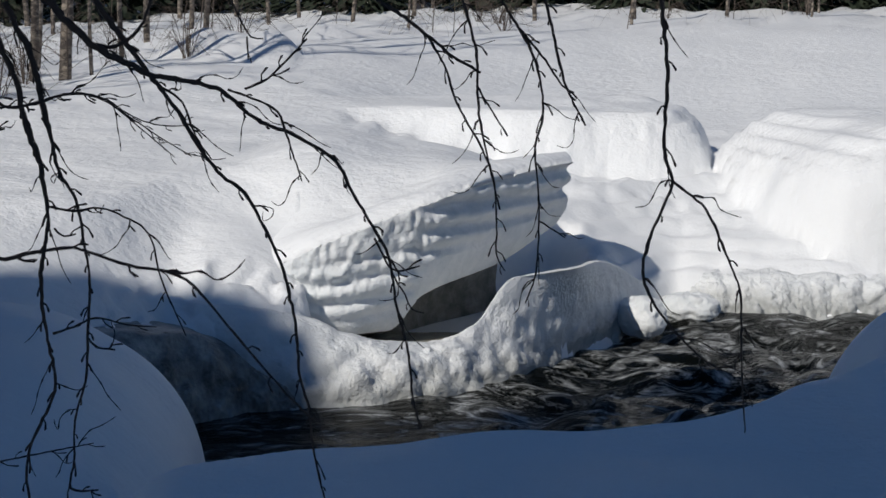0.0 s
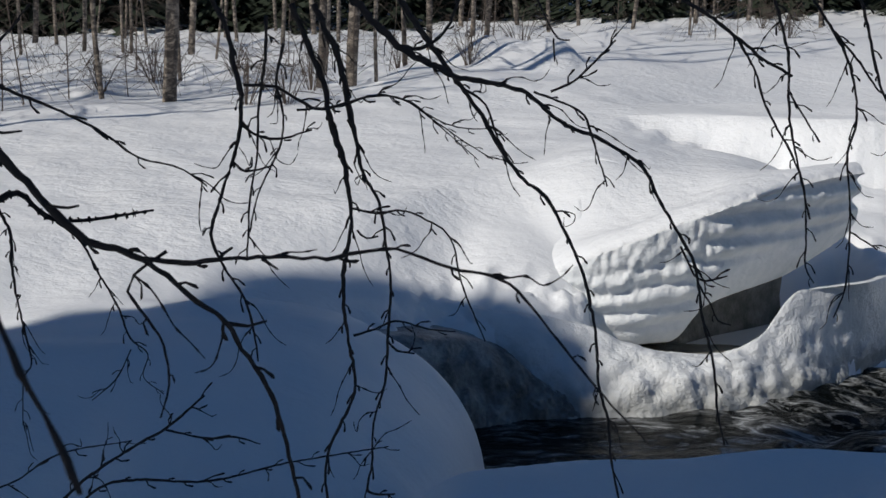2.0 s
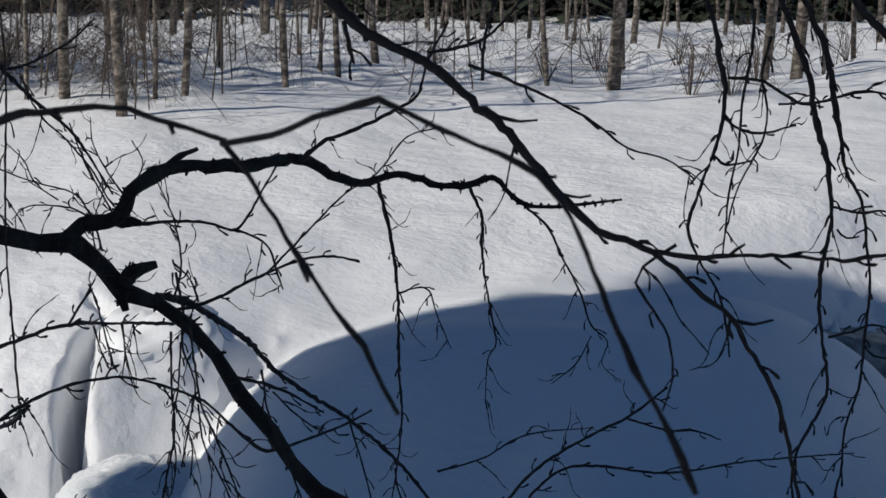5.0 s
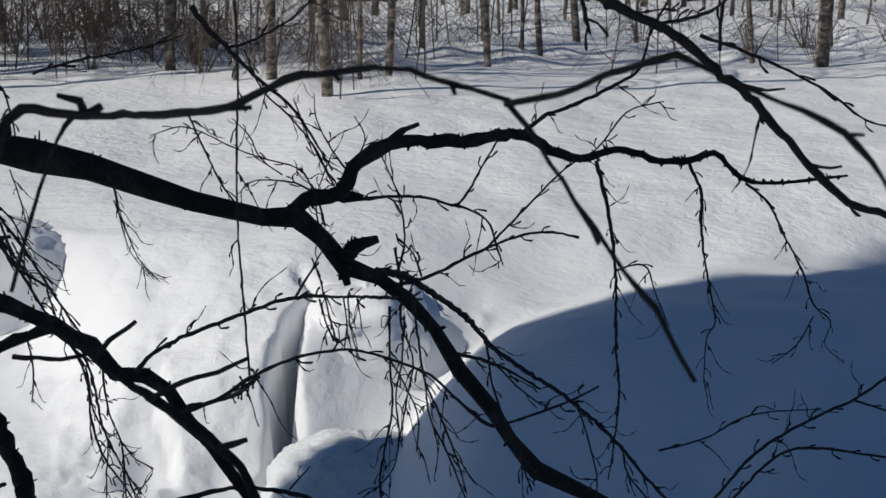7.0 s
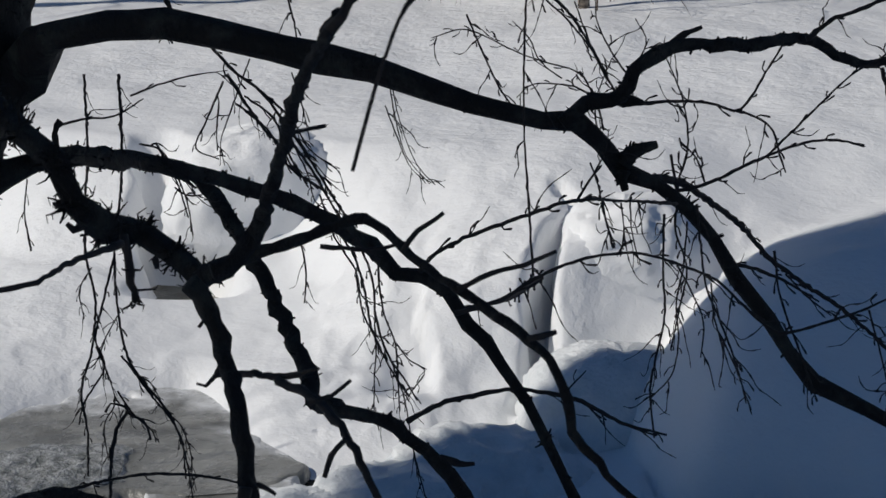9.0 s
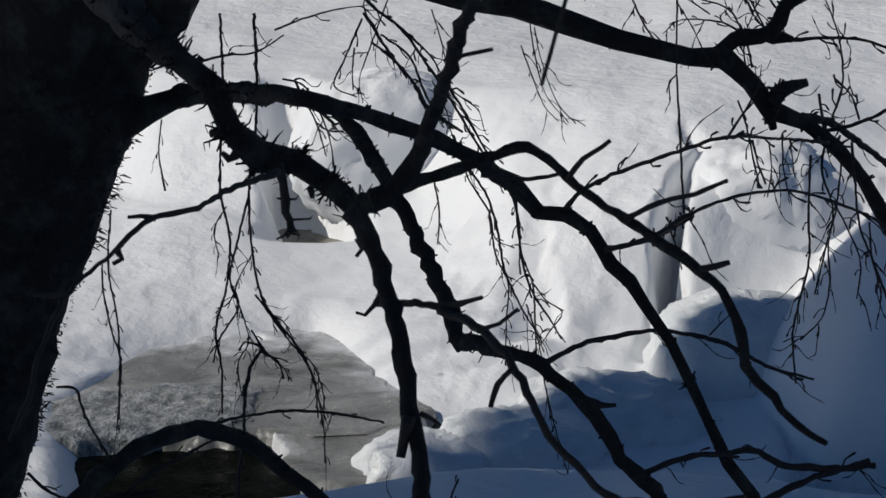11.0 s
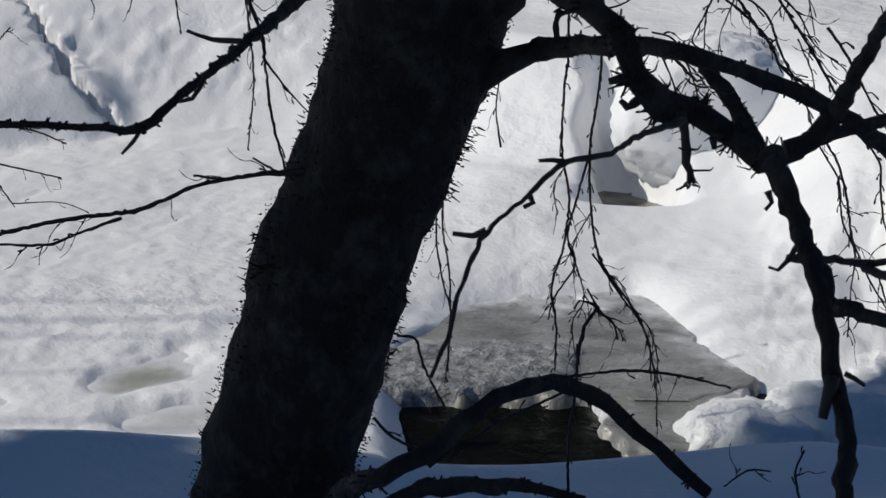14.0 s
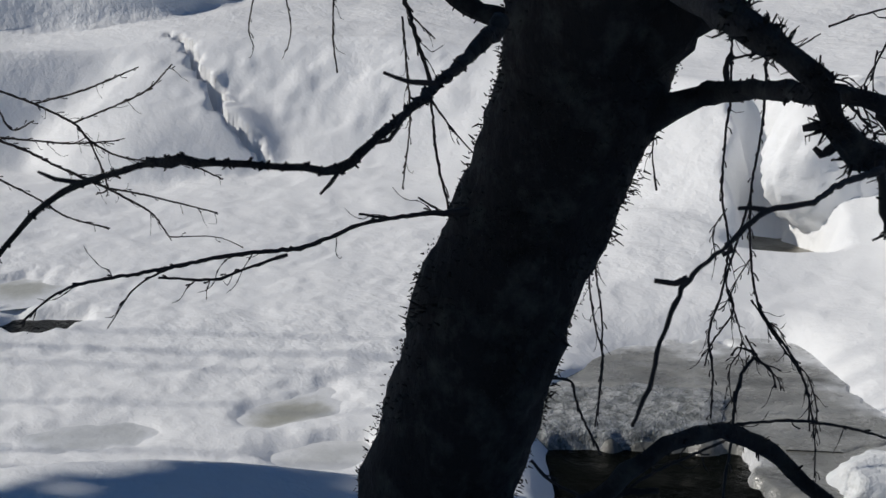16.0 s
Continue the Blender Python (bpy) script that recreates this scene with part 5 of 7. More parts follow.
limb(old_birch, "twig", [(-4.262, 3.742, 2.054, 0.0045), (-4.240, 3.719, 1.803, 0.0038), (-4.233, 3.692, 1.659, 0.0038), (-4.212, 3.662, 1.479, 0.0038), (-4.174, 3.655, 1.336, 0.0038), (-4.157, 3.619, 1.193, 0.0038), (-4.157, 3.560, 1.053, 0.0038), (-4.120, 3.543, 0.930, 0.0038), (-4.089, 3.506, 0.791, 0.0030)], spurs=0.05, seed=105)
limb(old_birch, "twig", [(-4.187, 3.820, 2.051, 0.0053), (-4.167, 3.802, 1.836, 0.0046), (-4.157, 3.771, 1.656, 0.0038), (-4.152, 3.731, 1.494, 0.0038), (-4.118, 3.700, 1.297, 0.0038), (-4.075, 3.690, 1.153, 0.0038), (-4.020, 3.709, 1.063, 0.0038), (-3.951, 3.738, 0.973, 0.0038), (-3.895, 3.743, 0.867, 0.0030), (-3.844, 3.724, 0.728, 0.0023), (-3.816, 3.695, 0.625, 0.0023)], spurs=0.05, seed=106)
limb(old_birch, "twig", [(-4.149, 3.728, 1.477, 0.0038), (-4.155, 3.675, 1.334, 0.0038), (-4.154, 3.629, 1.210, 0.0030), (-4.120, 3.629, 1.121, 0.0030), (-4.144, 3.559, 1.018, 0.0030), (-4.142, 3.528, 0.949, 0.0022)], spurs=0.05, seed=107)
limb(old_birch, "twig", [(-4.051, 3.573, 0.840, 0.0068), (-4.056, 3.609, 0.926, 0.0061), (-4.044, 3.650, 0.986, 0.0046), (-4.085, 3.616, 1.006, 0.0038), (-4.091, 3.599, 0.980, 0.0031)], spurs=0.06, seed=108)
limb(old_birch, "twig", [(-4.058, 3.582, 0.875, 0.0061), (-4.025, 3.537, 0.719, 0.0046), (-4.006, 3.490, 0.602, 0.0045), (-3.959, 3.437, 0.435, 0.0045)], spurs=0.06, seed=109)
limb(old_birch, "twig", [(-4.042, 3.648, 0.977, 0.0046), (-3.996, 3.678, 0.940, 0.0038), (-3.972, 3.677, 0.887, 0.0031)], spurs=0.06, seed=110)
limb(old_birch, "twig", [(-4.088, 3.677, 1.154, 0.0038), (-4.000, 3.713, 1.028, 0.0030), (-3.909, 3.746, 0.902, 0.0031), (-3.865, 3.721, 0.762, 0.0023)], spurs=0.06, seed=111)
limb(old_birch, "twig", [(-5.166, 3.964, 1.238, 0.0036), (-5.142, 3.914, 1.029, 0.0035), (-5.089, 3.898, 0.842, 0.0036), (-5.050, 3.866, 0.677, 0.0036), (-5.008, 3.810, 0.474, 0.0035)], spurs=0.1, seed=112)
limb(old_birch, "twig", [(-5.080, 4.166, 1.565, 0.0027), (-5.075, 4.139, 1.439, 0.0027), (-5.043, 4.132, 1.297, 0.0044)], spurs=0.1, seed=113)
limb(old_birch, "twig", [(-4.183, 2.937, 1.021, 0.0036), (-4.145, 2.981, 1.009, 0.0042), (-4.113, 2.980, 0.936, 0.0036), (-4.034, 3.003, 0.804, 0.0035)], spurs=0.1, seed=114)
limb(old_birch, "twig", [(-3.493, 3.590, 2.115, 0.0054), (-3.425, 3.630, 1.988, 0.0046), (-3.369, 3.663, 1.908, 0.0040), (-3.338, 3.676, 1.844, 0.0040), (-3.249, 3.732, 1.772, 0.0034)], spurs=0.05, seed=115)
limb(old_birch, "twig", [(-3.453, 3.615, 2.052, 0.0033), (-3.387, 3.662, 1.988, 0.0033), (-3.341, 3.679, 1.876, 0.0034), (-3.295, 3.700, 1.796, 0.0027)], spurs=0.05, seed=116)
limb(old_birch, "twig", [(-3.546, 4.102, 1.588, 0.0037), (-3.476, 4.128, 1.482, 0.0037), (-3.430, 4.128, 1.360, 0.0037), (-3.400, 4.117, 1.256, 0.0037), (-3.335, 4.123, 1.135, 0.0030), (-3.268, 4.136, 1.041, 0.0022)], spurs=0.05, seed=117)
limb(old_birch, "twig", [(-3.619, 4.033, 1.553, 0.0029), (-3.588, 4.024, 1.431, 0.0029), (-3.579, 4.001, 1.333, 0.0022)], spurs=0.06, seed=118)
limb(old_birch, "twig", [(-2.119, 3.674, 1.842, 0.0034), (-2.119, 3.674, 1.704, 0.0029), (-2.114, 3.677, 1.578, 0.0029), (-2.133, 3.667, 1.463, 0.0030), (-2.142, 3.662, 1.376, 0.0030), (-2.131, 3.668, 1.259, 0.0024)], spurs=0.05, seed=119)
limb(old_birch, "twig", [(-2.108, 3.680, 1.992, 0.0034), (-2.091, 3.688, 1.884, 0.0034), (-2.094, 3.687, 1.803, 0.0029), (-2.067, 3.700, 1.707, 0.0023), (-2.080, 3.694, 1.608, 0.0023), (-2.098, 3.684, 1.494, 0.0024)], spurs=0.05, seed=120)
limb(old_birch, "twig", [(-2.827, 3.486, 2.152, 0.0018), (-2.808, 3.486, 2.054, 0.0018), (-2.776, 3.491, 1.954, 0.0012), (-2.721, 3.515, 1.883, 0.0012)], spurs=0.06, seed=121)
limb(old_birch, "twig", [(-3.163, 3.223, 2.153, 0.0030), (-3.196, 3.191, 2.053, 0.0024), (-3.219, 3.171, 1.981, 0.0024), (-3.177, 3.211, 1.950, 0.0018)], spurs=0.06, seed=122)
limb(old_birch, "twig", [(-2.980, 2.844, 2.002, 0.0043), (-2.943, 2.880, 1.950, 0.0033), (-2.934, 2.889, 1.954, 0.0027)], spurs=0.06, seed=123)
limb(old_birch, "twig", [(-3.291, 3.100, 1.997, 0.0030), (-3.257, 3.134, 1.893, 0.0024), (-3.238, 3.152, 1.797, 0.0018)], spurs=0.06, seed=124)
limb(old_birch, "twig", [(-3.640, 2.434, 1.045, 0.0043), (-3.593, 2.464, 0.993, 0.0037), (-3.541, 2.511, 0.960, 0.0037)], spurs=0.1, seed=125)
limb(old_birch, "twig", [(-2.832, 3.170, 0.848, 0.0031), (-2.861, 3.184, 0.914, 0.0031), (-2.858, 3.215, 0.969, 0.0025)], spurs=0.06, seed=126)
limb(old_birch, "twig", [(-2.986, 3.056, 0.875, 0.0024), (-2.952, 3.108, 0.915, 0.0024), (-2.907, 3.146, 0.915, 0.0019)], spurs=0.06, seed=127)
limb(old_birch, "branch", [(-2.534, 1.531, 2.326, 0.0151), (-2.426, 1.393, 2.296, 0.0100), (-2.312, 1.263, 2.284, 0.0070), (-2.198, 1.131, 2.270, 0.0057), (-2.109, 1.023, 2.255, 0.0054), (-2.105, 0.973, 2.231, 0.0060), (-2.105, 0.927, 2.239, 0.0046), (-2.107, 0.876, 2.247, 0.0042), (-2.141, 0.830, 2.252, 0.0039), (-2.201, 0.802, 2.249, 0.0060), (-2.251, 0.789, 2.237, 0.0041), (-2.300, 0.773, 2.221, 0.0038), (-2.336, 0.745, 2.210, 0.0042), (-2.365, 0.711, 2.182, 0.0039), (-2.389, 0.680, 2.148, 0.0035), (-2.412, 0.634, 2.090, 0.0036)], spurs=0, seed=128)
limb(old_birch, "branch", [(-2.173, 1.162, 2.305, 0.0035), (-2.195, 1.131, 2.309, 0.0032), (-2.212, 1.107, 2.321, 0.0021)], spurs=0, seed=129)
limb(old_birch, "branch", [(-2.134, 1.085, 2.279, 0.0034), (-2.140, 1.067, 2.249, 0.0025), (-2.149, 1.052, 2.246, 0.0020)], spurs=0, seed=130)
limb(old_birch, "branch", [(-2.108, 0.978, 2.231, 0.0027), (-2.112, 0.964, 2.214, 0.0025), (-2.116, 0.952, 2.202, 0.0017)], spurs=0, seed=131)
limb(old_birch, "branch", [(-2.411, 0.786, 2.193, 0.0030), (-2.427, 0.751, 2.200, 0.0027), (-2.436, 0.731, 2.211, 0.0018)], spurs=0, seed=132)
limb(old_birch, "branch", [(-2.355, 0.874, 2.215, 0.0041), (-2.368, 0.848, 2.222, 0.0024)], spurs=0, seed=133)
limb(old_birch, "branch", [(-3.709, 2.303, 1.712, 0.0098), (-3.780, 2.198, 1.706, 0.0056), (-3.846, 2.090, 1.692, 0.0049), (-3.878, 2.027, 1.668, 0.0049), (-3.915, 1.950, 1.640, 0.0056), (-3.954, 1.876, 1.633, 0.0049), (-3.986, 1.814, 1.631, 0.0049), (-4.016, 1.751, 1.624, 0.0049), (-4.060, 1.650, 1.608, 0.0049), (-4.112, 1.523, 1.594, 0.0042), (-4.144, 1.434, 1.581, 0.0035), (-4.161, 1.367, 1.551, 0.0028), (-4.171, 1.303, 1.504, 0.0028)], spurs=0.07, seed=134)
limb(old_birch, "branch", [(-3.932, 1.910, 1.623, 0.0046), (-3.972, 1.821, 1.597, 0.0034), (-4.005, 1.743, 1.574, 0.0034), (-4.066, 1.622, 1.586, 0.0029)], spurs=0.08, seed=135)
limb(old_birch, "twig", [(-4.059, 1.650, 1.607, 0.0029), (-4.084, 1.569, 1.567, 0.0023), (-4.090, 1.502, 1.489, 0.0017)], spurs=0.08, seed=136)
limb(old_birch, "twig", [(-3.745, 2.250, 1.709, 0.0029), (-3.787, 2.204, 1.749, 0.0023)], spurs=0.2, seed=137)
limb(old_birch, "twig", [(-3.817, 2.138, 1.700, 0.0035), (-3.860, 2.075, 1.713, 0.0029)], spurs=0.2, seed=138)
limb(old_birch, "twig", [(-7.306, 2.323, 1.435, 0.0062), (-7.243, 2.469, 1.365, 0.0062), (-7.181, 2.591, 1.283, 0.0052), (-7.118, 2.715, 1.213, 0.0051), (-7.049, 2.837, 1.131, 0.0051), (-6.986, 2.937, 1.051, 0.0041), (-6.938, 2.987, 0.949, 0.0031)], spurs=0.05, seed=139)
limb(old_birch, "twig", [(-7.321, 2.372, 1.636, 0.0052), (-7.248, 2.539, 1.552, 0.0052), (-7.177, 2.683, 1.459, 0.0052), (-7.141, 2.738, 1.382, 0.0052), (-7.074, 2.861, 1.300, 0.0041), (-6.956, 3.099, 1.256, 0.0041), (-6.875, 3.234, 1.184, 0.0031)], spurs=0.05, seed=140)
limb(old_birch, "twig", [(-7.178, 2.683, 1.462, 0.0041), (-7.120, 2.845, 1.521, 0.0041), (-7.068, 2.987, 1.585, 0.0041), (-7.032, 3.098, 1.691, 0.0031)], spurs=0.05, seed=141)
limb(old_birch, "twig", [(-7.248, 2.539, 1.552, 0.0041), (-7.175, 2.744, 1.600, 0.0042), (-7.092, 2.965, 1.685, 0.0031)], spurs=0.05, seed=142)
limb(old_birch, "twig", [(-7.276, 2.322, 1.267, 0.0041), (-7.196, 2.484, 1.159, 0.0041), (-7.130, 2.603, 1.063, 0.0041), (-7.051, 2.761, 1.002, 0.0031)], spurs=0.05, seed=143)
limb(old_birch, "twig", [(-7.181, 2.591, 1.283, 0.0041), (-7.095, 2.756, 1.185, 0.0041), (-7.021, 2.905, 1.140, 0.0041), (-6.863, 3.190, 1.040, 0.0031)], spurs=0.05, seed=144)
limb(old_birch, "twig", [(-7.281, 2.388, 1.419, 0.0052), (-7.230, 2.518, 1.397, 0.0041), (-7.167, 2.671, 1.374, 0.0041), (-7.093, 2.849, 1.375, 0.0031)], spurs=0.05, seed=145)
limb(old_birch, "twig", [(-7.307, 2.386, 1.574, 0.0041), (-7.269, 2.436, 1.451, 0.0041), (-7.240, 2.530, 1.481, 0.0031)], spurs=0.05, seed=146)
limb(old_birch, "twig", [(-7.141, 2.738, 1.382, 0.0041), (-7.086, 2.777, 1.184, 0.0041), (-7.099, 2.728, 1.151, 0.0031)], spurs=0.05, seed=147)
limb(old_birch, "twig", [(-6.938, 2.987, 0.949, 0.0031), (-6.850, 3.164, 0.938, 0.0020), (-6.785, 3.266, 0.888, 0.0020)], spurs=0.1, seed=148)
limb(old_birch, "twig", [(-3.963, 2.292, 2.247, 0.0071), (-3.938, 2.310, 2.134, 0.0053), (-3.907, 2.329, 2.020, 0.0048), (-3.894, 2.326, 1.935, 0.0035), (-3.869, 2.323, 1.808, 0.0035), (-3.832, 2.331, 1.683, 0.0030)], spurs=0.06, seed=149)
limb(old_birch, "twig", [(-3.897, 2.329, 1.963, 0.0029), (-3.860, 2.363, 1.892, 0.0023), (-3.818, 2.402, 1.827, 0.0018)], spurs=0.1, seed=150)
limb(old_birch, "twig", [(-5.888, 3.554, 1.943, 0.0046), (-5.861, 3.552, 1.746, 0.0046), (-5.831, 3.538, 1.525, 0.0036), (-5.812, 3.481, 1.274, 0.0028)], spurs=0.06, seed=151)
limb(old_birch, "twig", [(-6.892, 3.849, 1.977, 0.0042), (-6.878, 3.829, 1.751, 0.0042), (-6.855, 3.830, 1.598, 0.0031)], spurs=0.06, seed=152)
limb(old_birch, "twig", [(-6.693, 4.139, 1.840, 0.0042), (-6.627, 4.216, 1.738, 0.0031)], spurs=0.08, seed=153)
limb(old_birch, "twig", [(-7.067, 3.539, 1.963, 0.0031), (-7.070, 3.503, 1.813, 0.0031), (-7.052, 3.516, 1.725, 0.0022)], spurs=0.1, seed=154)
limb(old_birch, "twig", [(-7.000, 3.660, 1.959, 0.0031), (-6.978, 3.669, 1.807, 0.0031), (-6.979, 3.644, 1.707, 0.0022)], spurs=0.1, seed=155)
limb(old_birch, "branch", [(-3.739, 2.457, 2.165, 0.0283), (-3.783, 2.402, 2.194, 0.0240), (-3.843, 2.327, 2.251, 0.0198), (-3.910, 2.240, 2.350, 0.0170)], spurs=0, seed=156)
limb(old_birch, "branch", [(-1.062, 2.184, 2.715, 0.0081), (-1.023, 2.183, 2.680, 0.0081), (-0.975, 2.181, 2.641, 0.0080), (-0.919, 2.177, 2.617, 0.0066), (-0.863, 2.172, 2.590, 0.0071), (-0.815, 2.165, 2.556, 0.0059), (-0.767, 2.157, 2.523, 0.0059), (-0.742, 2.152, 2.497, 0.0064), (-0.702, 2.142, 2.461, 0.0052), (-0.662, 2.132, 2.425, 0.0051), (-0.631, 2.124, 2.403, 0.0051), (-0.592, 2.116, 2.392, 0.0048), (-0.556, 2.108, 2.385, 0.0042), (-0.524, 2.101, 2.382, 0.0036), (-0.486, 2.093, 2.383, 0.0033), (-0.431, 2.084, 2.391, 0.0027), (-0.369, 2.079, 2.394, 0.0025), (-0.322, 2.073, 2.394, 0.0025), (-0.283, 2.069, 2.403, 0.0024), (-0.238, 2.063, 2.409, 0.0021), (-0.206, 2.055, 2.400, 0.0021), (-0.171, 2.047, 2.390, 0.0021), (-0.124, 2.035, 2.384, 0.0021), (-0.092, 2.028, 2.368, 0.0018), (-0.060, 2.016, 2.332, 0.0016), (-0.036, 2.007, 2.305, 0.0016), (0.009, 1.988, 2.256, 0.0013), (0.058, 1.966, 2.210, 0.0008)], spurs=0.09, seed=157)
limb(old_birch, "branch", [(-0.560, 2.108, 2.385, 0.0039), (-0.527, 2.113, 2.362, 0.0034), (-0.491, 2.117, 2.331, 0.0034), (-0.457, 2.119, 2.306, 0.0034), (-0.434, 2.117, 2.272, 0.0031), (-0.404, 2.113, 2.227, 0.0031), (-0.384, 2.105, 2.182, 0.0029), (-0.369, 2.093, 2.130, 0.0025), (-0.351, 2.077, 2.067, 0.0022)], spurs=0.09, seed=158)
limb(old_birch, "branch", [(-0.462, 2.148, 2.298, 0.0029), (-0.435, 2.153, 2.294, 0.0023), (-0.412, 2.159, 2.300, 0.0014)], spurs=0, seed=159)
limb(old_birch, "branch", [(-0.528, 2.118, 2.392, 0.0022), (-0.566, 2.103, 2.364, 0.0019), (-0.572, 2.098, 2.344, 0.0019), (-0.549, 2.098, 2.311, 0.0019), (-0.528, 2.097, 2.278, 0.0017), (-0.520, 2.088, 2.231, 0.0014), (-0.528, 2.076, 2.192, 0.0011)], spurs=0.08, seed=160)
limb(old_birch, "branch", [(-1.076, 2.897, 2.566, 0.0036), (-0.994, 2.926, 2.534, 0.0029), (-0.939, 2.944, 2.510, 0.0025), (-0.862, 2.967, 2.467, 0.0025), (-0.805, 2.982, 2.424, 0.0020), (-0.737, 2.998, 2.406, 0.0016), (-0.688, 3.010, 2.372, 0.0016)], spurs=0.08, seed=161)
limb(old_birch, "branch", [(-0.783, 2.160, 2.537, 0.0030), (-0.749, 2.172, 2.530, 0.0020), (-0.728, 2.180, 2.532, 0.0012)], spurs=0, seed=162)
limb(old_birch, "branch", [(-0.678, 2.124, 2.445, 0.0023), (-0.654, 2.131, 2.441, 0.0020), (-0.642, 2.135, 2.444, 0.0015)], spurs=0, seed=163)
limb(old_birch, "branch", [(-0.401, 2.074, 2.392, 0.0022), (-0.381, 2.076, 2.379, 0.0014)], spurs=0, seed=164)
limb(old_birch, "branch", [(-0.457, 2.082, 2.388, 0.0025), (-0.439, 2.088, 2.403, 0.0016)], spurs=0, seed=165)
limb(old_birch, "branch", [(-1.070, 2.337, 2.649, 0.0039), (-1.063, 2.340, 2.610, 0.0036), (-1.057, 2.344, 2.587, 0.0020)], spurs=0.06, seed=166)
limb(old_birch, "branch", [(-1.235, 3.114, 2.575, 0.0035), (-1.157, 3.144, 2.592, 0.0035), (-1.117, 3.159, 2.619, 0.0027), (-1.078, 3.172, 2.662, 0.0022)], spurs=0.06, seed=167)
limb(old_birch, "branch", [(-0.926, 2.536, 2.559, 0.0032), (-0.926, 2.536, 2.600, 0.0028), (-0.918, 2.539, 2.650, 0.0025), (-0.910, 2.543, 2.683, 0.0021)], spurs=0.06, seed=168)
limb(old_birch, "branch", [(-0.794, 3.497, 2.712, 0.0057), (-0.759, 3.504, 2.634, 0.0052), (-0.745, 3.505, 2.556, 0.0062), (-0.732, 3.505, 2.509, 0.0052), (-0.733, 3.500, 2.440, 0.0043), (-0.749, 3.491, 2.371, 0.0038), (-0.773, 3.477, 2.290, 0.0037), (-0.788, 3.464, 2.221, 0.0038), (-0.761, 3.460, 2.153, 0.0028), (-0.717, 3.457, 2.086, 0.0028), (-0.695, 3.446, 2.007, 0.0024), (-0.687, 3.438, 1.961, 0.0019)], spurs=0.05, seed=169)
limb(old_birch, "branch", [(-0.728, 3.507, 2.527, 0.0038), (-0.659, 3.520, 2.521, 0.0034), (-0.579, 3.532, 2.478, 0.0034), (-0.523, 3.541, 2.490, 0.0029), (-0.456, 3.551, 2.506, 0.0023), (-0.389, 3.558, 2.493, 0.0019), (-0.319, 3.561, 2.439, 0.0014), (-0.243, 3.561, 2.374, 0.0009)], spurs=0.05, seed=170)
limb(old_birch, "branch", [(-0.733, 3.501, 2.446, 0.0034), (-0.701, 3.506, 2.424, 0.0028), (-0.656, 3.514, 2.416, 0.0028), (-0.588, 3.527, 2.435, 0.0019)], spurs=0.07, seed=171)
limb(old_birch, "branch", [(-0.749, 3.491, 2.371, 0.0028), (-0.720, 3.495, 2.349, 0.0028), (-0.670, 3.506, 2.361, 0.0019)], spurs=0.07, seed=172)
limb(old_birch, "branch", [(-0.681, 3.520, 2.668, 0.0038), (-0.684, 3.518, 2.579, 0.0034), (-0.697, 3.510, 2.476, 0.0029), (-0.699, 3.503, 2.383, 0.0023), (-0.712, 3.490, 2.291, 0.0023), (-0.716, 3.471, 2.166, 0.0019)], spurs=0.06, seed=173)
limb(old_birch, "branch", [(-0.646, 3.526, 2.613, 0.0034), (-0.661, 3.521, 2.533, 0.0029), (-0.646, 3.519, 2.464, 0.0023), (-0.654, 3.512, 2.397, 0.0023), (-0.695, 3.495, 2.304, 0.0019), (-0.714, 3.479, 2.211, 0.0019)], spurs=0.06, seed=174)
limb(old_birch, "branch", [(-0.646, 3.610, 2.693, 0.0073), (-0.608, 3.615, 2.600, 0.0068), (-0.576, 3.618, 2.520, 0.0064), (-0.562, 3.615, 2.438, 0.0063), (-0.541, 3.614, 2.379, 0.0069), (-0.528, 3.611, 2.333, 0.0059), (-0.517, 3.603, 2.251, 0.0044), (-0.520, 3.595, 2.193, 0.0044), (-0.530, 3.584, 2.134, 0.0049), (-0.529, 3.572, 2.063, 0.0044), (-0.518, 3.560, 1.994, 0.0034), (-0.499, 3.540, 1.891, 0.0034), (-0.523, 3.519, 1.821, 0.0035), (-0.548, 3.499, 1.763, 0.0029), (-0.554, 3.478, 1.696, 0.0029), (-0.532, 3.454, 1.608, 0.0024)], spurs=0.05, seed=175)
limb(old_birch, "branch", [(-0.599, 3.619, 2.694, 0.0068), (-0.555, 3.625, 2.601, 0.0068), (-0.543, 3.625, 2.561, 0.0073), (-0.524, 3.624, 2.474, 0.0068), (-0.509, 3.621, 2.404, 0.0049), (-0.492, 3.617, 2.334, 0.0039), (-0.459, 3.615, 2.276, 0.0034), (-0.442, 3.605, 2.184, 0.0029), (-0.431, 3.593, 2.101, 0.0029), (-0.434, 3.573, 1.997, 0.0030), (-0.436, 3.553, 1.905, 0.0029), (-0.458, 3.527, 1.813, 0.0024), (-0.458, 3.505, 1.733, 0.0024), (-0.464, 3.487, 1.676, 0.0025), (-0.407, 3.493, 1.670, 0.0020)], spurs=0.05, seed=176)
limb(old_birch, "branch", [(-0.521, 3.604, 2.263, 0.0029), (-0.464, 3.611, 2.253, 0.0029), (-0.407, 3.620, 2.257, 0.0024), (-0.336, 3.624, 2.228, 0.0024), (-0.300, 3.622, 2.189, 0.0020), (-0.281, 3.611, 2.109, 0.0020), (-0.227, 3.592, 1.984, 0.0015)], spurs=0.06, seed=177)
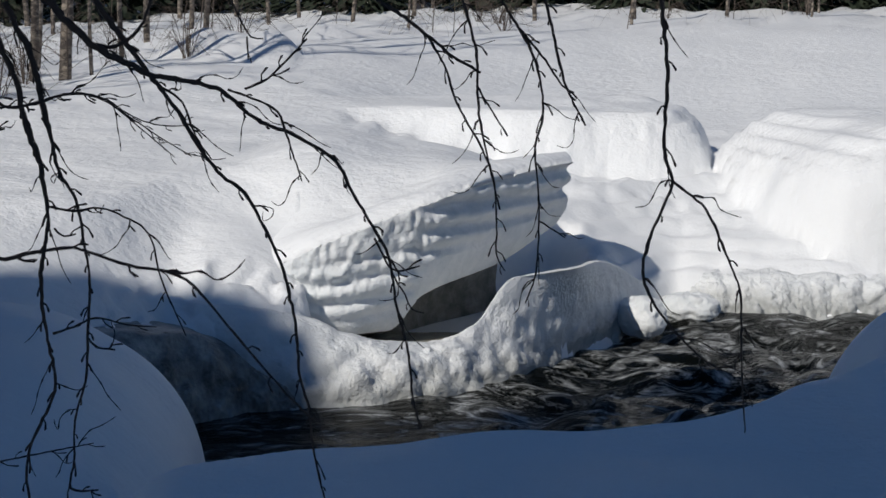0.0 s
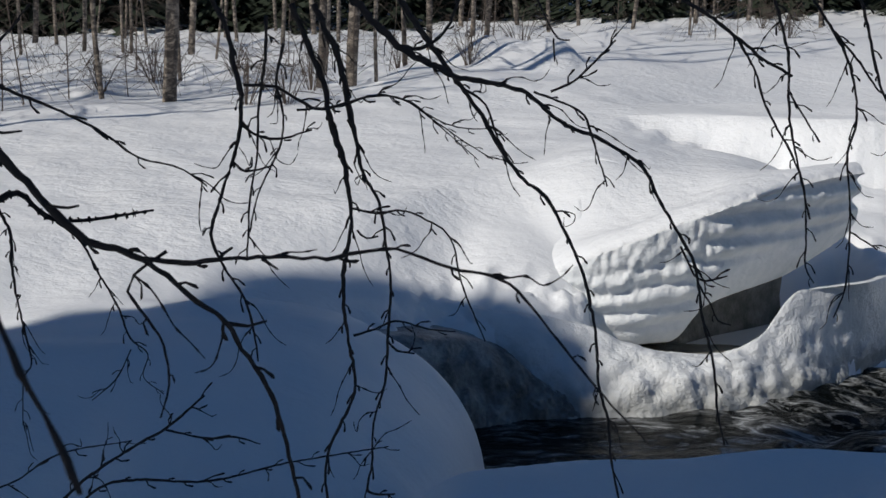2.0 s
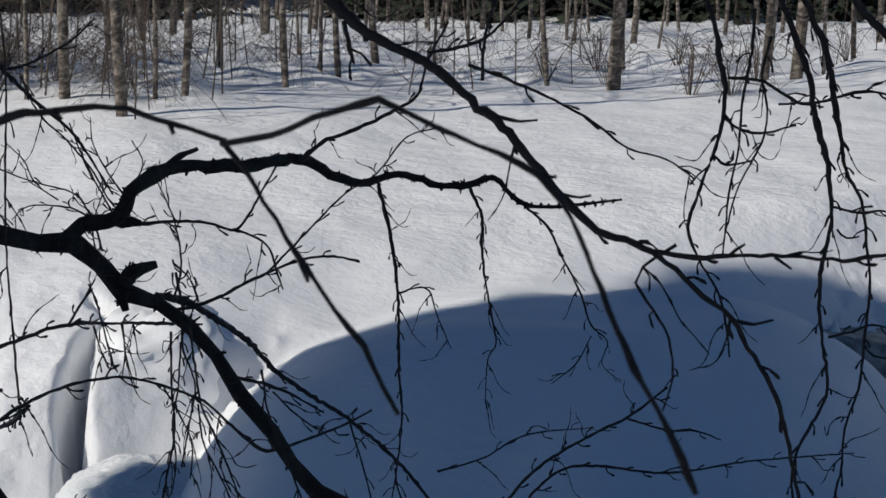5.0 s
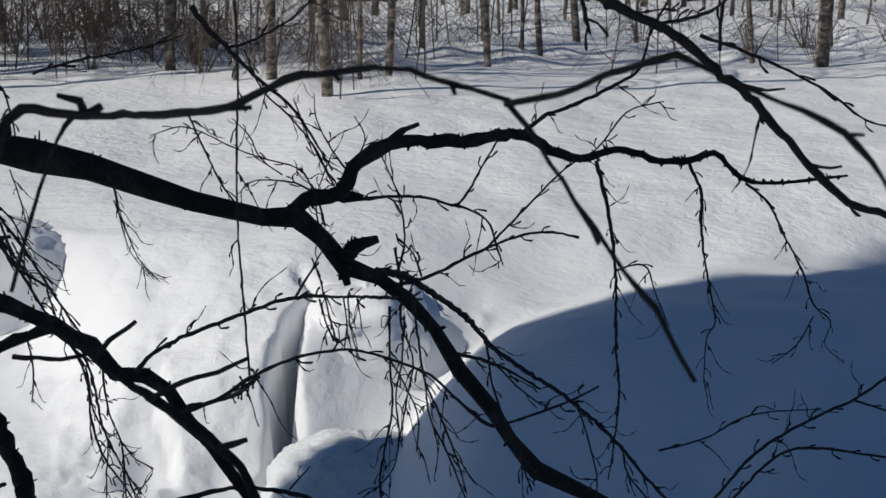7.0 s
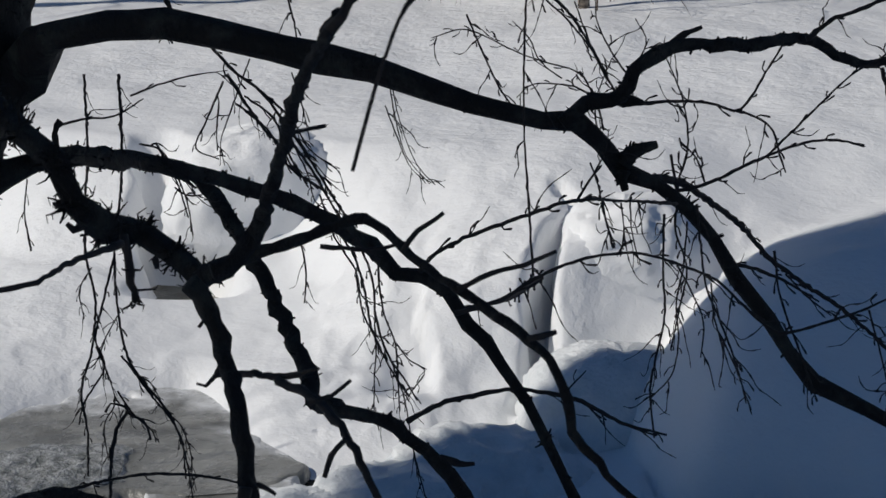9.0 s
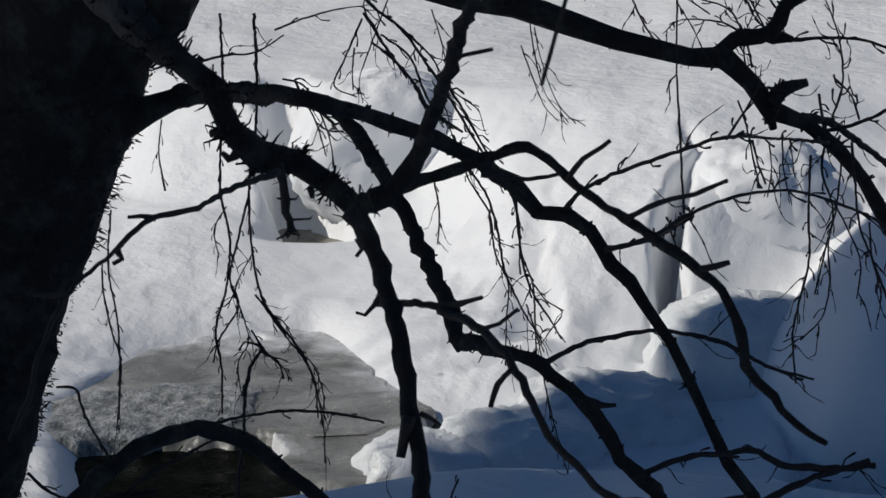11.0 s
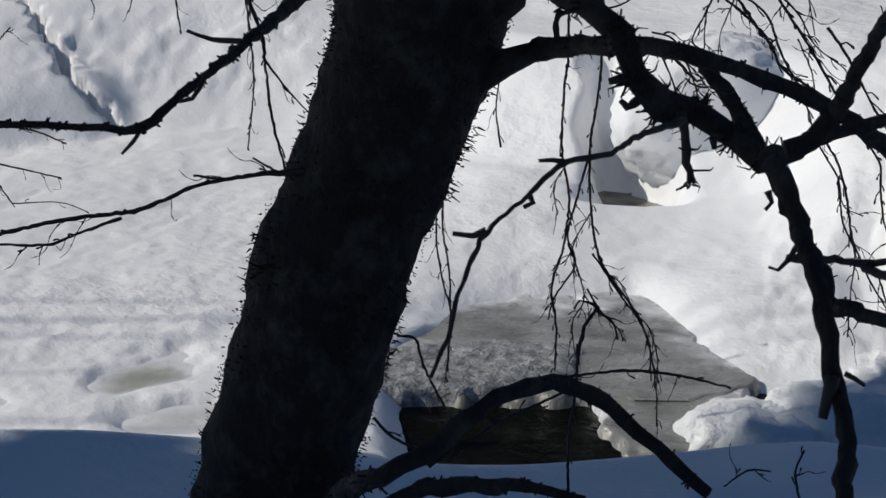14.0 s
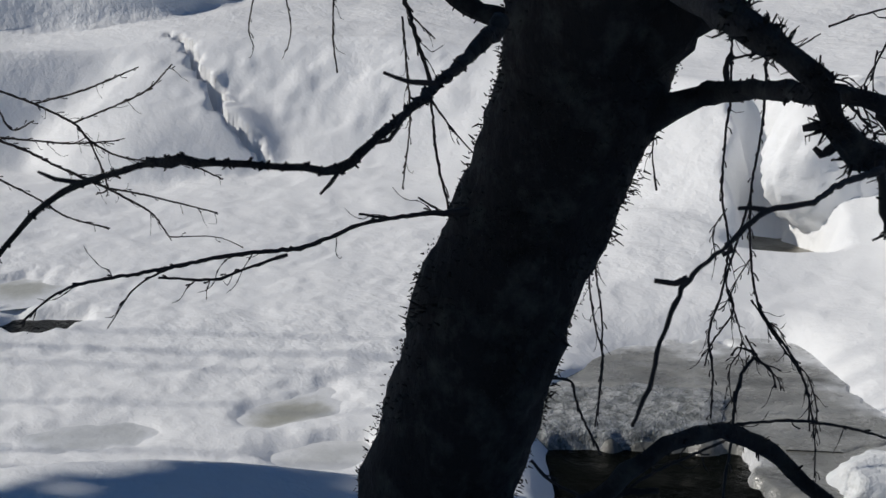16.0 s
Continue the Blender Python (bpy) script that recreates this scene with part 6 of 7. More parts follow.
limb(old_birch, "branch", [(-0.506, 3.562, 1.995, 0.0029), (-0.462, 3.571, 2.008, 0.0024), (-0.417, 3.581, 2.025, 0.0024), (-0.347, 3.586, 2.009, 0.0020), (-0.289, 3.591, 2.003, 0.0010)], spurs=0.06, seed=178)
limb(old_birch, "branch", [(-0.504, 3.601, 2.217, 0.0029), (-0.485, 3.601, 2.199, 0.0024), (-0.459, 3.605, 2.204, 0.0020)], spurs=0.1, seed=179)
limb(old_birch, "branch", [(-0.435, 3.571, 1.986, 0.0024), (-0.414, 3.569, 1.964, 0.0024), (-0.376, 3.572, 1.957, 0.0020)], spurs=0.1, seed=180)
limb(old_birch, "branch", [(-0.557, 3.554, 2.768, 0.0090), (-0.470, 3.569, 2.665, 0.0085), (-0.403, 3.576, 2.601, 0.0080), (-0.345, 3.582, 2.571, 0.0070), (-0.299, 3.586, 2.548, 0.0065), (-0.229, 3.591, 2.535, 0.0055), (-0.158, 3.595, 2.519, 0.0050), (-0.110, 3.596, 2.483, 0.0045), (-0.074, 3.595, 2.453, 0.0045), (0.010, 3.594, 2.418, 0.0040), (0.083, 3.590, 2.376, 0.0040), (0.113, 3.586, 2.340, 0.0035), (0.131, 3.580, 2.298, 0.0035), (0.168, 3.572, 2.238, 0.0035), (0.204, 3.561, 2.178, 0.0035), (0.216, 3.553, 2.130, 0.0030), (0.227, 3.540, 2.057, 0.0030), (0.251, 3.519, 1.964, 0.0030), (0.261, 3.496, 1.869, 0.0025), (0.276, 3.478, 1.803, 0.0020)], spurs=0.06, seed=181)
limb(old_birch, "branch", [(-0.470, 3.750, 2.772, 0.0073), (-0.413, 3.758, 2.675, 0.0068), (-0.342, 3.764, 2.577, 0.0057), (-0.305, 3.766, 2.527, 0.0053), (-0.268, 3.766, 2.477, 0.0048), (-0.232, 3.765, 2.421, 0.0048), (-0.207, 3.763, 2.377, 0.0042), (-0.157, 3.760, 2.314, 0.0042), (-0.107, 3.758, 2.276, 0.0042), (-0.070, 3.751, 2.213, 0.0037), (-0.044, 3.745, 2.162, 0.0037), (-0.018, 3.735, 2.099, 0.0037), (-0.006, 3.726, 2.050, 0.0036), (0.007, 3.715, 1.986, 0.0031), (0.013, 3.702, 1.925, 0.0032), (0.019, 3.688, 1.863, 0.0032), (0.038, 3.673, 1.801, 0.0032), (0.050, 3.646, 1.704, 0.0026), (0.076, 3.614, 1.596, 0.0021)], spurs=0.06, seed=182)
limb(old_birch, "twig", [(-0.095, 3.538, 2.520, 0.0029), (-0.048, 3.541, 2.541, 0.0025), (-0.012, 3.543, 2.576, 0.0025), (0.035, 3.545, 2.626, 0.0020)], spurs=0.05, seed=183)
limb(old_birch, "twig", [(-0.130, 3.537, 2.519, 0.0029), (-0.037, 3.538, 2.482, 0.0025), (-0.013, 3.535, 2.440, 0.0025), (0.005, 3.531, 2.388, 0.0020), (0.024, 3.525, 2.328, 0.0015)], spurs=0.06, seed=184)
limb(old_birch, "twig", [(-0.305, 3.765, 2.521, 0.0031), (-0.244, 3.768, 2.477, 0.0026), (-0.214, 3.765, 2.402, 0.0021), (-0.180, 3.762, 2.351, 0.0016)], spurs=0.06, seed=185)
limb(old_birch, "twig", [(-0.660, 3.752, 2.461, 0.0027), (-0.565, 3.769, 2.470, 0.0027), (-0.492, 3.782, 2.494, 0.0027), (-0.418, 3.791, 2.482, 0.0021), (-0.357, 3.796, 2.443, 0.0016), (-0.295, 3.800, 2.423, 0.0016), (-0.233, 3.805, 2.422, 0.0011)], spurs=0.05, seed=186)
limb(old_birch, "twig", [(-0.413, 3.791, 2.478, 0.0016), (-0.320, 3.797, 2.412, 0.0016), (-0.226, 3.800, 2.353, 0.0011)], spurs=0.05, seed=187)
limb(old_birch, "twig", [(0.180, 3.586, 2.198, 0.0025), (0.217, 3.574, 2.133, 0.0025), (0.253, 3.572, 2.133, 0.0025), (0.278, 3.571, 2.140, 0.0015)], spurs=0.06, seed=188)
limb(old_birch, "twig", [(0.216, 3.573, 2.127, 0.0026), (0.246, 3.563, 2.078, 0.0020), (0.259, 3.556, 2.048, 0.0020), (0.287, 3.553, 2.040, 0.0015)], spurs=0.06, seed=189)
limb(old_birch, "twig", [(-0.133, 3.621, 2.716, 0.0025), (-0.104, 3.622, 2.657, 0.0020), (-0.085, 3.623, 2.627, 0.0020), (-0.059, 3.623, 2.623, 0.0016)], spurs=0.06, seed=190)
limb(old_birch, "twig", [(-0.093, 3.622, 2.627, 0.0020), (-0.090, 3.621, 2.578, 0.0016)], spurs=0.06, seed=191)
limb(old_birch, "branch", [(-0.428, 3.594, 2.609, 0.0046), (-0.370, 3.601, 2.604, 0.0040), (-0.322, 3.607, 2.637, 0.0035), (-0.289, 3.611, 2.708, 0.0030)], spurs=0.08, seed=192)
limb(old_birch, "twig", [(0.139, 4.024, 2.745, 0.0056), (0.233, 4.020, 2.687, 0.0044), (0.274, 4.018, 2.661, 0.0044), (0.342, 4.012, 2.608, 0.0039), (0.382, 4.008, 2.575, 0.0039), (0.447, 4.000, 2.538, 0.0028)], spurs=0.06, seed=193)
limb(old_birch, "twig", [(0.321, 4.014, 2.621, 0.0033), (0.363, 4.008, 2.548, 0.0028), (0.384, 4.003, 2.481, 0.0028), (0.418, 3.996, 2.414, 0.0028), (0.451, 3.988, 2.360, 0.0028), (0.480, 3.977, 2.280, 0.0022), (0.487, 3.962, 2.172, 0.0022), (0.487, 3.952, 2.104, 0.0022), (0.507, 3.944, 2.067, 0.0016)], spurs=0.06, seed=194)
limb(old_birch, "twig", [(0.394, 4.009, 2.736, 0.0039), (0.422, 4.006, 2.642, 0.0033), (0.436, 4.003, 2.576, 0.0033), (0.444, 3.995, 2.441, 0.0028), (0.469, 3.982, 2.320, 0.0022), (0.495, 3.967, 2.212, 0.0022)], spurs=0.06, seed=195)
limb(old_birch, "twig", [(0.437, 4.000, 2.508, 0.0028), (0.478, 3.991, 2.442, 0.0022), (0.512, 3.983, 2.388, 0.0022)], spurs=0.07, seed=196)
limb(old_birch, "twig", [(0.497, 4.199, 2.739, 0.0041), (0.569, 4.190, 2.627, 0.0035), (0.598, 4.184, 2.571, 0.0035), (0.620, 4.178, 2.487, 0.0029), (0.622, 4.173, 2.416, 0.0029), (0.604, 4.170, 2.344, 0.0029), (0.613, 4.158, 2.245, 0.0023), (0.615, 4.149, 2.174, 0.0023), (0.608, 4.129, 2.033, 0.0023), (0.581, 4.119, 1.955, 0.0017)], spurs=0.06, seed=197)
limb(old_birch, "twig", [(0.616, 4.147, 2.160, 0.0023), (0.651, 4.139, 2.140, 0.0023), (0.680, 4.132, 2.120, 0.0017)], spurs=0.1, seed=198)
limb(old_birch, "twig", [(0.616, 4.184, 2.740, 0.0041), (0.646, 4.179, 2.628, 0.0035), (0.662, 4.174, 2.558, 0.0035), (0.684, 4.168, 2.488, 0.0029), (0.729, 4.155, 2.401, 0.0023)], spurs=0.06, seed=199)
limb(old_birch, "twig", [(0.562, 4.191, 2.641, 0.0029), (0.626, 4.180, 2.564, 0.0029), (0.670, 4.171, 2.501, 0.0023), (0.700, 4.165, 2.483, 0.0023)], spurs=0.07, seed=200)
limb(old_birch, "twig", [(0.739, 3.349, 2.736, 0.0047), (0.753, 3.345, 2.623, 0.0038), (0.759, 3.341, 2.545, 0.0038), (0.753, 3.336, 2.454, 0.0033), (0.757, 3.331, 2.397, 0.0033), (0.771, 3.323, 2.353, 0.0033), (0.751, 3.321, 2.296, 0.0028), (0.727, 3.318, 2.238, 0.0029), (0.713, 3.310, 2.170, 0.0029), (0.732, 3.297, 2.114, 0.0029), (0.771, 3.277, 2.060, 0.0024), (0.824, 3.253, 2.007, 0.0019), (0.867, 3.236, 1.981, 0.0019)], spurs=0.09, seed=201)
limb(old_birch, "twig", [(0.768, 3.324, 2.355, 0.0033), (0.809, 3.311, 2.325, 0.0028), (0.837, 3.301, 2.298, 0.0029), (0.863, 3.286, 2.243, 0.0029), (0.880, 3.275, 2.199, 0.0023), (0.901, 3.260, 2.144, 0.0023), (0.903, 3.249, 2.088, 0.0024), (0.903, 3.220, 1.956, 0.0019), (0.907, 3.196, 1.867, 0.0014)], spurs=0.09, seed=202)
limb(old_birch, "twig", [(-3.035, 3.046, 2.268, 0.0040), (-2.998, 3.082, 2.206, 0.0040), (-2.952, 3.127, 2.154, 0.0040), (-2.918, 3.158, 2.091, 0.0035), (-2.889, 3.185, 2.033, 0.0035), (-2.856, 3.215, 1.960, 0.0035), (-2.825, 3.241, 1.887, 0.0030), (-2.785, 3.277, 1.798, 0.0030), (-2.743, 3.312, 1.723, 0.0030), (-2.739, 3.315, 1.664, 0.0030), (-2.729, 3.323, 1.574, 0.0024), (-2.709, 3.340, 1.499, 0.0024), (-2.705, 3.344, 1.423, 0.0025), (-2.701, 3.346, 1.315, 0.0019)], spurs=0.035, seed=203)
limb(old_birch, "twig", [(-2.952, 3.127, 2.154, 0.0024), (-2.928, 3.150, 2.125, 0.0024), (-2.894, 3.181, 2.075, 0.0024), (-2.864, 3.208, 2.003, 0.0018), (-2.814, 3.252, 1.951, 0.0018)], spurs=0.035, seed=204)
limb(old_birch, "twig", [(-2.895, 3.180, 2.019, 0.0024), (-2.871, 3.202, 1.947, 0.0018), (-2.858, 3.214, 1.874, 0.0018), (-2.837, 3.232, 1.851, 0.0012)], spurs=0.035, seed=205)
limb(old_birch, "twig", [(-2.709, 3.340, 1.499, 0.0024), (-2.681, 3.362, 1.452, 0.0018), (-2.650, 3.387, 1.420, 0.0018), (-2.671, 3.370, 1.375, 0.0018), (-2.695, 3.351, 1.331, 0.0012)], spurs=0.035, seed=206)
limb(old_birch, "twig", [(-2.693, 2.450, 2.232, 0.0020), (-2.647, 2.500, 2.256, 0.0020), (-2.599, 2.548, 2.271, 0.0015), (-2.555, 2.592, 2.278, 0.0010)], spurs=0.05, seed=207)
limb(old_birch, "twig", [(-2.763, 2.535, 2.116, 0.0020), (-2.732, 2.568, 2.100, 0.0020), (-2.710, 2.592, 2.038, 0.0020), (-2.696, 2.606, 1.976, 0.0015), (-2.694, 2.608, 1.921, 0.0015)], spurs=0.04, seed=208)
limb(old_birch, "twig", [(-2.715, 2.586, 2.020, 0.0020), (-2.699, 2.603, 2.001, 0.0020), (-2.676, 2.626, 2.001, 0.0015)], spurs=0.05, seed=209)
limb(old_birch, "branch", [(-3.484, 3.271, 2.488, 0.0089), (-3.457, 3.298, 2.397, 0.0084), (-3.440, 3.316, 2.330, 0.0077), (-3.421, 3.335, 2.280, 0.0077)], spurs=0.06, seed=210)
limb(old_birch, "twig", [(-3.020, 3.237, 2.483, 0.0035), (-2.996, 3.257, 2.413, 0.0029), (-2.977, 3.275, 2.357, 0.0029), (-2.966, 3.285, 2.286, 0.0024), (-2.963, 3.287, 2.243, 0.0018)], spurs=0.04, seed=211)
limb(old_birch, "twig", [(-3.053, 3.206, 2.218, 0.0018), (-3.094, 3.167, 2.077, 0.0018), (-3.112, 3.151, 2.006, 0.0012), (-3.106, 3.156, 1.948, 0.0012)], spurs=0.05, seed=212)
limb(old_birch, "twig", [(-2.382, 3.438, 2.486, 0.0022), (-2.348, 3.460, 2.392, 0.0023), (-2.291, 3.495, 2.324, 0.0023), (-2.245, 3.523, 2.257, 0.0023), (-2.210, 3.544, 2.181, 0.0017), (-2.187, 3.557, 2.153, 0.0017)], spurs=0.04, seed=213)
limb(old_birch, "twig", [(-2.428, 3.266, 2.350, 0.0022), (-2.396, 3.288, 2.258, 0.0022), (-2.365, 3.310, 2.178, 0.0022), (-2.333, 3.331, 2.123, 0.0016)], spurs=0.04, seed=214)
limb(old_birch, "twig", [(-2.068, 3.224, 2.041, 0.0021), (-2.052, 3.234, 1.989, 0.0021), (-2.036, 3.243, 1.912, 0.0021), (-2.022, 3.251, 1.847, 0.0021)], spurs=0.04, seed=215)
limb(old_birch, "twig", [(-2.008, 3.259, 1.951, 0.0021), (-2.002, 3.263, 1.887, 0.0015), (-2.008, 3.259, 1.828, 0.0015)], spurs=0.04, seed=216)
limb(old_birch, "twig", [(-4.151, 3.626, 1.186, 0.0023), (-4.109, 3.634, 1.097, 0.0023), (-4.078, 3.628, 1.009, 0.0022), (-4.088, 3.586, 0.939, 0.0022), (-4.057, 3.567, 0.834, 0.0015)], spurs=0.03, seed=217)
limb(old_birch, "twig", [(-4.079, 3.643, 1.044, 0.0030), (-4.032, 3.659, 0.973, 0.0031), (-3.980, 3.686, 0.920, 0.0023), (-3.959, 3.690, 0.885, 0.0023)], spurs=0.03, seed=218)
limb(old_birch, "twig", [(-4.050, 3.694, 1.096, 0.0023), (-4.012, 3.720, 1.069, 0.0023), (-3.973, 3.732, 1.008, 0.0015)], spurs=0.03, seed=219)
limb(old_birch, "twig", [(-4.196, 3.668, 1.437, 0.0023), (-4.214, 3.626, 1.366, 0.0023), (-4.190, 3.619, 1.276, 0.0015)], spurs=0.03, seed=220)
limb(old_birch, "twig", [(-4.113, 3.705, 1.292, 0.0023), (-4.132, 3.660, 1.221, 0.0023), (-4.144, 3.612, 1.133, 0.0023), (-4.170, 3.578, 1.116, 0.0015)], spurs=0.03, seed=221)
limb(old_birch, "twig", [(-3.936, 3.745, 0.954, 0.0022), (-3.908, 3.756, 0.920, 0.0023), (-3.868, 3.753, 0.833, 0.0023), (-3.845, 3.724, 0.730, 0.0015)], spurs=0.03, seed=222)
limb(old_birch, "twig", [(-5.166, 3.905, 1.055, 0.0035), (-5.140, 3.883, 0.927, 0.0035), (-5.093, 3.875, 0.781, 0.0036), (-5.050, 3.871, 0.667, 0.0036), (-5.008, 3.796, 0.432, 0.0026)], spurs=0.05, seed=223)
limb(old_birch, "twig", [(-3.580, 4.091, 1.675, 0.0029), (-3.543, 4.119, 1.532, 0.0029), (-3.493, 4.158, 1.425, 0.0029), (-3.476, 4.170, 1.334, 0.0022), (-3.427, 4.207, 1.302, 0.0022)], spurs=0.05, seed=224)
limb(old_birch, "twig", [(-3.492, 4.158, 1.407, 0.0029), (-3.475, 4.171, 1.278, 0.0029), (-3.444, 4.194, 1.186, 0.0030), (-3.449, 4.191, 1.055, 0.0023), (-3.453, 4.189, 0.901, 0.0023)], spurs=0.04, seed=225)
limb(old_birch, "twig", [(-3.089, 3.820, 1.262, 0.0027), (-3.059, 3.841, 1.144, 0.0021), (-3.043, 3.853, 1.007, 0.0021), (-3.018, 3.870, 0.871, 0.0021), (-2.987, 3.891, 0.731, 0.0014)], spurs=0.04, seed=226)
limb(old_birch, "twig", [(-3.408, 4.220, 1.958, 0.0022), (-3.377, 4.242, 1.854, 0.0022), (-3.348, 4.263, 1.767, 0.0015), (-3.311, 4.288, 1.716, 0.0015)], spurs=0.05, seed=227)
limb(old_birch, "twig", [(-3.581, 3.713, 2.011, 0.0034), (-3.532, 3.756, 1.960, 0.0035), (-3.480, 3.799, 1.878, 0.0035), (-3.453, 3.821, 1.811, 0.0027), (-3.395, 3.867, 1.745, 0.0021)], spurs=0.05, seed=228)
limb(old_birch, "twig", [(-3.618, 3.681, 1.995, 0.0027), (-3.624, 3.675, 1.928, 0.0021), (-3.623, 3.675, 1.870, 0.0021)], spurs=0.05, seed=229)


# ---------------------------------------------------------------- the forest behind
def far_birch(h, r, lean, seed):
    rng = np.random.RandomState(seed)
    tree = tagged(new("birch_tree"), "slender pale birch standing in the snow", "tree", group="birches at the forest edge")
    pts = [(lean * s * s * h + 0.03 * rng.randn(), 0.03 * rng.randn(), -0.3 + s * (h + 0.3), r * (1.15 - 0.9 * s)) for s in np.linspace(0, 1, 7)]
    t = Tubes()
    path = spline(pts, 0.25)
    t.tube(path, 9, 0.12, rng)
    part("trunk", t.mesh("trunk", BIRCH), tree)
    t = Tubes()
    for _ in range(20):
        i = rng.randint(int(len(path) * 0.3), len(path) - 1)
        a, n = rng.uniform(0, 6.28), rng.uniform(0.5, 1.5)
        p = path[i, :3]
        out = np.array([math.cos(a), math.sin(a), 0])
        t.tube(spline([(*p, 0.014), (*(p + out * n * 0.5 + (0, 0, 0.3 * n)), 0.009), (*(p + out * n), 0.003)], 0.2), 4)
    part("crown", t.mesh("crown", BRUSH), tree)
    return tree


def shrub(size, seed):
    rng = np.random.RandomState(seed)
    bush = tagged(new("bush"), "bare brown thicket of thin twigs in the snow", "shrub", group="bare bushes")
    t = Tubes()
    for _ in range(15):
        a, n = rng.uniform(0, 6.28), size * rng.uniform(0.5, 1.0)
        out = np.array([math.cos(a), math.sin(a), 0]) * rng.uniform(0.2, 0.8)
        tip = out * n * 1.6 + (0, 0, n * rng.uniform(0.1, 0.7))
        mid = out * n * 0.6 + (0, 0, n * rng.uniform(0.4, 0.7)) + rng.randn(3) * 0.08 * size
        path = spline([(0, 0, -0.1, 0.005), (*mid, 0.004), (*tip, 0.0018)], 0.1)
        t.tube(path, 4)
        for _ in range(4):
            i = rng.randint(2, len(path))
            p = path[i, :3]
            t.tube([(*p, 0.003), (*(p + (tip - mid) * 0.4 + rng.randn(3) * 0.15 * size), 0.0015)], 3)
    part("brushwood", t.mesh("brushwood", BRUSH), bush)
    return bush


def sapling(h, seed):
    """A thin young birch whose fine twigs bend down to the snow."""
    rng = np.random.RandomState(seed)
    tree = tagged(new("birch_sapling"), "thin bare birch sapling with drooping twigs", "sapling", group="saplings at the forest edge")
    t = Tubes()
    stem = spline([(0, 0, -0.2, 0.009), (0.12 * rng.randn(), 0.12 * rng.randn(), h * 0.5, 0.007), (0.4 * rng.randn(), 0.4 * rng.randn(), h, 0.003)], 0.1)
    t.tube(stem, 6)
    part("stem", t.mesh("stem", BRUSH), tree)
    t = Tubes()
    for _ in range(30):
        i = rng.randint(3, len(stem))
        a, n = rng.uniform(0, 6.28), rng.uniform(0.3, 0.9)
        out = np.array([math.cos(a), math.sin(a), 0])
        p = stem[i, :3]
        path = spline([(*p, 0.0035), (*(p + out * n * 0.45 + (0, 0, 0.22 * n)), 0.0028), (*(p + out * n * 0.95 - (0, 0, 0.05)), 0.002), (*(p + out * n * 1.25 - (0, 0, 0.5 * n)), 0.0012)], 0.07)
        t.tube(path, 3)
        for _ in range(3):
            q = path[rng.randint(2, len(path)), :3]
            t.tube([(*q, 0.0025), (*(q + out * 0.06 + rng.randn(3) * 0.06 - (0, 0, 0.12)), 0.0012)], 3)
    part("crown", t.mesh("crown", BRUSH), tree)
    return tree


def spruce(h, seed):
    rng = np.random.RandomState(seed)
    tree = tagged(new("spruce_tree"), "dark green spruce in the shade of the forest", "tree", group="spruces in the forest")
    t = Tubes()
    t.tube([(0, 0, -0.3, 0.12), (0, 0, h, 0.02)], 7)
    part("trunk", t.mesh("trunk", BARK), tree)
    v, f = [], []
    for _ in range(900):
        s = rng.rand() ** 1.3
        z, reach = 0.15 + s * (h - 0.2), (1 - s) * h * 0.26 + 0.1
        a, k = rng.uniform(0, 6.28), rng.uniform(0.25, 1.0)
        p = np.array([math.cos(a) * reach * k, math.sin(a) * reach * k, z - 0.25 * reach * k])
        out = np.array([math.cos(a), math.sin(a), -0.45]) * rng.uniform(0.2, 0.45)
        side = np.array([-math.sin(a), math.cos(a), rng.uniform(-0.4, 0.4)]) * rng.uniform(0.06, 0.16)
        b = len(v)
        v += [p - side, p + side, p + out + side * 0.3, p + out - side * 0.3]
        f.append((b, b + 1, b + 2, b + 3))
    part("crown", mesh_of("crown", v, f, NEEDLE, False), tree)
    return tree


def stand(ob, x, y, turn=0.0, size=1.0):
    ob.location = (x, y, height(x, y))
    ob.rotation_euler = (0, 0, turn)
    ob.scale = (size,) * 3
    return ob


def at_bearing(bear, d):
    return -math.sin(radians(bear)) * d, math.cos(radians(bear)) * d


rng = np.random.RandomState(21)
models = [far_birch(9, 0.048, 0.02, 1), far_birch(8, 0.034, 0.05, 2), far_birch(10, 0.07, 0.04, 3), far_birch(7, 0.022, 0.08, 4)]
used = [False] * 4
edge = lambda b: float(cubic(np.array([float(b)]), BEAR, WOOD_D)[0])


def plant(b, d, k, turn, size=1.0, tilt=0.0):
    x, y = at_bearing(b, d)
    if used[k]:
        ob = copy_thing(models[k], Matrix.Translation((x, y, height(x, y))) @ Matrix.Rotation(turn, 4, "Z") @ Matrix.Rotation(tilt, 4, "X") @ Matrix.Scale(size, 4))
    else:
        used[k], ob = True, stand(models[k], x, y, turn, size)
    return ob


for b, d, k in ((31.4, 14.8, 0), (33.3, 15.8, 0), (29.3, 15.9, 1), (25.7, 17.0, 1), (14.5, 18.0, 2), (24.6, 19, 3), (28.0, 20, 1), (8.3, 20.5, 2), (7.4, 20.0, 3), (9.3, 21, 0), (6.4, 24, 1), (34.4, 16, 3), (36.5, 17, 0), (43.0, 17.6, 2), (42.4, 17.9, 2)):
    plant(b, d, k, b)
for _ in range(130):
    b = rng.uniform(-24, 50)
    plant(b, edge(b) + 0.8 + rng.rand() ** 0.9 * 24, rng.choice([0, 0, 1, 1, 3]), rng.uniform(0, 6.28), rng.uniform(0.8, 1.2), 0.07 * rng.randn())
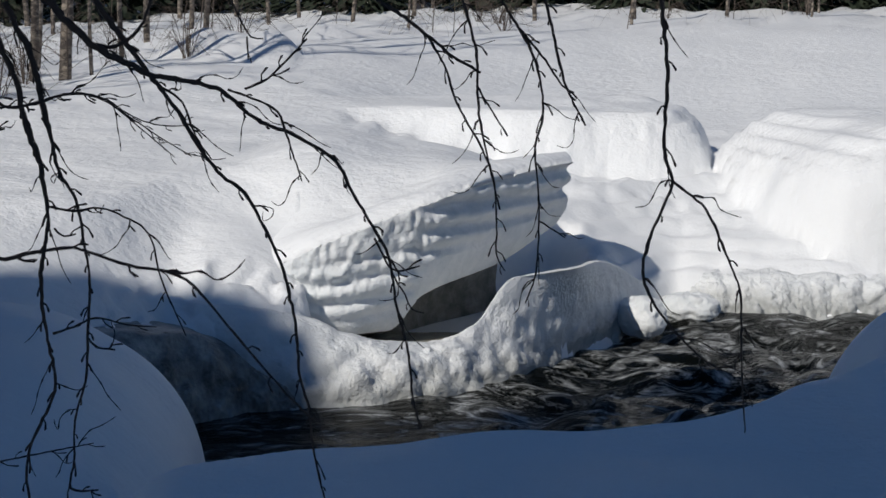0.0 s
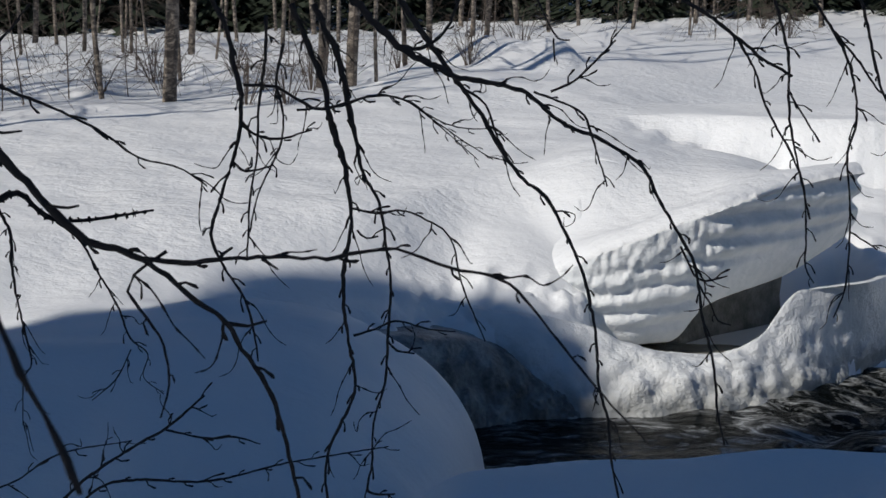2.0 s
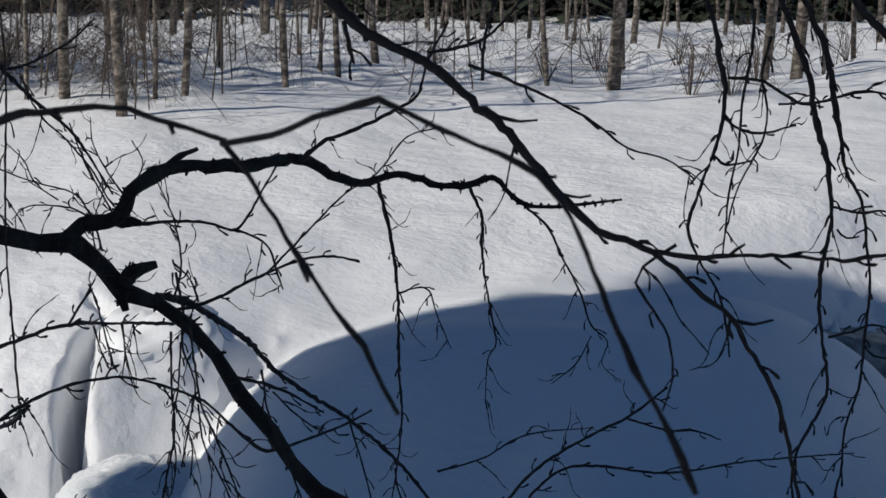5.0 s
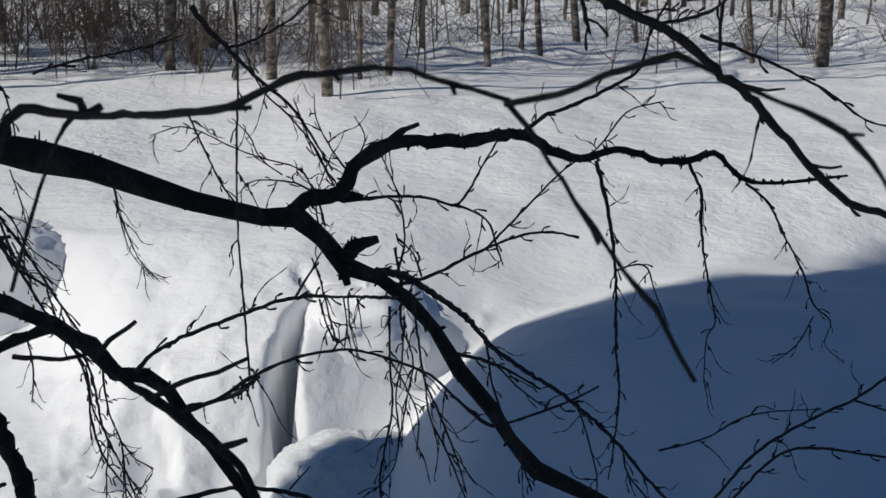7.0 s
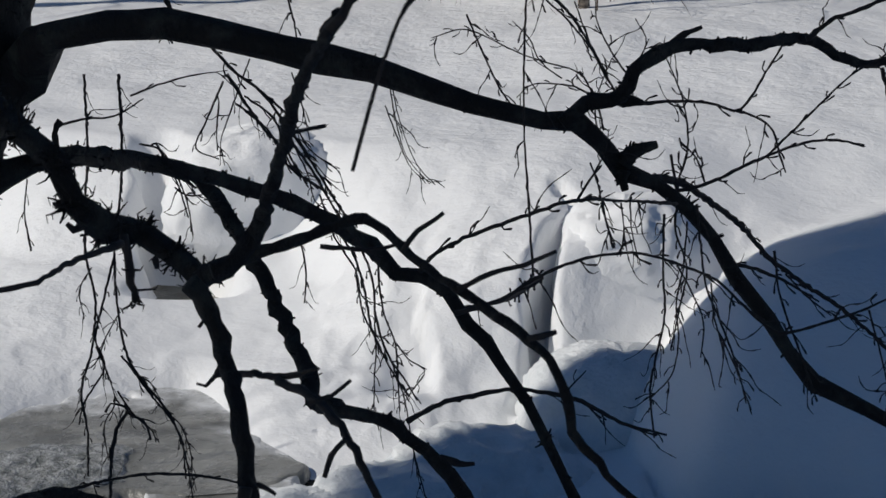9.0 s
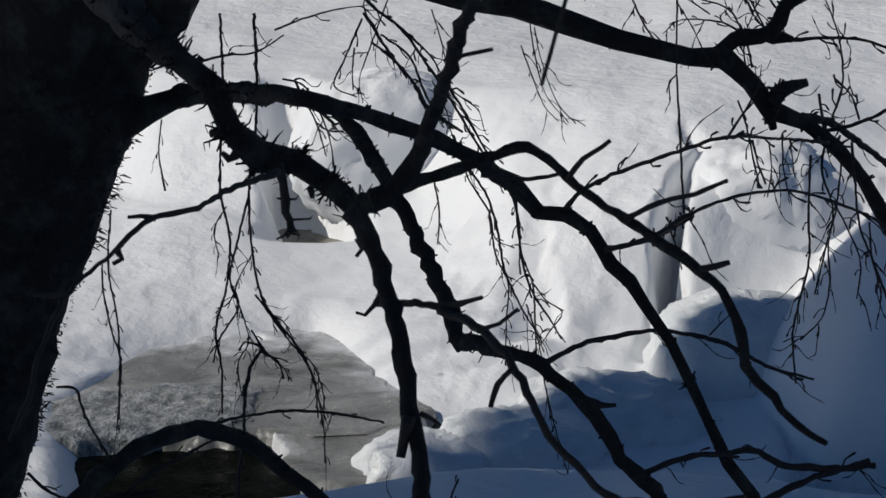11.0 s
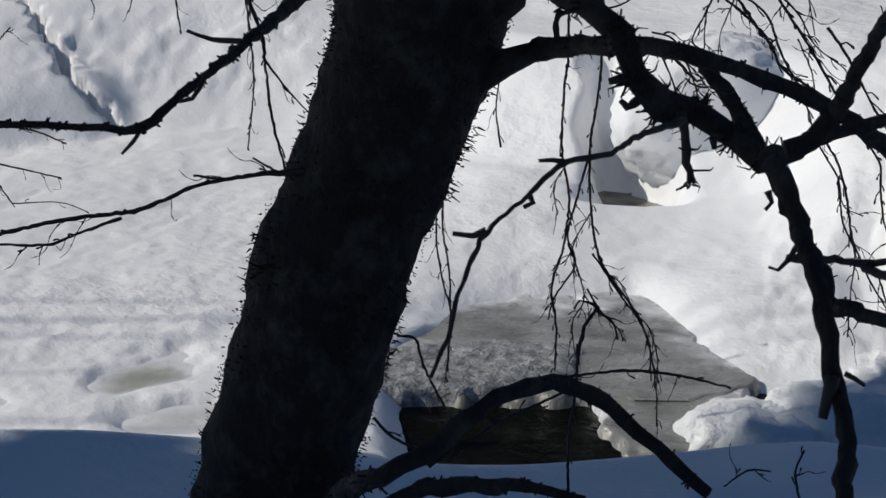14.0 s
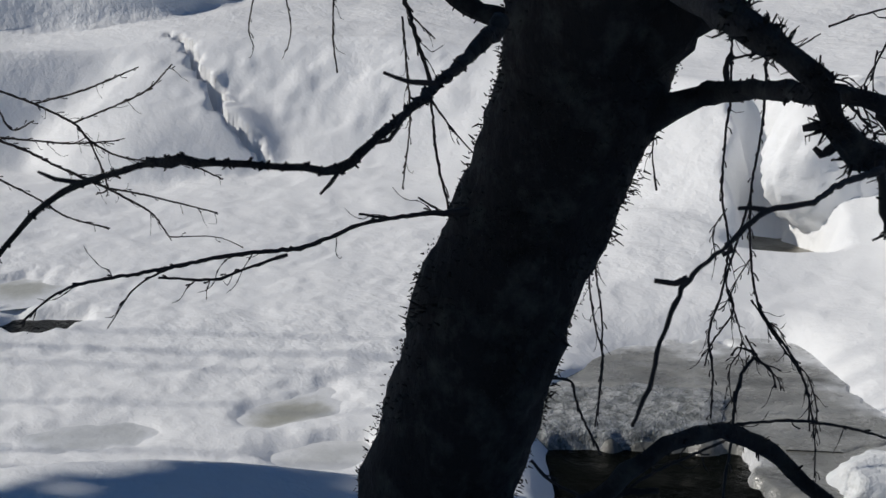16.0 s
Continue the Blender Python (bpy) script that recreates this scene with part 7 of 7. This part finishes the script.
# unseen birches, added so that their shadows streak the forest snow
for _ in range(46):
    b = rng.uniform(50, 66)
    plant(b, rng.uniform(17.0, 24), rng.choice([0, 1, 2]), rng.uniform(0, 6.28), rng.uniform(0.9, 1.3))
bushes = [shrub(1.0, 5), shrub(0.8, 6)]
for n in range(46):
    b = rng.uniform(-20, 46) if n < 24 else rng.uniform(33, 47)
    x, y = at_bearing(b, edge(b) + rng.uniform(-1.0, 5))
    ob = stand(bushes[n], x, y) if n < 2 else copy_thing(bushes[n % 2], Matrix.Translation((x, y, height(x, y))) @ Matrix.Rotation(rng.uniform(0, 6), 4, "Z"))
young = [sapling(2.0, 31), sapling(1.5, 32), sapling(2.6, 33)]
for n in range(124):
    b = rng.uniform(24, 44) if n % 2 else rng.uniform(-20, 44)
    b = rng.uniform(30, 47) if n > 64 else b
    x, y = at_bearing(b, edge(b) + (rng.uniform(-0.8, 7) if n < 104 else rng.uniform(-1.2, 2.2)))
    if n < 3:
        stand(young[n], x, y)
    else:
        copy_thing(young[n % 3], Matrix.Translation((x, y, height(x, y))) @ Matrix.Rotation(rng.uniform(0, 6), 4, "Z") @ Matrix.Scale(rng.uniform(0.7, 1.2), 4))
conifer = spruce(7.0, 8)
stand(conifer, *at_bearing(20, 46))
for n in range(190):
    x, y = at_bearing(rng.uniform(-26, 55), rng.uniform(41, 58))
    copy_thing(conifer, Matrix.Translation((x, y, height(x, y))) @ Matrix.Rotation(rng.uniform(0, 6), 4, "Z") @ Matrix.Scale(rng.uniform(0.6, 1.3), 4))


# ---------------------------------------------------------------- unseen pines added on the viewer's own bank, crowns placed to shape its shade
def pine(h, wide, deep, count, seed, stem=0.2):
    """deep: the crown's height over the tree's."""
    rng = np.random.RandomState(seed)
    tree = tagged(new("shade_pine"), "unseen pine added on the near bank, its dense crown casting shade", "tree", group="pines on the near bank")
    t = Tubes()
    t.tube(spline([(0, 0, -0.3, stem), (0.05, 0, h * 0.5, stem * 0.75), (0, 0.05, h * 0.95, stem * 0.2)], 0.5), 10, 0.1, rng)
    part("trunk", t.mesh("trunk", BARK), tree)
    v, f = [], []
    for _ in range(count):
        q = rng.randn(3)
        q *= rng.rand() ** 0.30 / np.linalg.norm(q)
        p = np.array([q[0] * wide, q[1] * wide, h * (1 - deep / 2) + q[2] * h * deep / 2])
        a, b = rng.randn(3), rng.randn(3)
        a *= 0.17 / np.linalg.norm(a)
        b *= 0.12 / np.linalg.norm(b)
        k = len(v)
        v += [p - a, p + b, p + a, p - b]
        f.append((k, k + 1, k + 2, k + 3))
    part("crown", mesh_of("crown", v, f, NEEDLE, False), tree)
    return tree


def by_sun(q, p):
    """A place given across the sun's direction and towards the sun."""
    return q * -math.cos(sa) + p * -math.sin(sa), -q * math.sin(sa) + p * math.cos(sa)


def on_bank(q, p, turn, size=1.0):
    x, y = by_sun(q, p)
    return Matrix.Translation((x, y, height(x, y))) @ Matrix.Rotation(turn, 4, "Z") @ Matrix.Diagonal((size, size, size * 1.305, 1))


lofty = pine(11.2, 1.75, 0.24, 3600, 9, 0.02)
lofty.matrix_basis = on_bank(-6.5, 12, 0.4, 0.93)
copy_thing(lofty, on_bank(-3.5, 12.2, 1.9, 1.17))
copy_thing(lofty, on_bank(-6.68, 12, 2.6, 0.74))
copy_thing(lofty, on_bank(-6.4, 11.6, 5.1, 0.66))
# small crowns on thin stems, there only to move single shadow edges
slim = pine(11.2, 0.7, 0.09, 900, 12, 0.015)
slim.matrix_basis = on_bank(-8.05, 12, 0.0, 0.985)
copy_thing(slim, on_bank(-7.3, 12, 1.3, 0.735))
copy_thing(slim, on_bank(-7.75, 12, 2.4, 0.714))
copy_thing(slim, on_bank(-8.25, 12, 3.1, 0.76))
full = pine(11.0, 2.2, 0.62, 5600, 4, 0.06)
full.matrix_basis = on_bank(-3.9, 12, 1.0, 0.98)
for q, p, tall in ((-4.9, 12.0, 10.2), (-4.6, 9.0, 7.3), (-4.7, 6.4, 5.2), (-1.2, 12.3, 11.0), (1.5, 12, 10.9), (4.2, 12.5, 10.8), (7.0, 12, 10.8), (9.8, 12.5, 11), (-2.6, 15.0, 12.0), (0.2, 15.5, 12.2), (3.0, 15, 12.0), (5.8, 15.5, 12.0), (8.4, 15, 12.0), (-3.5, 9.0, 7.2), (-1.0, 8.0, 6.8), (1.6, 8.6, 7.2), (4.4, 8.2, 7.0), (-3.9, 6.2, 5.2), (-1.4, 5.5, 5.2), (1.2, 5.0, 5.2), (3.8, 5.2, 5.2)):
    copy_thing(full, on_bank(q, p, q * 2.1, tall / 11.0))
